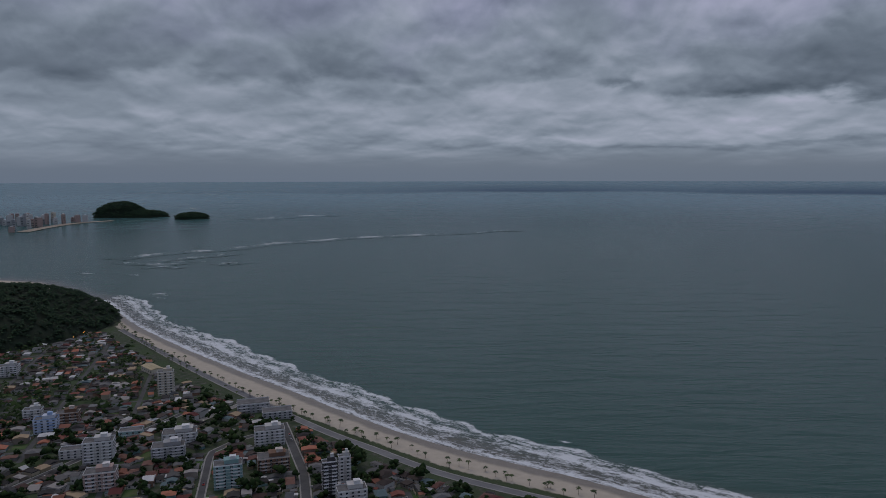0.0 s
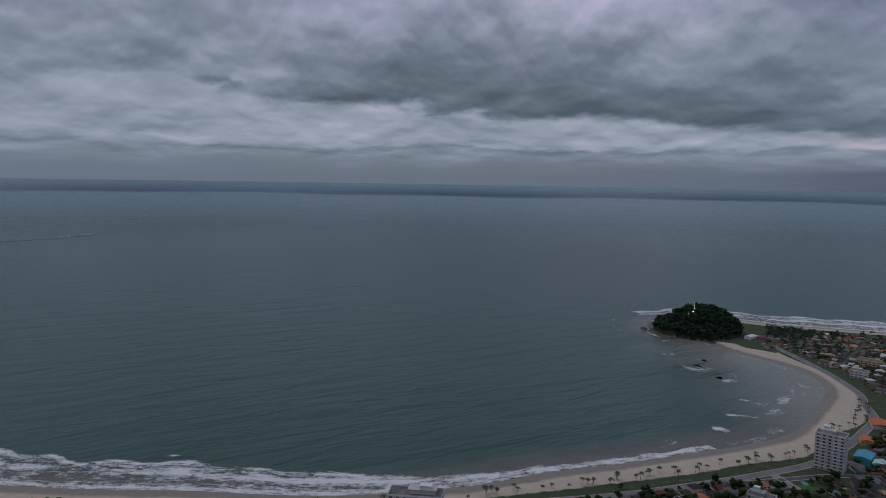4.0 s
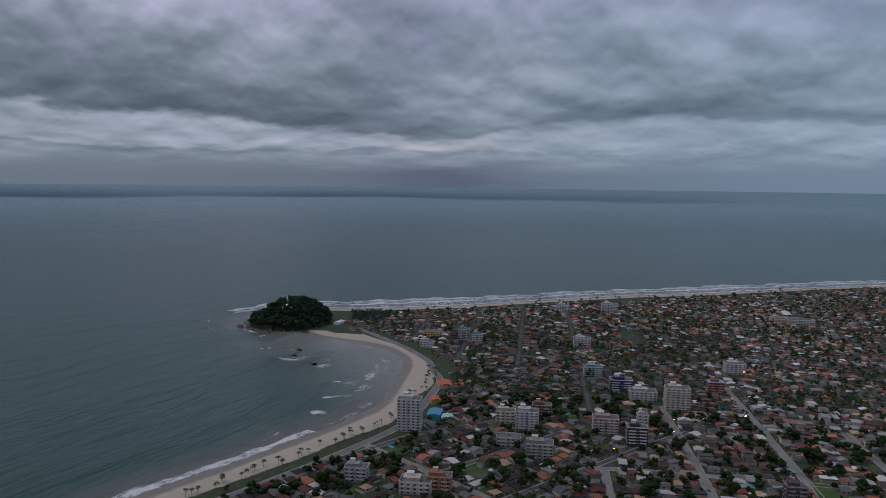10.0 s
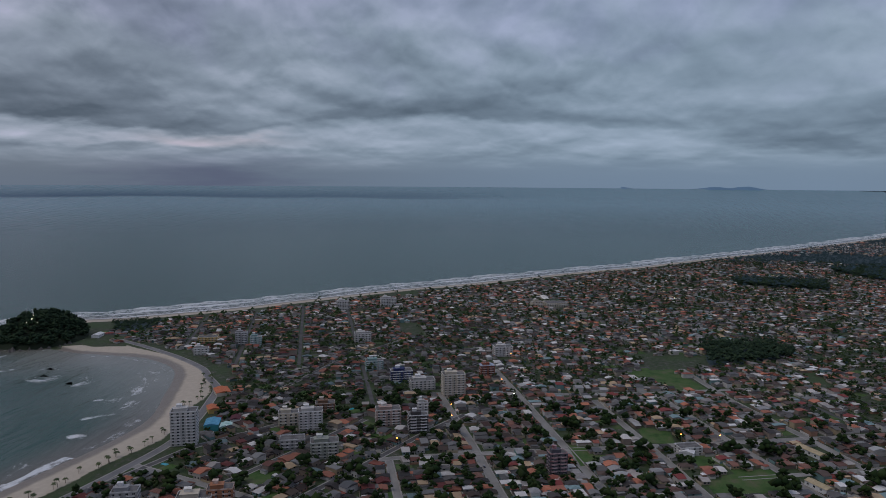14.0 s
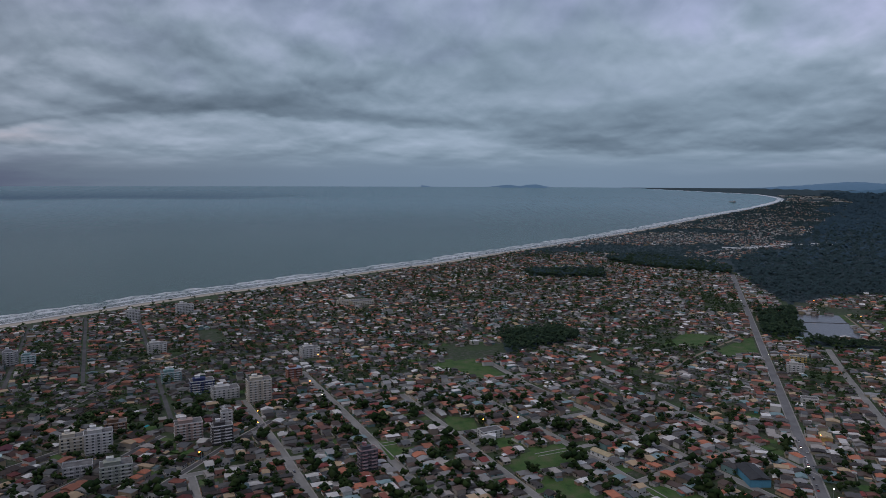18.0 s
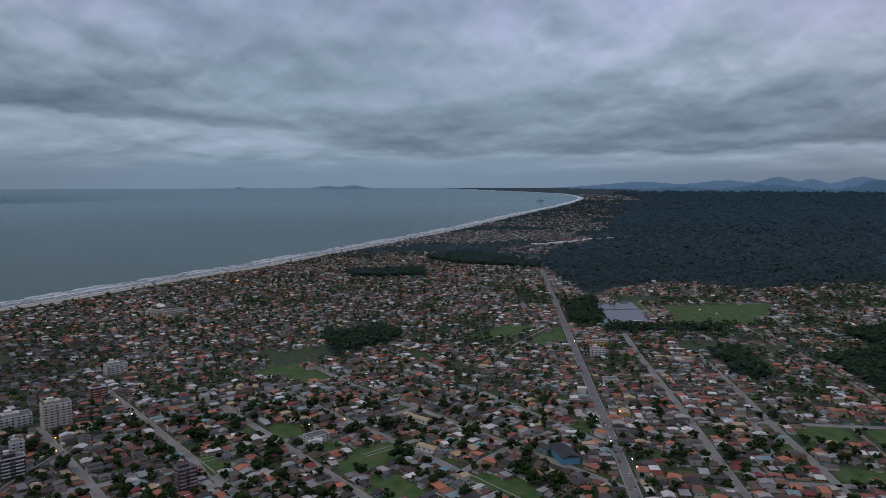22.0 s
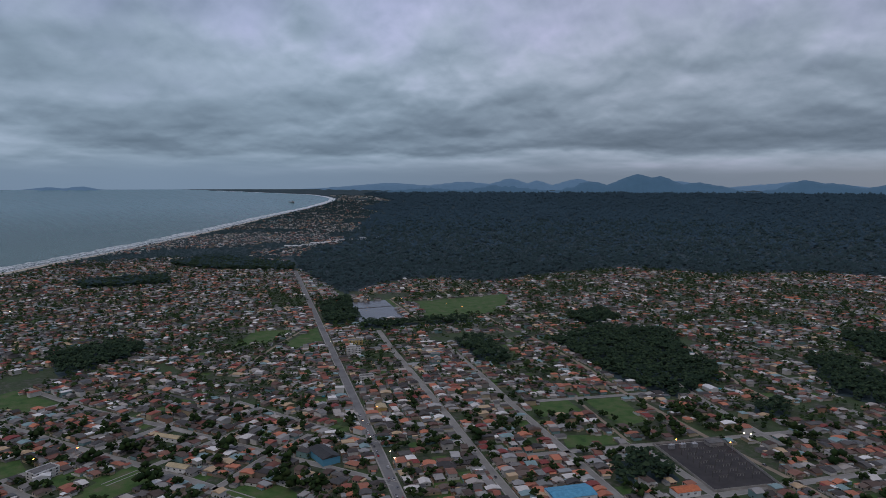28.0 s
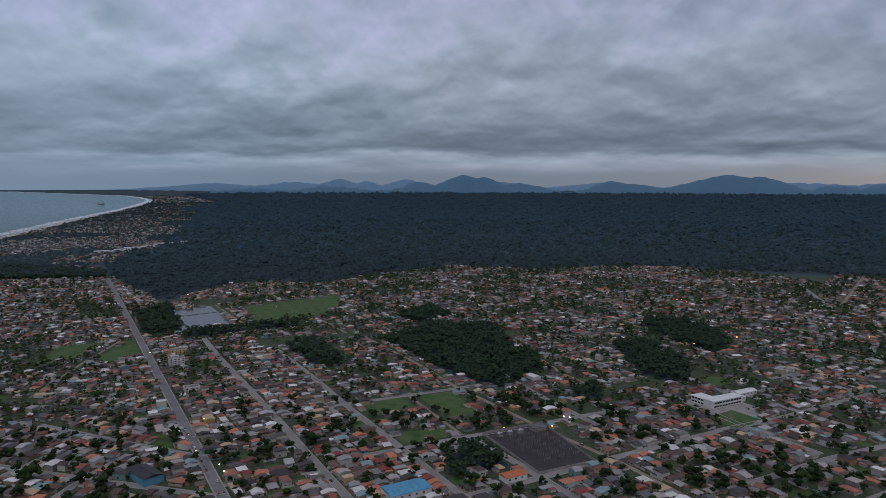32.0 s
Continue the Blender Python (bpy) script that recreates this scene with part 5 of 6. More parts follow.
    add(S, many(CUBE_V, [CUBE_F[2:]], ax[an], ay[an], z[an] - 0.3, aw[an], ad[an], ah[an] + 0.3, a[an]))
    add(S, many(CUBE_V, [CUBE_F], ax[an], ay[an], ah[an], aw[an] + 0.5, ad[an] + 0.5, np.full(an.sum(), 0.22), a[an]), 1)
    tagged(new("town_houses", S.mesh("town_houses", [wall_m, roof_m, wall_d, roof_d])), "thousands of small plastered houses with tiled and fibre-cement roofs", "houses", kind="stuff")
    # windows of those that stand near enough to show them
    q = np.hypot(x, y) < 620
    W = Soup()
    for sx, sy, t in ((-0.25, -0.5, 0), (0.25, -0.5, 0), (-0.25, 0.5, 0), (0.25, 0.5, 0), (-0.5, 0.1, 1), (0.5, 0.1, 1)):
        lx, ly = sx * w[q], sy * dd[q]
        wx, wy = x[q] + np.cos(a[q]) * lx - np.sin(a[q]) * ly, y[q] + np.sin(a[q]) * lx + np.cos(a[q]) * ly
        k1 = np.ones(q.sum())
        add(W, many(CUBE_V, [CUBE_F], wx, wy, k1, k1 * (1.5 if not t else 0.16), k1 * (0.16 if not t else 1.5), k1 * 1.2, a[q]))
    tagged(new("house_windows", W.mesh("house_windows", glass)), "dark glazed windows of the town houses", "windows", kind="stuff")
    # yard walls along the plots
    q = (np.hypot(*L[:, :2].T) < 760) & (rng.random(len(L)) < 0.6)
    x, y, a = L[q, 0], L[q, 1], L[q, 2]
    k1 = np.ones(len(x))
    Y = Soup()
    for ox, oy, lw, ld in ((-5.2, 0, 0.18, 12.6), (0, 6.4, 10.4, 0.18)):
        add(Y, many(CUBE_V, [CUBE_F], x + np.cos(a) * ox - np.sin(a) * oy, y + np.sin(a) * ox + np.cos(a) * oy, -0.2 * k1, k1 * lw, k1 * ld, k1 * 2.1, a))
    tagged(new("yard_walls", Y.mesh("yard_walls", wall_m)), "low plastered walls between the yards", "walls", kind="stuff")
    return L


N_NEAR = 200
LOTS = build_houses()


# ---------- apartment blocks ----------
STYLE = {"white": ((0.54, 0.525, 0.50), (0.62, 0.61, 0.59)), "cream": ((0.56, 0.50, 0.40), (0.62, 0.58, 0.50)), "teal": ((0.24, 0.38, 0.37), (0.60, 0.62, 0.61)), "brown": ((0.19, 0.11, 0.07), (0.36, 0.25, 0.17)),
         "dark": ((0.07, 0.065, 0.065), (0.62, 0.61, 0.60)), "pink": ((0.40, 0.29, 0.25), (0.58, 0.54, 0.50)), "grey": ((0.34, 0.34, 0.34), (0.48, 0.47, 0.46)), "navy": ((0.03, 0.045, 0.13), (0.62, 0.62, 0.62)),
         "bluewhite": ((0.58, 0.62, 0.68), (0.10, 0.26, 0.52)), "greygreen": ((0.30, 0.32, 0.27), (0.42, 0.43, 0.38)), "brick": ((0.32, 0.11, 0.065), (0.30, 0.13, 0.08)), "orange": ((0.38, 0.17, 0.09), (0.45, 0.25, 0.15)),
         "reddark": ((0.10, 0.10, 0.12), (0.26, 0.05, 0.06)), "yellow": ((0.52, 0.37, 0.13), (0.55, 0.42, 0.2)), "blue": ((0.10, 0.30, 0.42), (0.16, 0.38, 0.5)), "maroon": ((0.10, 0.025, 0.035), (0.4, 0.38, 0.38)), "cyan": ((0.06, 0.34, 0.38), (0.25, 0.5, 0.45))}
STY = {n: (mat("plaster_" + n, [tuple(0.92 * c for c in a), a], 0.15, 0.85, 0.02, spread=0.3), mat("trim_" + n, [b], 0.2, 0.8, spread=0.25)) for n, (a, b) in STYLE.items()}
flat_roof = mat("flat_roof", [(0.10, 0.098, 0.095), (0.19, 0.185, 0.18)], 0.15, 0.9, spread=0.5)
PANE = Soup().box(0, 0, 0, 1.7, 0.14, 1.3, slot=0).box(0, -0.03, 0.07, 0.06, 0.14, 1.16, slot=1).box(0, -0.03, -0.1, 1.9, 0.24, 0.1, slot=1).mesh("window", [glass, white_m])


def tower(x, y, w, d, h, a, style, label, balcony=True, setback=True, tank=True):
    """A block of flats: body, a raised core, floor bands, balconies, windows, parapet and roof boxes."""
    a = radians(a)
    wall, trim = STY[style]
    ob = thing("apartment_building", label, "apartment building", "apartment buildings of the town", x, y, 0, a)
    fl = max(2, round(h / 2.7))
    fh = h / fl
    s = Soup().box(0, 0, -0.4, w, d, h + 0.4)
    part("wall", s, wall, ob)
    s = Soup().box(0, 0, h, w - 0.3, d - 0.3, 0.12)
    part("roof", s, flat_roof, ob)
    s = Soup()
    for sx, sy, ww, dd in ((0, d / 2 - 0.1, w, 0.2), (0, -d / 2 + 0.1, w, 0.2), (w / 2 - 0.1, 0, 0.2, d - 0.4), (-w / 2 + 0.1, 0, 0.2, d - 0.4)):
        s.box(sx, sy, h, ww, dd, 0.95)
    part("parapet", s, trim, ob)
    if setback:
        part("penthouse", Soup().box(w * 0.12, d * 0.08, h + 0.1, w * 0.5, d * 0.55, 2.9).box(w * 0.12, d * 0.08, h + 3.0, w * 0.54, d * 0.6, 0.25), wall, ob)
        if tank:
            part("water_tank_room", Soup().box(w * 0.18, 0, h + 3.2, w * 0.2, d * 0.3, 2.4).box(w * 0.18, 0, h + 5.6, w * 0.23, d * 0.34, 0.2), trim, ob)
    for i in range(1, fl):
        part("floor_band", Soup().box(0, 0, i * fh - 0.14, w + 0.16, d + 0.16, 0.28), trim, ob)
    cols_w, cols_d = max(2, int(w / 4.2)), max(2, int(d / 4.4))
    for i in range(fl):
        z = i * fh + 0.95
        for face in range(4):
            n, ln, off, turn = ((cols_w, w, d, 0), (cols_d, d, w, math.pi / 2), (cols_w, w, d, math.pi), (cols_d, d, w, -math.pi / 2))[face]
            ct, st = math.cos(turn), math.sin(turn)
            # faces turned from the camera get one ribbon a floor instead of windows
            if face not in FACING(x, y, a):
                o = part("ribbon_window", Soup().box(0, 0, 0, ln * 0.82, 0.14, 1.3), glass, ob)
                o.location, o.rotation_euler = ((off / 2 + 0.03) * st, -(off / 2 + 0.03) * ct, z), (0, 0, turn)
                continue
            for c in range(n):
                lx, ly = (c + 0.5) / n * ln - ln / 2, -off / 2 - 0.03
                o = part("window", PANE, None, ob)
                o.location, o.rotation_euler = (lx * ct - ly * st, lx * st + ly * ct, z), (0, 0, turn)
        if balcony and i:
            fc = FACING(x, y, a)[0]
            n, ln, off, turn = ((cols_w, w, d, 0), (cols_d, d, w, math.pi / 2), (cols_w, w, d, math.pi), (cols_d, d, w, -math.pi / 2))[fc]
            for u in (-ln * 0.27, ln * 0.27):
                s = Soup()
                ct, st = math.cos(turn), math.sin(turn)
                for bx, by, bz, bw, bd, bh in ((u, -off / 2 - 0.8, i * fh, ln * 0.3, 1.6, 0.16), (u, -off / 2 - 1.55, i * fh + 0.16, ln * 0.3, 0.1, 0.95), (u - ln * 0.15, -off / 2 - 0.8, i * fh + 0.16, 0.1, 1.5, 0.95), (u + ln * 0.15, -off / 2 - 0.8, i * fh + 0.16, 0.1, 1.5, 0.95)):
                    s.box(bx * ct - by * st, bx * st + by * ct, bz, bw, bd, bh, turn)
                part("balcony", s, trim, ob)
    if label.find("blue roof") >= 0:
        part("roof_cover", roof_soup("hip", w, d, 2.4, h + 0.2), MATS["blue_tank"], ob, "blue tiled roof")
    return ob


def FACING(x, y, a):
    """The two faces of a block that look towards the camera's spot, where the town is seen from."""
    t = (math.atan2(-y, -x) - a) % (2 * math.pi)
    n = [-math.pi / 2, 0, math.pi / 2, math.pi]
    gap = [abs((t - q + math.pi) % (2 * math.pi) - math.pi) for q in n]
    return sorted(range(4), key=lambda i: gap[i])[:2]


def hall(x, y, w, d, h, a, roof, wall, label, rh=1.6):
    """A long low hall with a shallow gabled roof."""
    ob = thing("hall", label, "building", "", x, y, 0, radians(a))
    s = Soup().box(0, 0, -0.3, w, d, h + 0.3)
    s.add(GABLE_V * (w, d, rh) + (0, 0, h), ROOF_T)
    part("wall", s, wall, ob)
    part("roof", roof_soup("gable", w, d, rh, h, 0.4), roof, ob)
    for i in range(int(w / 6)):
        o = part("window", PANE, None, ob)
        o.location = (i * 6 - w / 2 + 3, -d / 2 - 0.03, h * 0.45)
    o = part("door", Soup().box(w / 2 + 0.03, 0, 0, 0.1, 3.2, 3.0), metal, ob)
    return ob


tower(-300, 743, 16.4, 9.9, 25.4, 16.3, 'cream', 'cream apartment block with banded balconies')
tower(-154, 603, 25.9, 15.6, 13.1, 16.3, 'white', 'white block with a navy blue end')
tower(-164, 516, 20.9, 12.5, 18.0, 16.3, 'teal', 'teal and white apartment block')
tower(-137, 547, 25.2, 15.1, 11.1, 16.3, 'brown', 'brown brick-faced apartment block')
tower(-84, 499, 10.9, 6.5, 26.4, 16.3, 'dark', 'dark and white apartment block')
tower(-76, 520, 9.4, 5.7, 21.7, 16.3, 'white', 'white rendered apartment block with balconies and a roof tank')
tower(-66, 484, 21.2, 12.7, 12.9, 16.3, 'white', 'white rendered apartment block with balconies and a roof tank')
tower(-259, 512, 22.5, 13.5, 14.0, 16.3, 'pink', 'pinkish apartment block with white balconies')
tower(-285, 563, 23.5, 14.1, 18.1, 16.3, 'white', 'white rendered apartment block with balconies and a roof tank')
tower(-367, 631, 19.7, 11.8, 12.9, 16.3, 'bluewhite', 'white apartment block with blue trim')
tower(-399, 665, 16.7, 10.0, 10.1, 16.3, 'white', 'white rendered apartment block with balconies and a roof tank')
tower(-359, 654, 19.7, 11.8, 11.0, 16.3, 'brown', 'brown brick-faced apartment block')
tower(-515, 815, 22.4, 13.5, 12.3, 16.3, 'white', 'white rendered apartment block with balconies and a roof tank')
tower(-234, 605, 28.7, 17.2, 9.9, 16.3, 'white', 'white rendered apartment block with balconies and a roof tank')
tower(-232, 574, 26.4, 15.9, 9.7, 16.3, 'grey', 'grey concrete apartment block')
tower(-192, 691, 31.5, 18.9, 8.6, 16.3, 'grey', 'grey concrete apartment block', setback=False)
tower(-163, 670, 28.2, 16.9, 7.2, 16.3, 'grey', 'grey concrete apartment block', balcony=False, setback=False)
tower(-284, 620, 19.8, 11.9, 6.1, 16.3, 'teal', 'teal and white apartment block', balcony=False, setback=False)
tower(-312, 573, 20.0, 12.0, 7.1, 16.3, 'white', 'white rendered apartment block with balconies and a roof tank', balcony=False, setback=False)
tower(572, 313, 22.2, 13.3, 30.5, 108.5, 'white', 'white rendered apartment block with balconies and a roof tank')
tower(635, 240, 19.0, 11.4, 12.0, 108.5, 'cream', 'cream apartment block with banded balconies')
tower(627, 215, 22.3, 13.4, 17.9, 108.5, 'white', 'white rendered apartment block with balconies and a roof tank')
tower(563, 181, 23.6, 14.2, 14.0, 108.5, 'greygreen', 'grey-green concrete apartment block')
tower(650, 145, 23.9, 14.4, 15.7, 108.5, 'pink', 'pinkish apartment block with white balconies')
tower(635, 113, 18.3, 11.0, 16.8, 108.5, 'dark', 'dark and white apartment block')
tower(678, 116, 10.8, 6.5, 14.5, 108.5, 'white', 'white rendered apartment block with balconies and a roof tank')
tower(756, 95, 24.8, 14.9, 23.5, 108.5, 'cream', 'cream apartment block with banded balconies')
tower(797, 162, 25.3, 15.2, 13.3, 108.5, 'navy', 'navy blue glazed office block with white frame')
tower(773, 133, 28.3, 17.0, 10.6, 108.5, 'white', 'white rendered apartment block with balconies and a roof tank')
tower(835, 64, 17.4, 10.4, 13.8, 108.5, 'brick', 'red brick block with a blue roof')
tower(940, 51, 24.7, 14.8, 12.8, 108.5, 'white', 'white block with a navy blue end')
tower(987, 258, 24.1, 14.5, 13.0, 108.5, 'white', 'white rendered apartment block with balconies and a roof tank')
tower(840, 205, 21.9, 13.1, 12.4, 108.5, 'teal', 'teal and white apartment block')
tower(933, 399, 15.9, 9.6, 14.3, 108.5, 'teal', 'teal and white apartment block')
tower(941, 424, 16.8, 10.1, 17.7, 108.5, 'grey', 'grey concrete apartment block')
tower(1274, 284, 29.0, 17.4, 16.7, 108.5, 'white', 'white rendered apartment block with balconies and a roof tank')
tower(1323, 9, 20.8, 12.5, 10.5, 108.5, 'cream', 'cream apartment block with banded balconies')
tower(1335, -26, 41.4, 24.8, 8.3, 108.5, 'cream', 'cream apartment block with banded balconies', setback=False)
tower(672, 215, 19.4, 11.7, 11.1, 108.5, 'brown', 'brown brick-faced apartment block')
tower(578, 215, 21.6, 13.0, 8.8, 108.5, 'grey', 'grey concrete apartment block', setback=False)
tower(467, 229, 18.6, 11.2, 11.9, 108.5, 'orange', 'orange brick apartment block')
tower(457, 244, 24.5, 14.7, 9.3, 108.5, 'cream', 'cream apartment block with banded balconies')
tower(560, -15, 14.8, 8.9, 17.2, 108.5, 'reddark', 'dark apartment block with a red stripe')
tower(946, 477, 27.3, 16.4, 8.4, 108.5, 'yellow', 'yellow plastered block of flats', setback=False)
tower(1233, 359, 22.4, 13.5, 15.0, 108.5, 'white', 'white rendered apartment block with balconies and a roof tank')
tower(878, 453, 18.8, 11.3, 9.1, 108.5, 'white', 'white rendered apartment block with balconies and a roof tank')
tower(453, 295, 18.4, 11.1, 11.5, 108.5, 'grey', 'grey concrete apartment block')
tower(839, -587, 20.3, 12.2, 6.8, 62.7, 'yellow', 'yellow plastered block of flats', balcony=False, setback=False)
tower(788, -549, 19.2, 11.5, 10.1, 62.7, 'white', 'white rendered apartment block with balconies and a roof tank')
tower(673, -487, 16.6, 10.0, 6.0, 62.7, 'white', 'white rendered apartment block with balconies and a roof tank', balcony=False, setback=False)
tower(619, -129, 20.7, 12.4, 7.0, 108.5, 'white', 'white rendered apartment block with balconies and a roof tank', balcony=False, setback=False)
tower(222, 392, 36, 15, 27, -38, "white", "long white beachfront apartment slab with a flat roof")



# ---------- trees ----------
def crown_mesh(seed, r, per, squash=0.8):
    rng = np.random.default_rng(seed)
    a, q, rr = rng.uniform(0, 6.28, per), rng.uniform(-0.5, 1, per), rng.uniform(0.35, 1.0, per) ** 0.6
    lobes = 1 + 0.28 * np.sin(a * rng.integers(2, 5) + rng.uniform(0, 6))
    w = np.sqrt(np.clip(1 - q * q * 0.8, 0.05, 1)) * rr * r * lobes
    c = np.stack([np.cos(a) * w, np.sin(a) * w, q * r * squash], -1)
    v, f = clumps(rng, c, r * rng.uniform(0.16, 0.32, per))
    return mesh("crown", v, f, leaf)


def make_tree(seed, r, h):
    rng = np.random.default_rng(seed)
    ob = thing("tree", "broad dark green leafy tree among the houses", "tree", "trees of the town")
    s = Soup()
    n = 7
    ang = np.linspace(0, 2 * math.pi, n, endpoint=False)
    def limb(p0, p1, r0, r1):
        v = np.concatenate([np.c_[np.cos(ang) * rad + p[0], np.sin(ang) * rad + p[1], np.full(n, p[2])] for p, rad in ((p0, r0), (p1, r1))])
        i = np.arange(n)
        s.add(v, np.stack([i, (i + 1) % n, n + (i + 1) % n, n + i], -1))
    limb((0, 0, -0.3), (0.1, 0.05, h * 0.6), 0.32, 0.2)
    for b in range(4):
        t = b * 1.57 + rng.uniform(0, 0.8)
        limb((0.1, 0.05, h * 0.55), (math.cos(t) * r * 0.55, math.sin(t) * r * 0.55, h + rng.uniform(-0.3, 0.8)), 0.15, 0.05)
    part("trunk", s, bark, ob)
    c = part("crown", crown_mesh(seed, r, 95), None, ob)
    c.location = (0, 0, h + r * 0.25)
    return ob


def town_trees():
    rng = np.random.default_rng(31)
    protos = [make_tree(40 + i, rng.uniform(2.6, 4.8), rng.uniform(2.8, 4.6)) for i in range(8)]
    q = LOTS[rng.random(len(LOTS)) < np.where(LOTS[:, 3] == 0, 0.30, 0.72)]
    off, t = rng.uniform(5.2, 7.5, len(q)), rng.uniform(0, 6.28, len(q))
    p = q[:, :2] + np.c_[np.cos(t), np.sin(t)] * off[:, None]
    extra = scatter_box(rng, 3600, -600, 1800, -1500, 1000)
    extra = extra[(np.hypot(*extra.T) > 320) & (np.hypot(*extra.T) < 1800)]
    extra = extra[buildable(extra, 8.0)]
    grove = np.repeat(np.concatenate(GROVES), 2, 0)
    grove = grove[rng.random(len(grove)) < np.where((region(grove) == 0) & (np.hypot(*grove.T) < 800), 0.55, 0.9)]
    p = np.concatenate([p, extra, grove + rng.normal(0, 3.4, grove.shape)])
    for line, width in ROADS:
        near = ((p > line.min(0) - 8) & (p < line.max(0) + 8)).all(1)
        if near.any():
            dd, _ = line_distance(p[near], line)
            drop = np.flatnonzero(near)[dd < width / 2 + 1.6]
            p = np.delete(p, drop, 0)
    for x, y, r in KEEP_OUT:
        p = p[np.hypot(p[:, 0] - x, p[:, 1] - y) > r * 0.8]
    d = np.hypot(*p.T)
    order = np.argsort(d)
    for n, i in enumerate(order[:230]):
        m = Matrix.Translation((*p[i], 0)) @ Matrix.Rotation(rng.uniform(0, 6.28), 4, "Z") @ Matrix.Scale(rng.uniform(0.75, 1.2), 4)
        if n < len(protos):
            protos[n].matrix_basis = m
        else:
            c = copy_thing(protos[rng.integers(len(protos))], m)
            c.matrix_basis = m
    p = p[order[230:]]
    d = np.hypot(*p.T)
    r = rng.uniform(2.0, 4.6, len(p)) * np.where(rng.random(len(p)) < 0.12, 1.6, 1.0)
    b = np.c_[p, np.zeros(len(p))]
    for sel, per, nm in ((d < 760, 9, "garden_trees"), (d >= 760, 4, "far_garden_trees")):
        v, f = crowns(rng, b[sel], r[sel], r[sel] * 0.9 + 0.6, per, per < 5)
        stuff(nm, "dark green garden trees and shrubs scattered among the houses", "trees", v, f, leaf)


town_trees()


def make_palm(seed):
    rng = np.random.default_rng(seed)
    ob = thing("palm_tree", "coconut palm with drooping fronds beside the beach avenue", "palm tree", "palms along the beach")
    s = Soup()
    n, h, lean = 7, rng.uniform(5.5, 8.5), rng.uniform(-0.9, 0.9, 2)
    ang = np.linspace(0, 2 * math.pi, n, endpoint=False)
    rings = []
    for t in np.linspace(0, 1, 6):
        c = lean * t * t
        rings.append(np.c_[np.cos(ang) * (0.24 - 0.1 * t) + c[0], np.sin(ang) * (0.24 - 0.1 * t) + c[1], np.full(n, -0.3 + t * h)])
    i = np.arange(n)
    f = np.concatenate([np.stack([k * n + i, k * n + (i + 1) % n, (k + 1) * n + (i + 1) % n, (k + 1) * n + i], -1) for k in range(5)])
    part("trunk", s.add(np.concatenate(rings), f), bark, ob)
    s = Soup()
    for b in range(15):
        t, rise, ln = b * 2.4 + rng.uniform(-0.2, 0.2), rng.uniform(0.1, 1.0), rng.uniform(2.4, 3.4)
        dx, dy = math.cos(t), math.sin(t)
        v = []
        for u in np.linspace(0, 1, 6):
            wd = 0.62 * math.sin(math.pi * min(1, u * 0.85 + 0.12))
            z = h + rise * ln * u * 0.6 - 1.35 * u * u * ln * 0.6
            px, py = lean[0] + dx * ln * u, lean[1] + dy * ln * u
            v += [(px - dy * wd, py + dx * wd, z - 0.35 * wd), (px, py, z + 0.12), (px + dy * wd, py - dx * wd, z - 0.35 * wd)]
        k = np.arange(5)[:, None] * 3
        s.add(v, np.concatenate([k + (0, 1, 4, 3), k + (1, 2, 5, 4)]))
    part("crown", s, palm_leaf, ob, "arching green fronds")
    return ob


palm_leaf = mat("palm_fronds", [(0.04, 0.065, 0.02), (0.07, 0.095, 0.03)], 0.5, 0.7, pick="object")


def palms():
    rng = np.random.default_rng(77)
    protos = [make_palm(60 + i) for i in range(6)]
    line = smooth_line(GREEN, 30)
    seg = np.r_[0, np.cumsum(np.hypot(*np.diff(line, axis=0).T))]
    n = 0
    for s in np.cumsum(rng.choice([4.0, 5.0, 8.0, 14.0], 260)):
        if s > seg[-1] - 330:
            break
        p = np.array([np.interp(s, seg, line[:, 0]), np.interp(s, seg, line[:, 1])])
        p += rng.normal(0, 3.5, 2) + (0.0, -3.0)
        g = green_of(p[None], shore_of(p[None])[0])[0]
        if g < -14:
            continue
        m = Matrix.Translation((*p, 0)) @ Matrix.Rotation(rng.uniform(0, 6.28), 4, "Z") @ Matrix.Scale(rng.uniform(0.6, 0.95), 4)
        if n < len(protos):
            protos[n].matrix_basis = m
        else:
            copy_thing(protos[n % len(protos)], m).matrix_basis = m
        n += 1


palms()


# ---------- street lamps and cars ----------
def make_lamp(glow, label):
    ob = thing("street_lamp", label, "street lamp", "street lamps")
    part("pole", Soup().box(0, 0, 0, 0.22, 0.22, 7.5), metal, ob)
    part("arm", Soup().box(0.9, 0, 7.4, 2.0, 0.12, 0.12), metal, ob)
    part("lamp_head", Soup().box(1.9, 0, 7.2, 1.3, 0.8, 0.4), glow, ob, "glowing lamp head")
    return ob


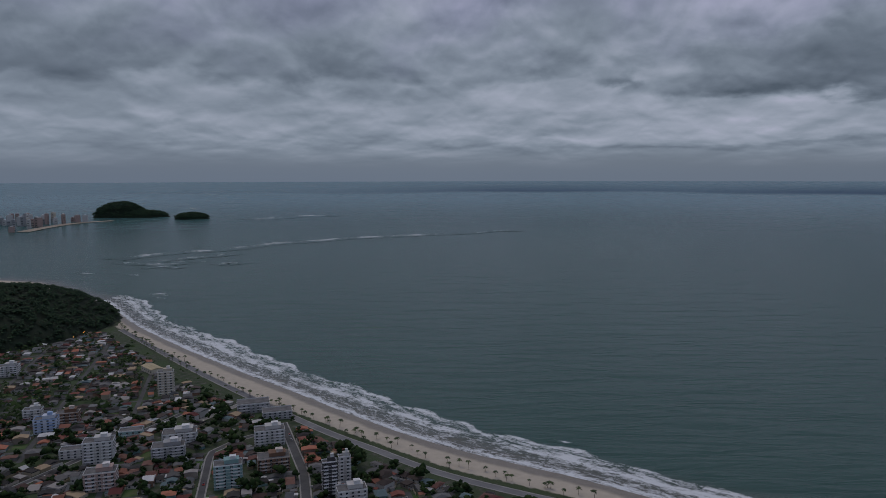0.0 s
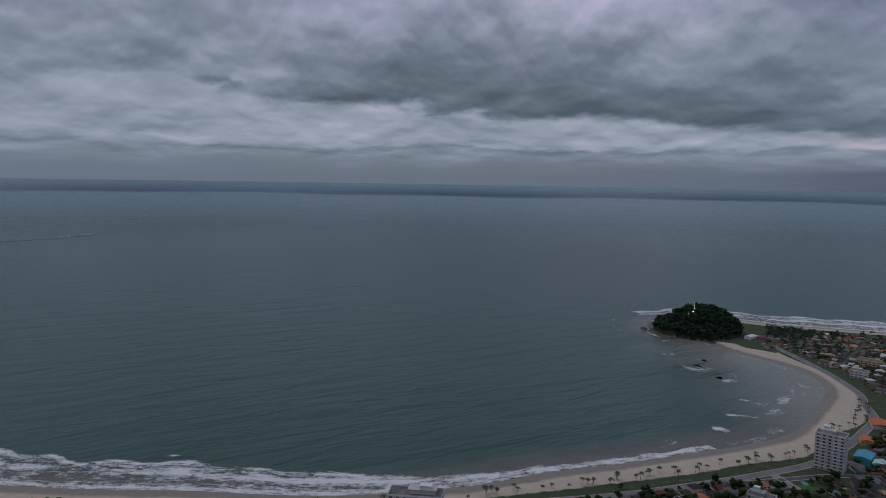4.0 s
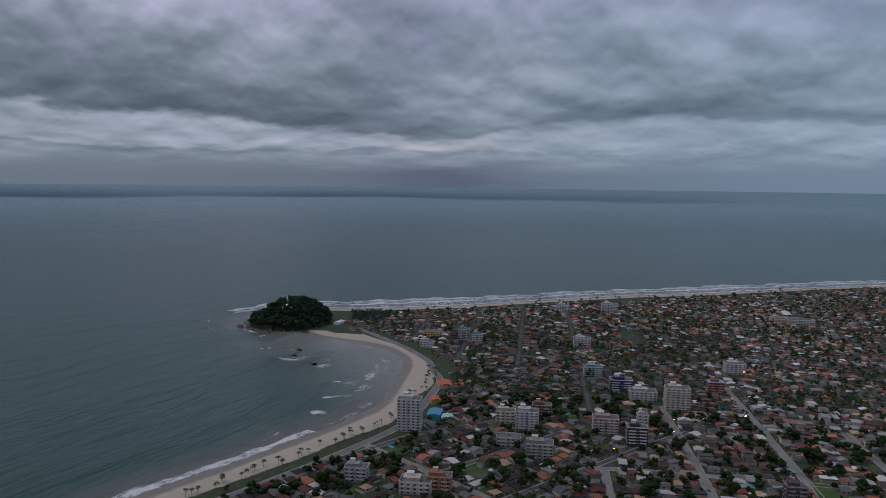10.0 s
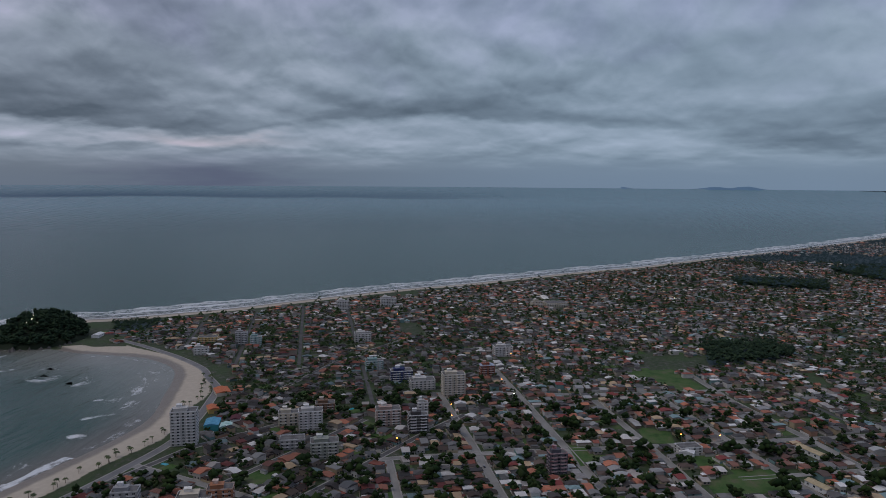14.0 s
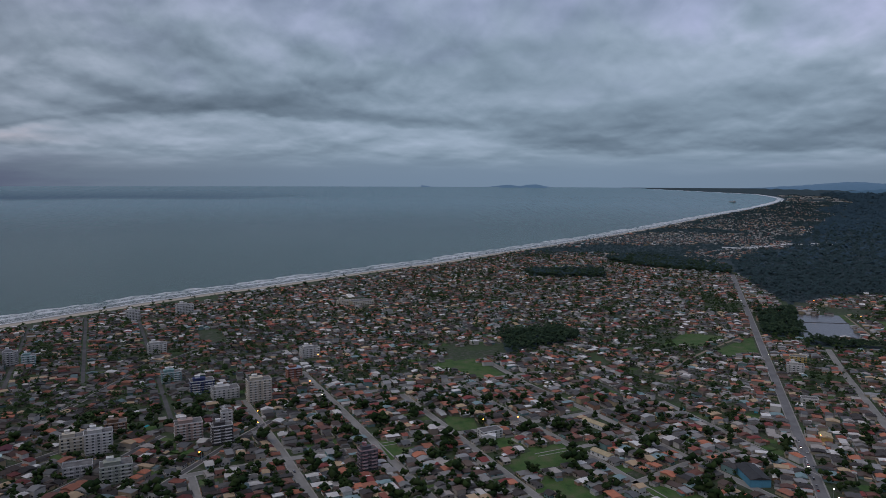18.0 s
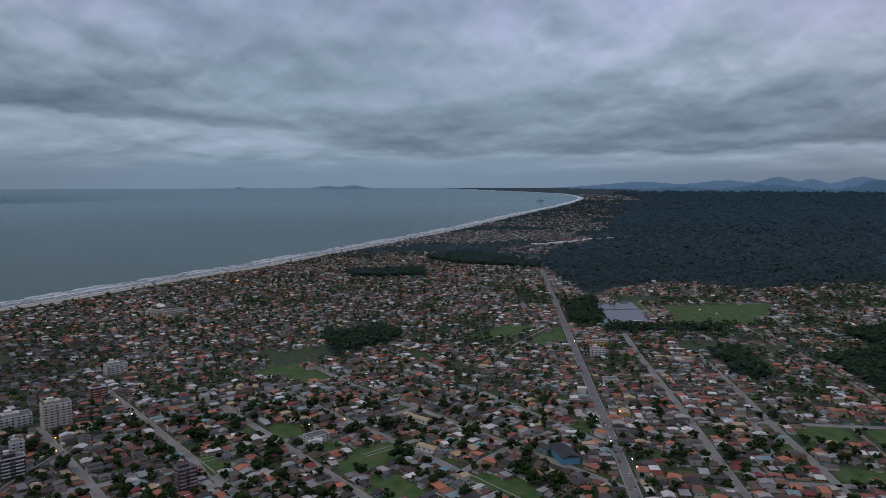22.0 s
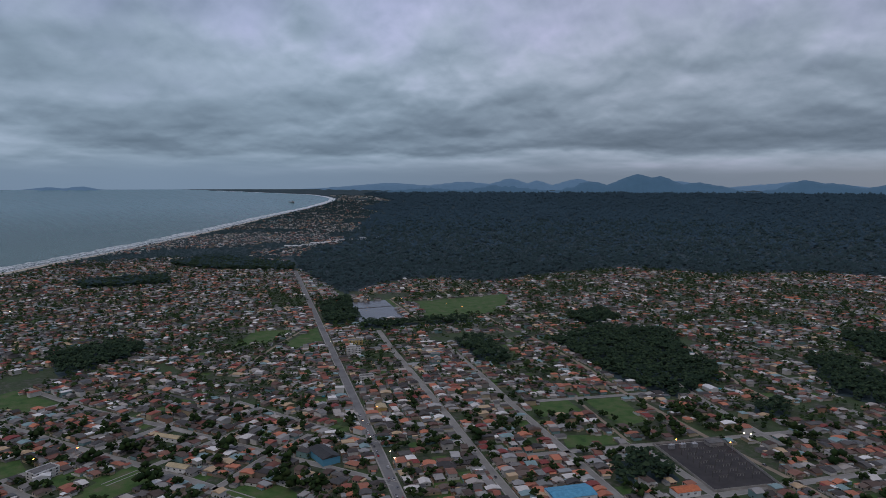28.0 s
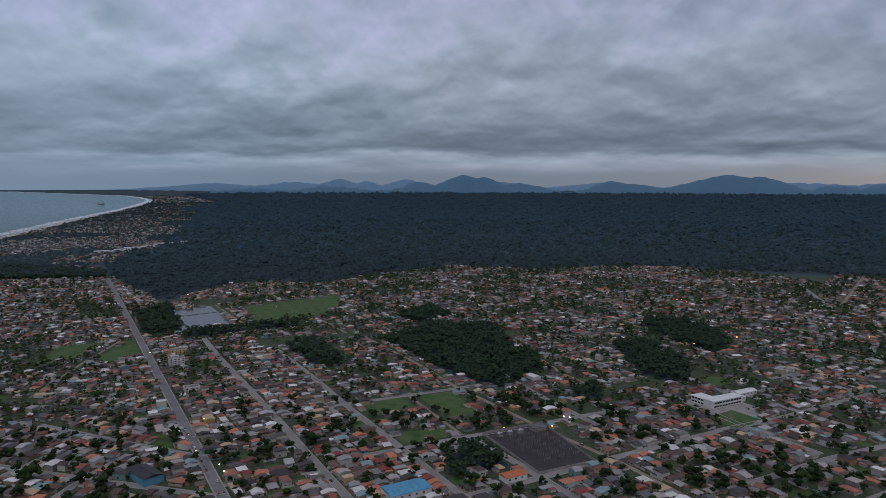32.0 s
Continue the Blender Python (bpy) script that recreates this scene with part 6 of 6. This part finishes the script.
def make_car():
    ob = thing("car", "small parked car on the street", "car", "cars on the streets")
    s = Soup().box(0, 0, 0.35, 4.2, 1.75, 0.55)
    part("body", s, car_m, ob)
    v = CUBE_V * (2.4, 1.6, 0.6) + (-0.2, 0, 0.9)
    v[4:, 0] = v[4:, 0] * 0.72
    v[4:, 1] *= 0.85
    part("cabin", Soup().add(v, CUBE_F), glass, ob)
    part("roof", Soup().box(-0.15, 0, 1.48, 1.7, 1.36, 0.08), car_m, ob)
    for wx in (-1.3, 1.3):
        for wy in (-0.8, 0.8):
            n = 10
            t = np.linspace(0, 2 * math.pi, n, endpoint=False)
            v = np.concatenate([np.c_[np.cos(t) * 0.33 + wx, np.full(n, wy + k), np.sin(t) * 0.33 + 0.33] for k in (-0.1, 0.1)])
            i = np.arange(n)
            s = Soup().add(v, np.stack([i, (i + 1) % n, n + (i + 1) % n, n + i], -1))
            s.add(np.r_[v, [(wx, wy - 0.1, 0.33), (wx, wy + 0.1, 0.33)]], np.concatenate([np.stack([(i + 1) % n, i, np.full(n, 2 * n)], -1), np.stack([n + i, n + (i + 1) % n, np.full(n, 2 * n + 1)], -1)]))
            wh = part("wheel", s, tyre_m, ob)
            part("rim", Soup().box(wx, wy + (0.11 if wy > 0 else -0.11), 0.18, 0.3, 0.03, 0.3), metal, wh)
    return ob


def street_furniture():
    rng = np.random.default_rng(90)
    warm, cool = make_lamp(lamp_m, "street lamp with a glowing orange head"), make_lamp(lamp_w, "street lamp with a glowing white head")
    car = make_car()
    hl = make_car()
    tagged(hl, "small car driving with its headlights on")
    for sy in (-0.6, 0.6):
        part("headlight", Soup().box(2.12, sy, 0.6, 0.1, 0.4, 0.22), lamp_w, hl, "lit headlight")
    first = {warm: True, cool: True, car: True, hl: True}

    def place(ob, m):
        if first[ob]:
            ob.matrix_basis, first[ob] = m, False
        else:
            copy_thing(ob, m)
    spots = [(x, y, 0) for x, y in LAMPS]
    for x, y, _ in spots:
        place(warm, Matrix.Translation((x, y, 0)) @ Matrix.Rotation(rng.uniform(0, 6.28), 4, "Z"))
    for x, y in LAMPS_WHITE:
        place(cool, Matrix.Translation((x, y, 0)) @ Matrix.Rotation(rng.uniform(0, 6.28), 4, "Z"))
    near = [(l, w) for l, w in ROADS if np.hypot(*l.T).min() < 620]
    for n in range(56):
        l, w = ROADS[0] if n < 24 else near[rng.integers(len(near))]
        d = np.hypot(*l.T)
        ok = np.flatnonzero((d < 760) & (d > 330))
        ok = ok[ok < len(l) - 1]
        if not len(ok):
            continue
        i = ok[rng.integers(len(ok))]
        t = (l[i + 1] - l[i]) / np.hypot(*(l[i + 1] - l[i]))
        sd = rng.choice((-1, 1))
        p = l[i] + t * rng.uniform(0, 10) + np.array((-t[1], t[0])) * sd * (w / 2 - 2.2)
        place(hl if (n < 12 and n % 2) else car, Matrix.Translation((*p, 0.06)) @ Matrix.Rotation(math.atan2(t[1], t[0]) + (math.pi if sd > 0 else 0), 4, "Z"))


street_furniture()


# ---------- far settlements, city across the bay, islands ----------
def far_town():
    rng = np.random.default_rng(55)
    n = 150000
    az, dep = np.radians(rng.uniform(82, 182, n)), np.radians(np.exp(rng.uniform(np.log(1.0), np.log(6.0), n)))
    d = EYE / np.tan(dep)
    p = np.c_[np.sin(az) * d, np.cos(az) * d]
    sh, _ = shore_of(p)
    dens = np.array([noise.noise((a / 420, b / 420, 1)) for a, b in p])
    ok = (sh > 60) & (d > 2300) & ~in_wood(p) & ((dens + 0.22 > rng.random(n) * 0.6) & (sh < 950 + 300 * dens))
    wild = p[(sh > 60) & (d > 2150) & (d < 9000) & ~in_wood(p) & (sh < 1700)][:9000]
    p, d = p[ok], d[ok]
    keep = rng.random(len(p)) < np.clip(3000 / d, 0.25, 1.0)
    p, d = p[keep], d[keep]
    k = np.clip(d / 2600, 1, 5)
    m = len(p)
    v, f = many(CUBE_V, [CUBE_F], p[:, 0], p[:, 1], np.zeros(m), rng.uniform(8, 15, m) * k, rng.uniform(8, 14, m) * k, rng.uniform(3.5, 7, m) * np.sqrt(k), rng.uniform(0, 3, m))
    v2, f2 = many(HIP_V, [ROOF_Q, ROOF_T], p[:, 0], p[:, 1], np.full(m, 5.0) * np.sqrt(k), rng.uniform(9, 15, m) * k, rng.uniform(9, 14, m) * k, np.full(m, 2.0), rng.uniform(0, 3, m))
    S = Soup()
    S.add(bend(v), f[0])
    n0 = S.n
    S.v.append(bend(v2))
    for q in f2:
        S.f[q.shape[1]].append(q + n0)
        S.i[q.shape[1]].append(np.full(len(q), 1))
    S.n += len(v2)
    tagged(new("far_houses", S.mesh("far_houses", [wall_m, roof_m])), "distant low houses of the coastal strip", "houses", kind="stuff")
    t = np.repeat(np.arange(m), 2)
    b = np.c_[p[t] + rng.normal(0, 18, (len(t), 2)) * k[t, None], np.zeros(len(t))]
    b = np.concatenate([b, np.c_[wild, np.zeros(len(wild))]])
    b = b[shore_of(b[:, :2])[0] > 45]
    rr = np.clip(np.hypot(*b[:, :2].T) / 2600, 1, 5) * rng.uniform(4, 7, len(b))
    v, f = crowns(rng, b, rr, 2.5 * np.ones(len(b)), 2, True)
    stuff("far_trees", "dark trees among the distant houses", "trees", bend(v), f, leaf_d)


far_town()


def far_city():
    """The city with its beach and two wooded islands across the bay mouth."""
    rng = np.random.default_rng(66)
    sand = mat("far_sand", [(0.36, 0.29, 0.22), (0.42, 0.35, 0.27)], 0.01, 0.95)
    land = patch("far_shore", FAR_SHORE, 0, MATS["hill_floor"], "wooded shore across the bay", "shore")
    S = Soup()
    strip(smooth_line(FAR_BEACH), 55, 0.6, S)
    tagged(new("far_beach", S.mesh("far_beach", sand)), "pale sand beach across the bay", "beach", kind="structure")
    line = smooth_line(FAR_BEACH, 12)
    for i in range(46):
        t = rng.random() ** 0.8
        q = line[int(t * (len(line) - 1))] + (-rng.uniform(40, 420), rng.uniform(-60, 60))
        h = rng.uniform(18, 52) * (1.15 - 0.3 * t)
        w, d = rng.uniform(14, 26), rng.uniform(12, 20)
        x, y, z = bend((*q, 0.0))
        ob = thing("city_tower", "distant pale apartment tower across the bay", "apartment tower", "towers of the far city", x, y, z, rng.uniform(0, 3))
        s = q[0] and np.hypot(x, y) / np.hypot(*q)
        st = STY[("white", "cream", "grey", "pink", "white")[rng.integers(5)]]
        part("wall", Soup().box(0, 0, -2, w * s, d * s, h * s + 2), st[0], ob)
        part("roof_room", Soup().box(0, 0, h * s, w * s * 0.5, d * s * 0.5, 4 * s), st[1], ob)
        for j in range(int(h / 8)):
            part("window_row", Soup().box(0, 0, (j + 0.5) * 8 * s, w * s + 0.3, d * s * 0.7, 2.2 * s), glass, ob)
    for name, c, ax, mj, mn, top, label in ISLES:
        n = 40
        g = np.linspace(-1.05, 1.05, n)
        u, v = np.meshgrid(g, g, indexing="ij")
        axn = np.array(ax) / np.hypot(*ax)
        p = np.array(c) + u.reshape(-1, 1) * mj * axn + v.reshape(-1, 1) * mn * np.array((-axn[1], axn[0]))
        h = hill_height(p, c, ax, mj, mn, top, 0.7)
        h = h * (0.8 + 0.35 * np.array([noise.noise((a / 160, b / 160, 2)) for a, b in p]))
        i, j = np.meshgrid(np.arange(n - 1), np.arange(n - 1), indexing="ij")
        f = np.stack([i * n + j, (i + 1) * n + j, (i + 1) * n + j + 1, i * n + j + 1], -1).reshape(-1, 4)
        f = f[(h[f] > 0).any(1)]
        tagged(new(name, mesh(name, bend(np.c_[p, np.where(h > 0, h, -3) - 1])[:, :], f, MATS["hill_floor"], smooth=True)), label, "island", kind="structure")
        q = np.array(c) + rng.uniform(-1, 1, (900, 1)) * mj * axn + rng.uniform(-1, 1, (900, 1)) * mn * np.array((-axn[1], axn[0]))
        h = hill_height(q, c, ax, mj, mn, top, 0.7) * 0.97
        q, h = q[h > 6], h[h > 6]
        v, f = crowns(rng, np.c_[q, h - 3], rng.uniform(7, 13, len(q)), np.full(len(q), 4.0), 3, True)
        stuff(name + "_trees", "dark trees covering the island", "forest", bend(v), f, leaf_f)


far_city()


# ---------- named small things ----------
def monument():
    ob = thing("monument", "white hilltop monument lit by floodlights, on the headland", "monument", "", 921, 736, 33)
    part("plinth", Soup().box(0, 0, 0, 5, 5, 3), kerb_m, ob)
    part("column", Soup().box(0, 0, 3, 2.2, 2.2, 4).box(0, 0, 7, 1.5, 1.3, 4.5), white_m, ob)
    for sx in (-1, 1):
        part("floodlight", Soup().box(sx * 2.6, -2.6, 3, 0.9, 0.5, 0.7), lamp_w, ob, "glowing floodlight")
    m = thing("radio_mast", "thin steel radio mast on the headland", "mast", "", 917, 742, 30)
    part("mast", Soup().box(0, 0, 0, 0.4, 0.4, 16), metal, m)
    part("antenna", Soup().box(0, 0, 12, 1.6, 1.6, 1.2).box(0, 0, 14, 1.2, 1.2, 1.0), white_m, m)
    for x, y, z in ((902, 722, 31), (896, 726, 27), (906, 716, 25)):
        l = thing("path_light", "warm white lamp on the headland path", "lamp", "lamps on the headland", x, y, z - 6)
        part("pole", Soup().box(0, 0, 0, 0.2, 0.2, 9), metal, l)
        part("lamp_head", Soup().box(0, 0, 9, 1.0, 1.0, 0.6), lamp_w, l)


monument()


def rocks():
    rng = np.random.default_rng(12)
    for i in range(26):
        t = rng.uniform(2.4, 4.6)
        r = 72 + rng.uniform(-8, 6)
        x, y = 924 + math.cos(t) * r, 739 + math.sin(t) * r
        v = OCTA_V * rng.uniform(1.5, 5, 3) * (1 + rng.uniform(-0.3, 0.3, (6, 1)))
        ob = thing("boulder", "dark weathered boulder at the foot of the headland", "boulder", "boulders of the headland", x, y, -1.2, rng.uniform(0, 6))
        part("stone", Soup().add(v, OCTA_F), rock, ob)
    for i in range(18):
        x, y = -600 + rng.normal(0, 22), 1165 + rng.normal(0, 22)
        v = OCTA_V * rng.uniform(1.5, 4.5, 3) * (1 + rng.uniform(-0.3, 0.3, (6, 1)))
        ob = thing("boulder", "dark weathered boulder below the wooded hill", "boulder", "boulders below the hill", x, y, -1.0, rng.uniform(0, 6))
        part("stone", Soup().add(v, OCTA_F), rock, ob)


rocks()


def school():
    ob = thing("school", "long white two-storey school building with ribbon windows", "school", "", 164, -778, 0, -2.05)
    part("main_wing", Soup().box(0, 0, -0.3, 44, 13, 7.8), white_m, ob)
    part("side_wing", Soup().box(-14, 15, -0.3, 16, 18, 7.2), white_m, ob)
    part("entrance_block", Soup().box(26, 4, -0.3, 10, 16, 5.2), white_m, ob)
    part("roof", Soup().box(0, 0, 7.5, 45, 14, 0.5).box(-14, 15.6, 6.9, 17, 18.2, 0.45).box(26, 4, 4.9, 11, 17, 0.4), white_m, ob)
    for z in (1.2, 4.8):
        for i in range(10):
            o = part("window", Soup().box(0, 0, 0, 3.4, 0.16, 1.7), glass, ob)
            o.location = (i * 4.2 - 19, -6.55, z)
        for i in range(4):
            o = part("window", Soup().box(0, 0, 0, 0.16, 3.0, 1.7), glass, ob)
            o.location = (-22.05, 8.5 + i * 4.2, z)


school()
hall(501, -317, 30, 16, 6.0, -8, mat("dark_sheet_roof", [(0.03, 0.03, 0.032), (0.05, 0.05, 0.05)], 0.2, 0.7), STY["blue"][0], "dark-roofed warehouse with blue painted walls beside the avenue", 2.2)
blue_roof = mat("blue_sheet_roof", [(0.06, 0.26, 0.42), (0.10, 0.34, 0.50)], 0.3, 0.6, spread=0.5)
tan_roof = mat("tan_sheet_roof", [(0.42, 0.34, 0.20), (0.50, 0.41, 0.26)], 0.2, 0.8, spread=0.4)
orange_roof = mat("orange_tile_roof", [(0.46, 0.13, 0.06), (0.55, 0.18, 0.08)], 0.4, 0.85, spread=0.4)
hall(313, -413, 34, 20, 5, -117, blue_roof, white_m, 'long hall with a worn bright blue sheet roof')
hall(634, -235, 26, 8, 4, -152, tan_roof, white_m, 'long low shed with a tan roof')
hall(560, -215, 20, 8, 4, -152, tan_roof, white_m, 'long low shed with a tan roof')
hall(-352, 832, 30, 14, 6, -45, tan_roof, STY["cream"][0], 'beachside hall with a flat yellow-lit roof')
hall(717, 347, 22, 15, 4, 35, orange_roof, STY["cream"][0], 'restaurant with a wide orange tiled roof by the avenue')
hall(658, 329, 15, 10, 4.5, 35, orange_roof, STY["yellow"][0], 'house with a bright orange roof')
hall(613, 307, 20, 13, 6, 18, blue_roof, STY["cyan"][0], 'bright turquoise beach house with a blue roof')
hall(610, 292, 12, 10, 5, 18, STY["cyan"][1], STY["cyan"][1], 'mint green house beside the turquoise one')
hall(631, 292, 12, 9, 5, 18, STY["maroon"][0], white_m, 'white house with a crimson roof')
hall(258, -482, 20, 11, 4.5, -117, orange_roof, white_m, 'house with a bright orange tiled roof')
hall(377, -753, 16, 10, 4, -27, white_m, white_m, 'small white hall beside the woods')
hall(572, -432, 14, 10, 4.5, -27, tan_roof, STY["yellow"][0], 'filling station canopy with yellow trim')
hall(616, -128, 18, 12, 5, -18, white_m, white_m, 'white-roofed hall in the town')
hall(845, -590, 18, 12, 5, -27, tan_roof, STY["yellow"][0], 'yellow hall beside the avenue')
hall(952, 655, 20, 10, 4, 10, white_m, white_m, 'white pavilion beside the headland')
hall(153, -829, 30, 11, 4, -117, white_m, white_m, 'low white annex of the school')
hall(1407, -6, 42, 12, 5, 10, STY["cream"][1], STY["cream"][0], 'long pale barrack-like hall')
hall(570, -1470, 30, 10, 4, 0, orange_roof, white_m, 'long low hall with an orange roof')



patch("school_court", [(205, -765), (176, -812), (128, -788), (110, -752), (150, -738)], 0.06, kerb_m, "pale paved court round the school", "court")
# the pale estate at the edge of the far forest
rng_far = np.random.default_rng(4)
for n in range(8):
    f = n / 7
    hall(2270 + 170 * f + rng_far.uniform(-25, 25), -1330 - 470 * f + rng_far.uniform(-20, 20), rng_far.uniform(30, 60), 16, 6, rng_far.uniform(50, 75), white_m, white_m, "long pale low building at the edge of the forest")


def yard_things():
    """The substation yard: wall, gantries and transformers."""
    p = np.array(YARD, float)
    ob = thing("yard_wall", "low concrete wall round the dark yard", "wall", "")
    for a, b in zip(p, np.roll(p, -1, 0)):
        c, d = (a + b) / 2, b - a
        part("wall_panel", Soup().box(c[0], c[1], 0, np.hypot(*d), 0.3, 2.2, math.atan2(d[1], d[0])), kerb_m, ob)
    rng = np.random.default_rng(3)
    c = p.mean(0)
    u, v = (p[1] - p[0]) / np.hypot(*(p[1] - p[0])), (p[3] - p[0]) / np.hypot(*(p[3] - p[0]))
    along_u, along_v = np.hypot(*(p[1] - p[0])), np.hypot(*(p[3] - p[0]))
    turn = math.atan2(u[1], u[0])
    q = p[0] + u * (along_u - 13) + v * 12
    hut = thing("control_building", "small flat-roofed grey control building in the yard", "building", "", q[0], q[1], 0.08, turn)
    part("wall", Soup().box(0, 0, 0, 14, 9, 3.4), kerb_m, hut)
    part("roof", Soup().box(0, 0, 3.4, 15, 10, 0.35), flat_roof, hut)
    part("door", Soup().box(-3, 4.52, 0, 1.1, 0.1, 2.1), metal, hut)
    for i in range(3):
        q = p[0] + u * (12 + i * 11) + v * (12 + rng.uniform(0, 2))
        g = thing("transformer", "grey substation transformer on a pad", "transformer", "transformers in the yard", q[0], q[1], 0.1, turn)
        part("tank", Soup().box(0, 0, 0, 5, 3.4, 3.6), metal, g)
        part("radiator", Soup().box(0, 2.1, 0.4, 4, 0.8, 2.6), kerb_m, g)
        for k in (-1, 0, 1):
            part("bushing", Soup().box(k * 1.4, 0, 3.6, 0.3, 0.3, 1.6), white_m, g)
    for i in range(3):
        for j in range(7):
            q = p[0] + u * (along_u * (0.26 + 0.22 * i)) + v * (27 + j * (along_v - 42) / 6)
            g = thing("gantry", "thin weathered steel gantry in the substation yard", "gantry", "gantries in the yard", q[0], q[1], 0.08, turn)
            for k in (-4, 4):
                part("post", Soup().box(k, 0, 0, 0.35, 0.35, 5.5), rock, g)
            part("beam", Soup().box(0, 0, 5.3, 8.6, 0.4, 0.4), rock, g)
            part("insulator", Soup().box(0, 0, 3.6, 0.4, 0.4, 1.7).box(-2.6, 0, 3.6, 0.4, 0.4, 1.7).box(2.6, 0, 3.6, 0.4, 0.4, 1.7), kerb_m, g)


yard_things()


def ship():
    x, y, z = bend((7723, -4471, -1.5))
    s = 0.62
    ob = thing("ship", "small dark ship far out on the bay", "ship", "", x, y, z, 0.5)
    v = CUBE_V * (70 * s, 14 * s, 7 * s)
    v[:4, 0] *= 0.8
    part("hull", Soup().add(v, CUBE_F), tyre_m, ob)
    part("deckhouse", Soup().box(-16 * s, 0, 7 * s, 14 * s, 10 * s, 9 * s), MATS["grey_metal"], ob)
    part("mast", Soup().box(8 * s, 0, 7 * s, 1.5 * s, 1.5 * s, 14 * s), metal, ob)


ship()
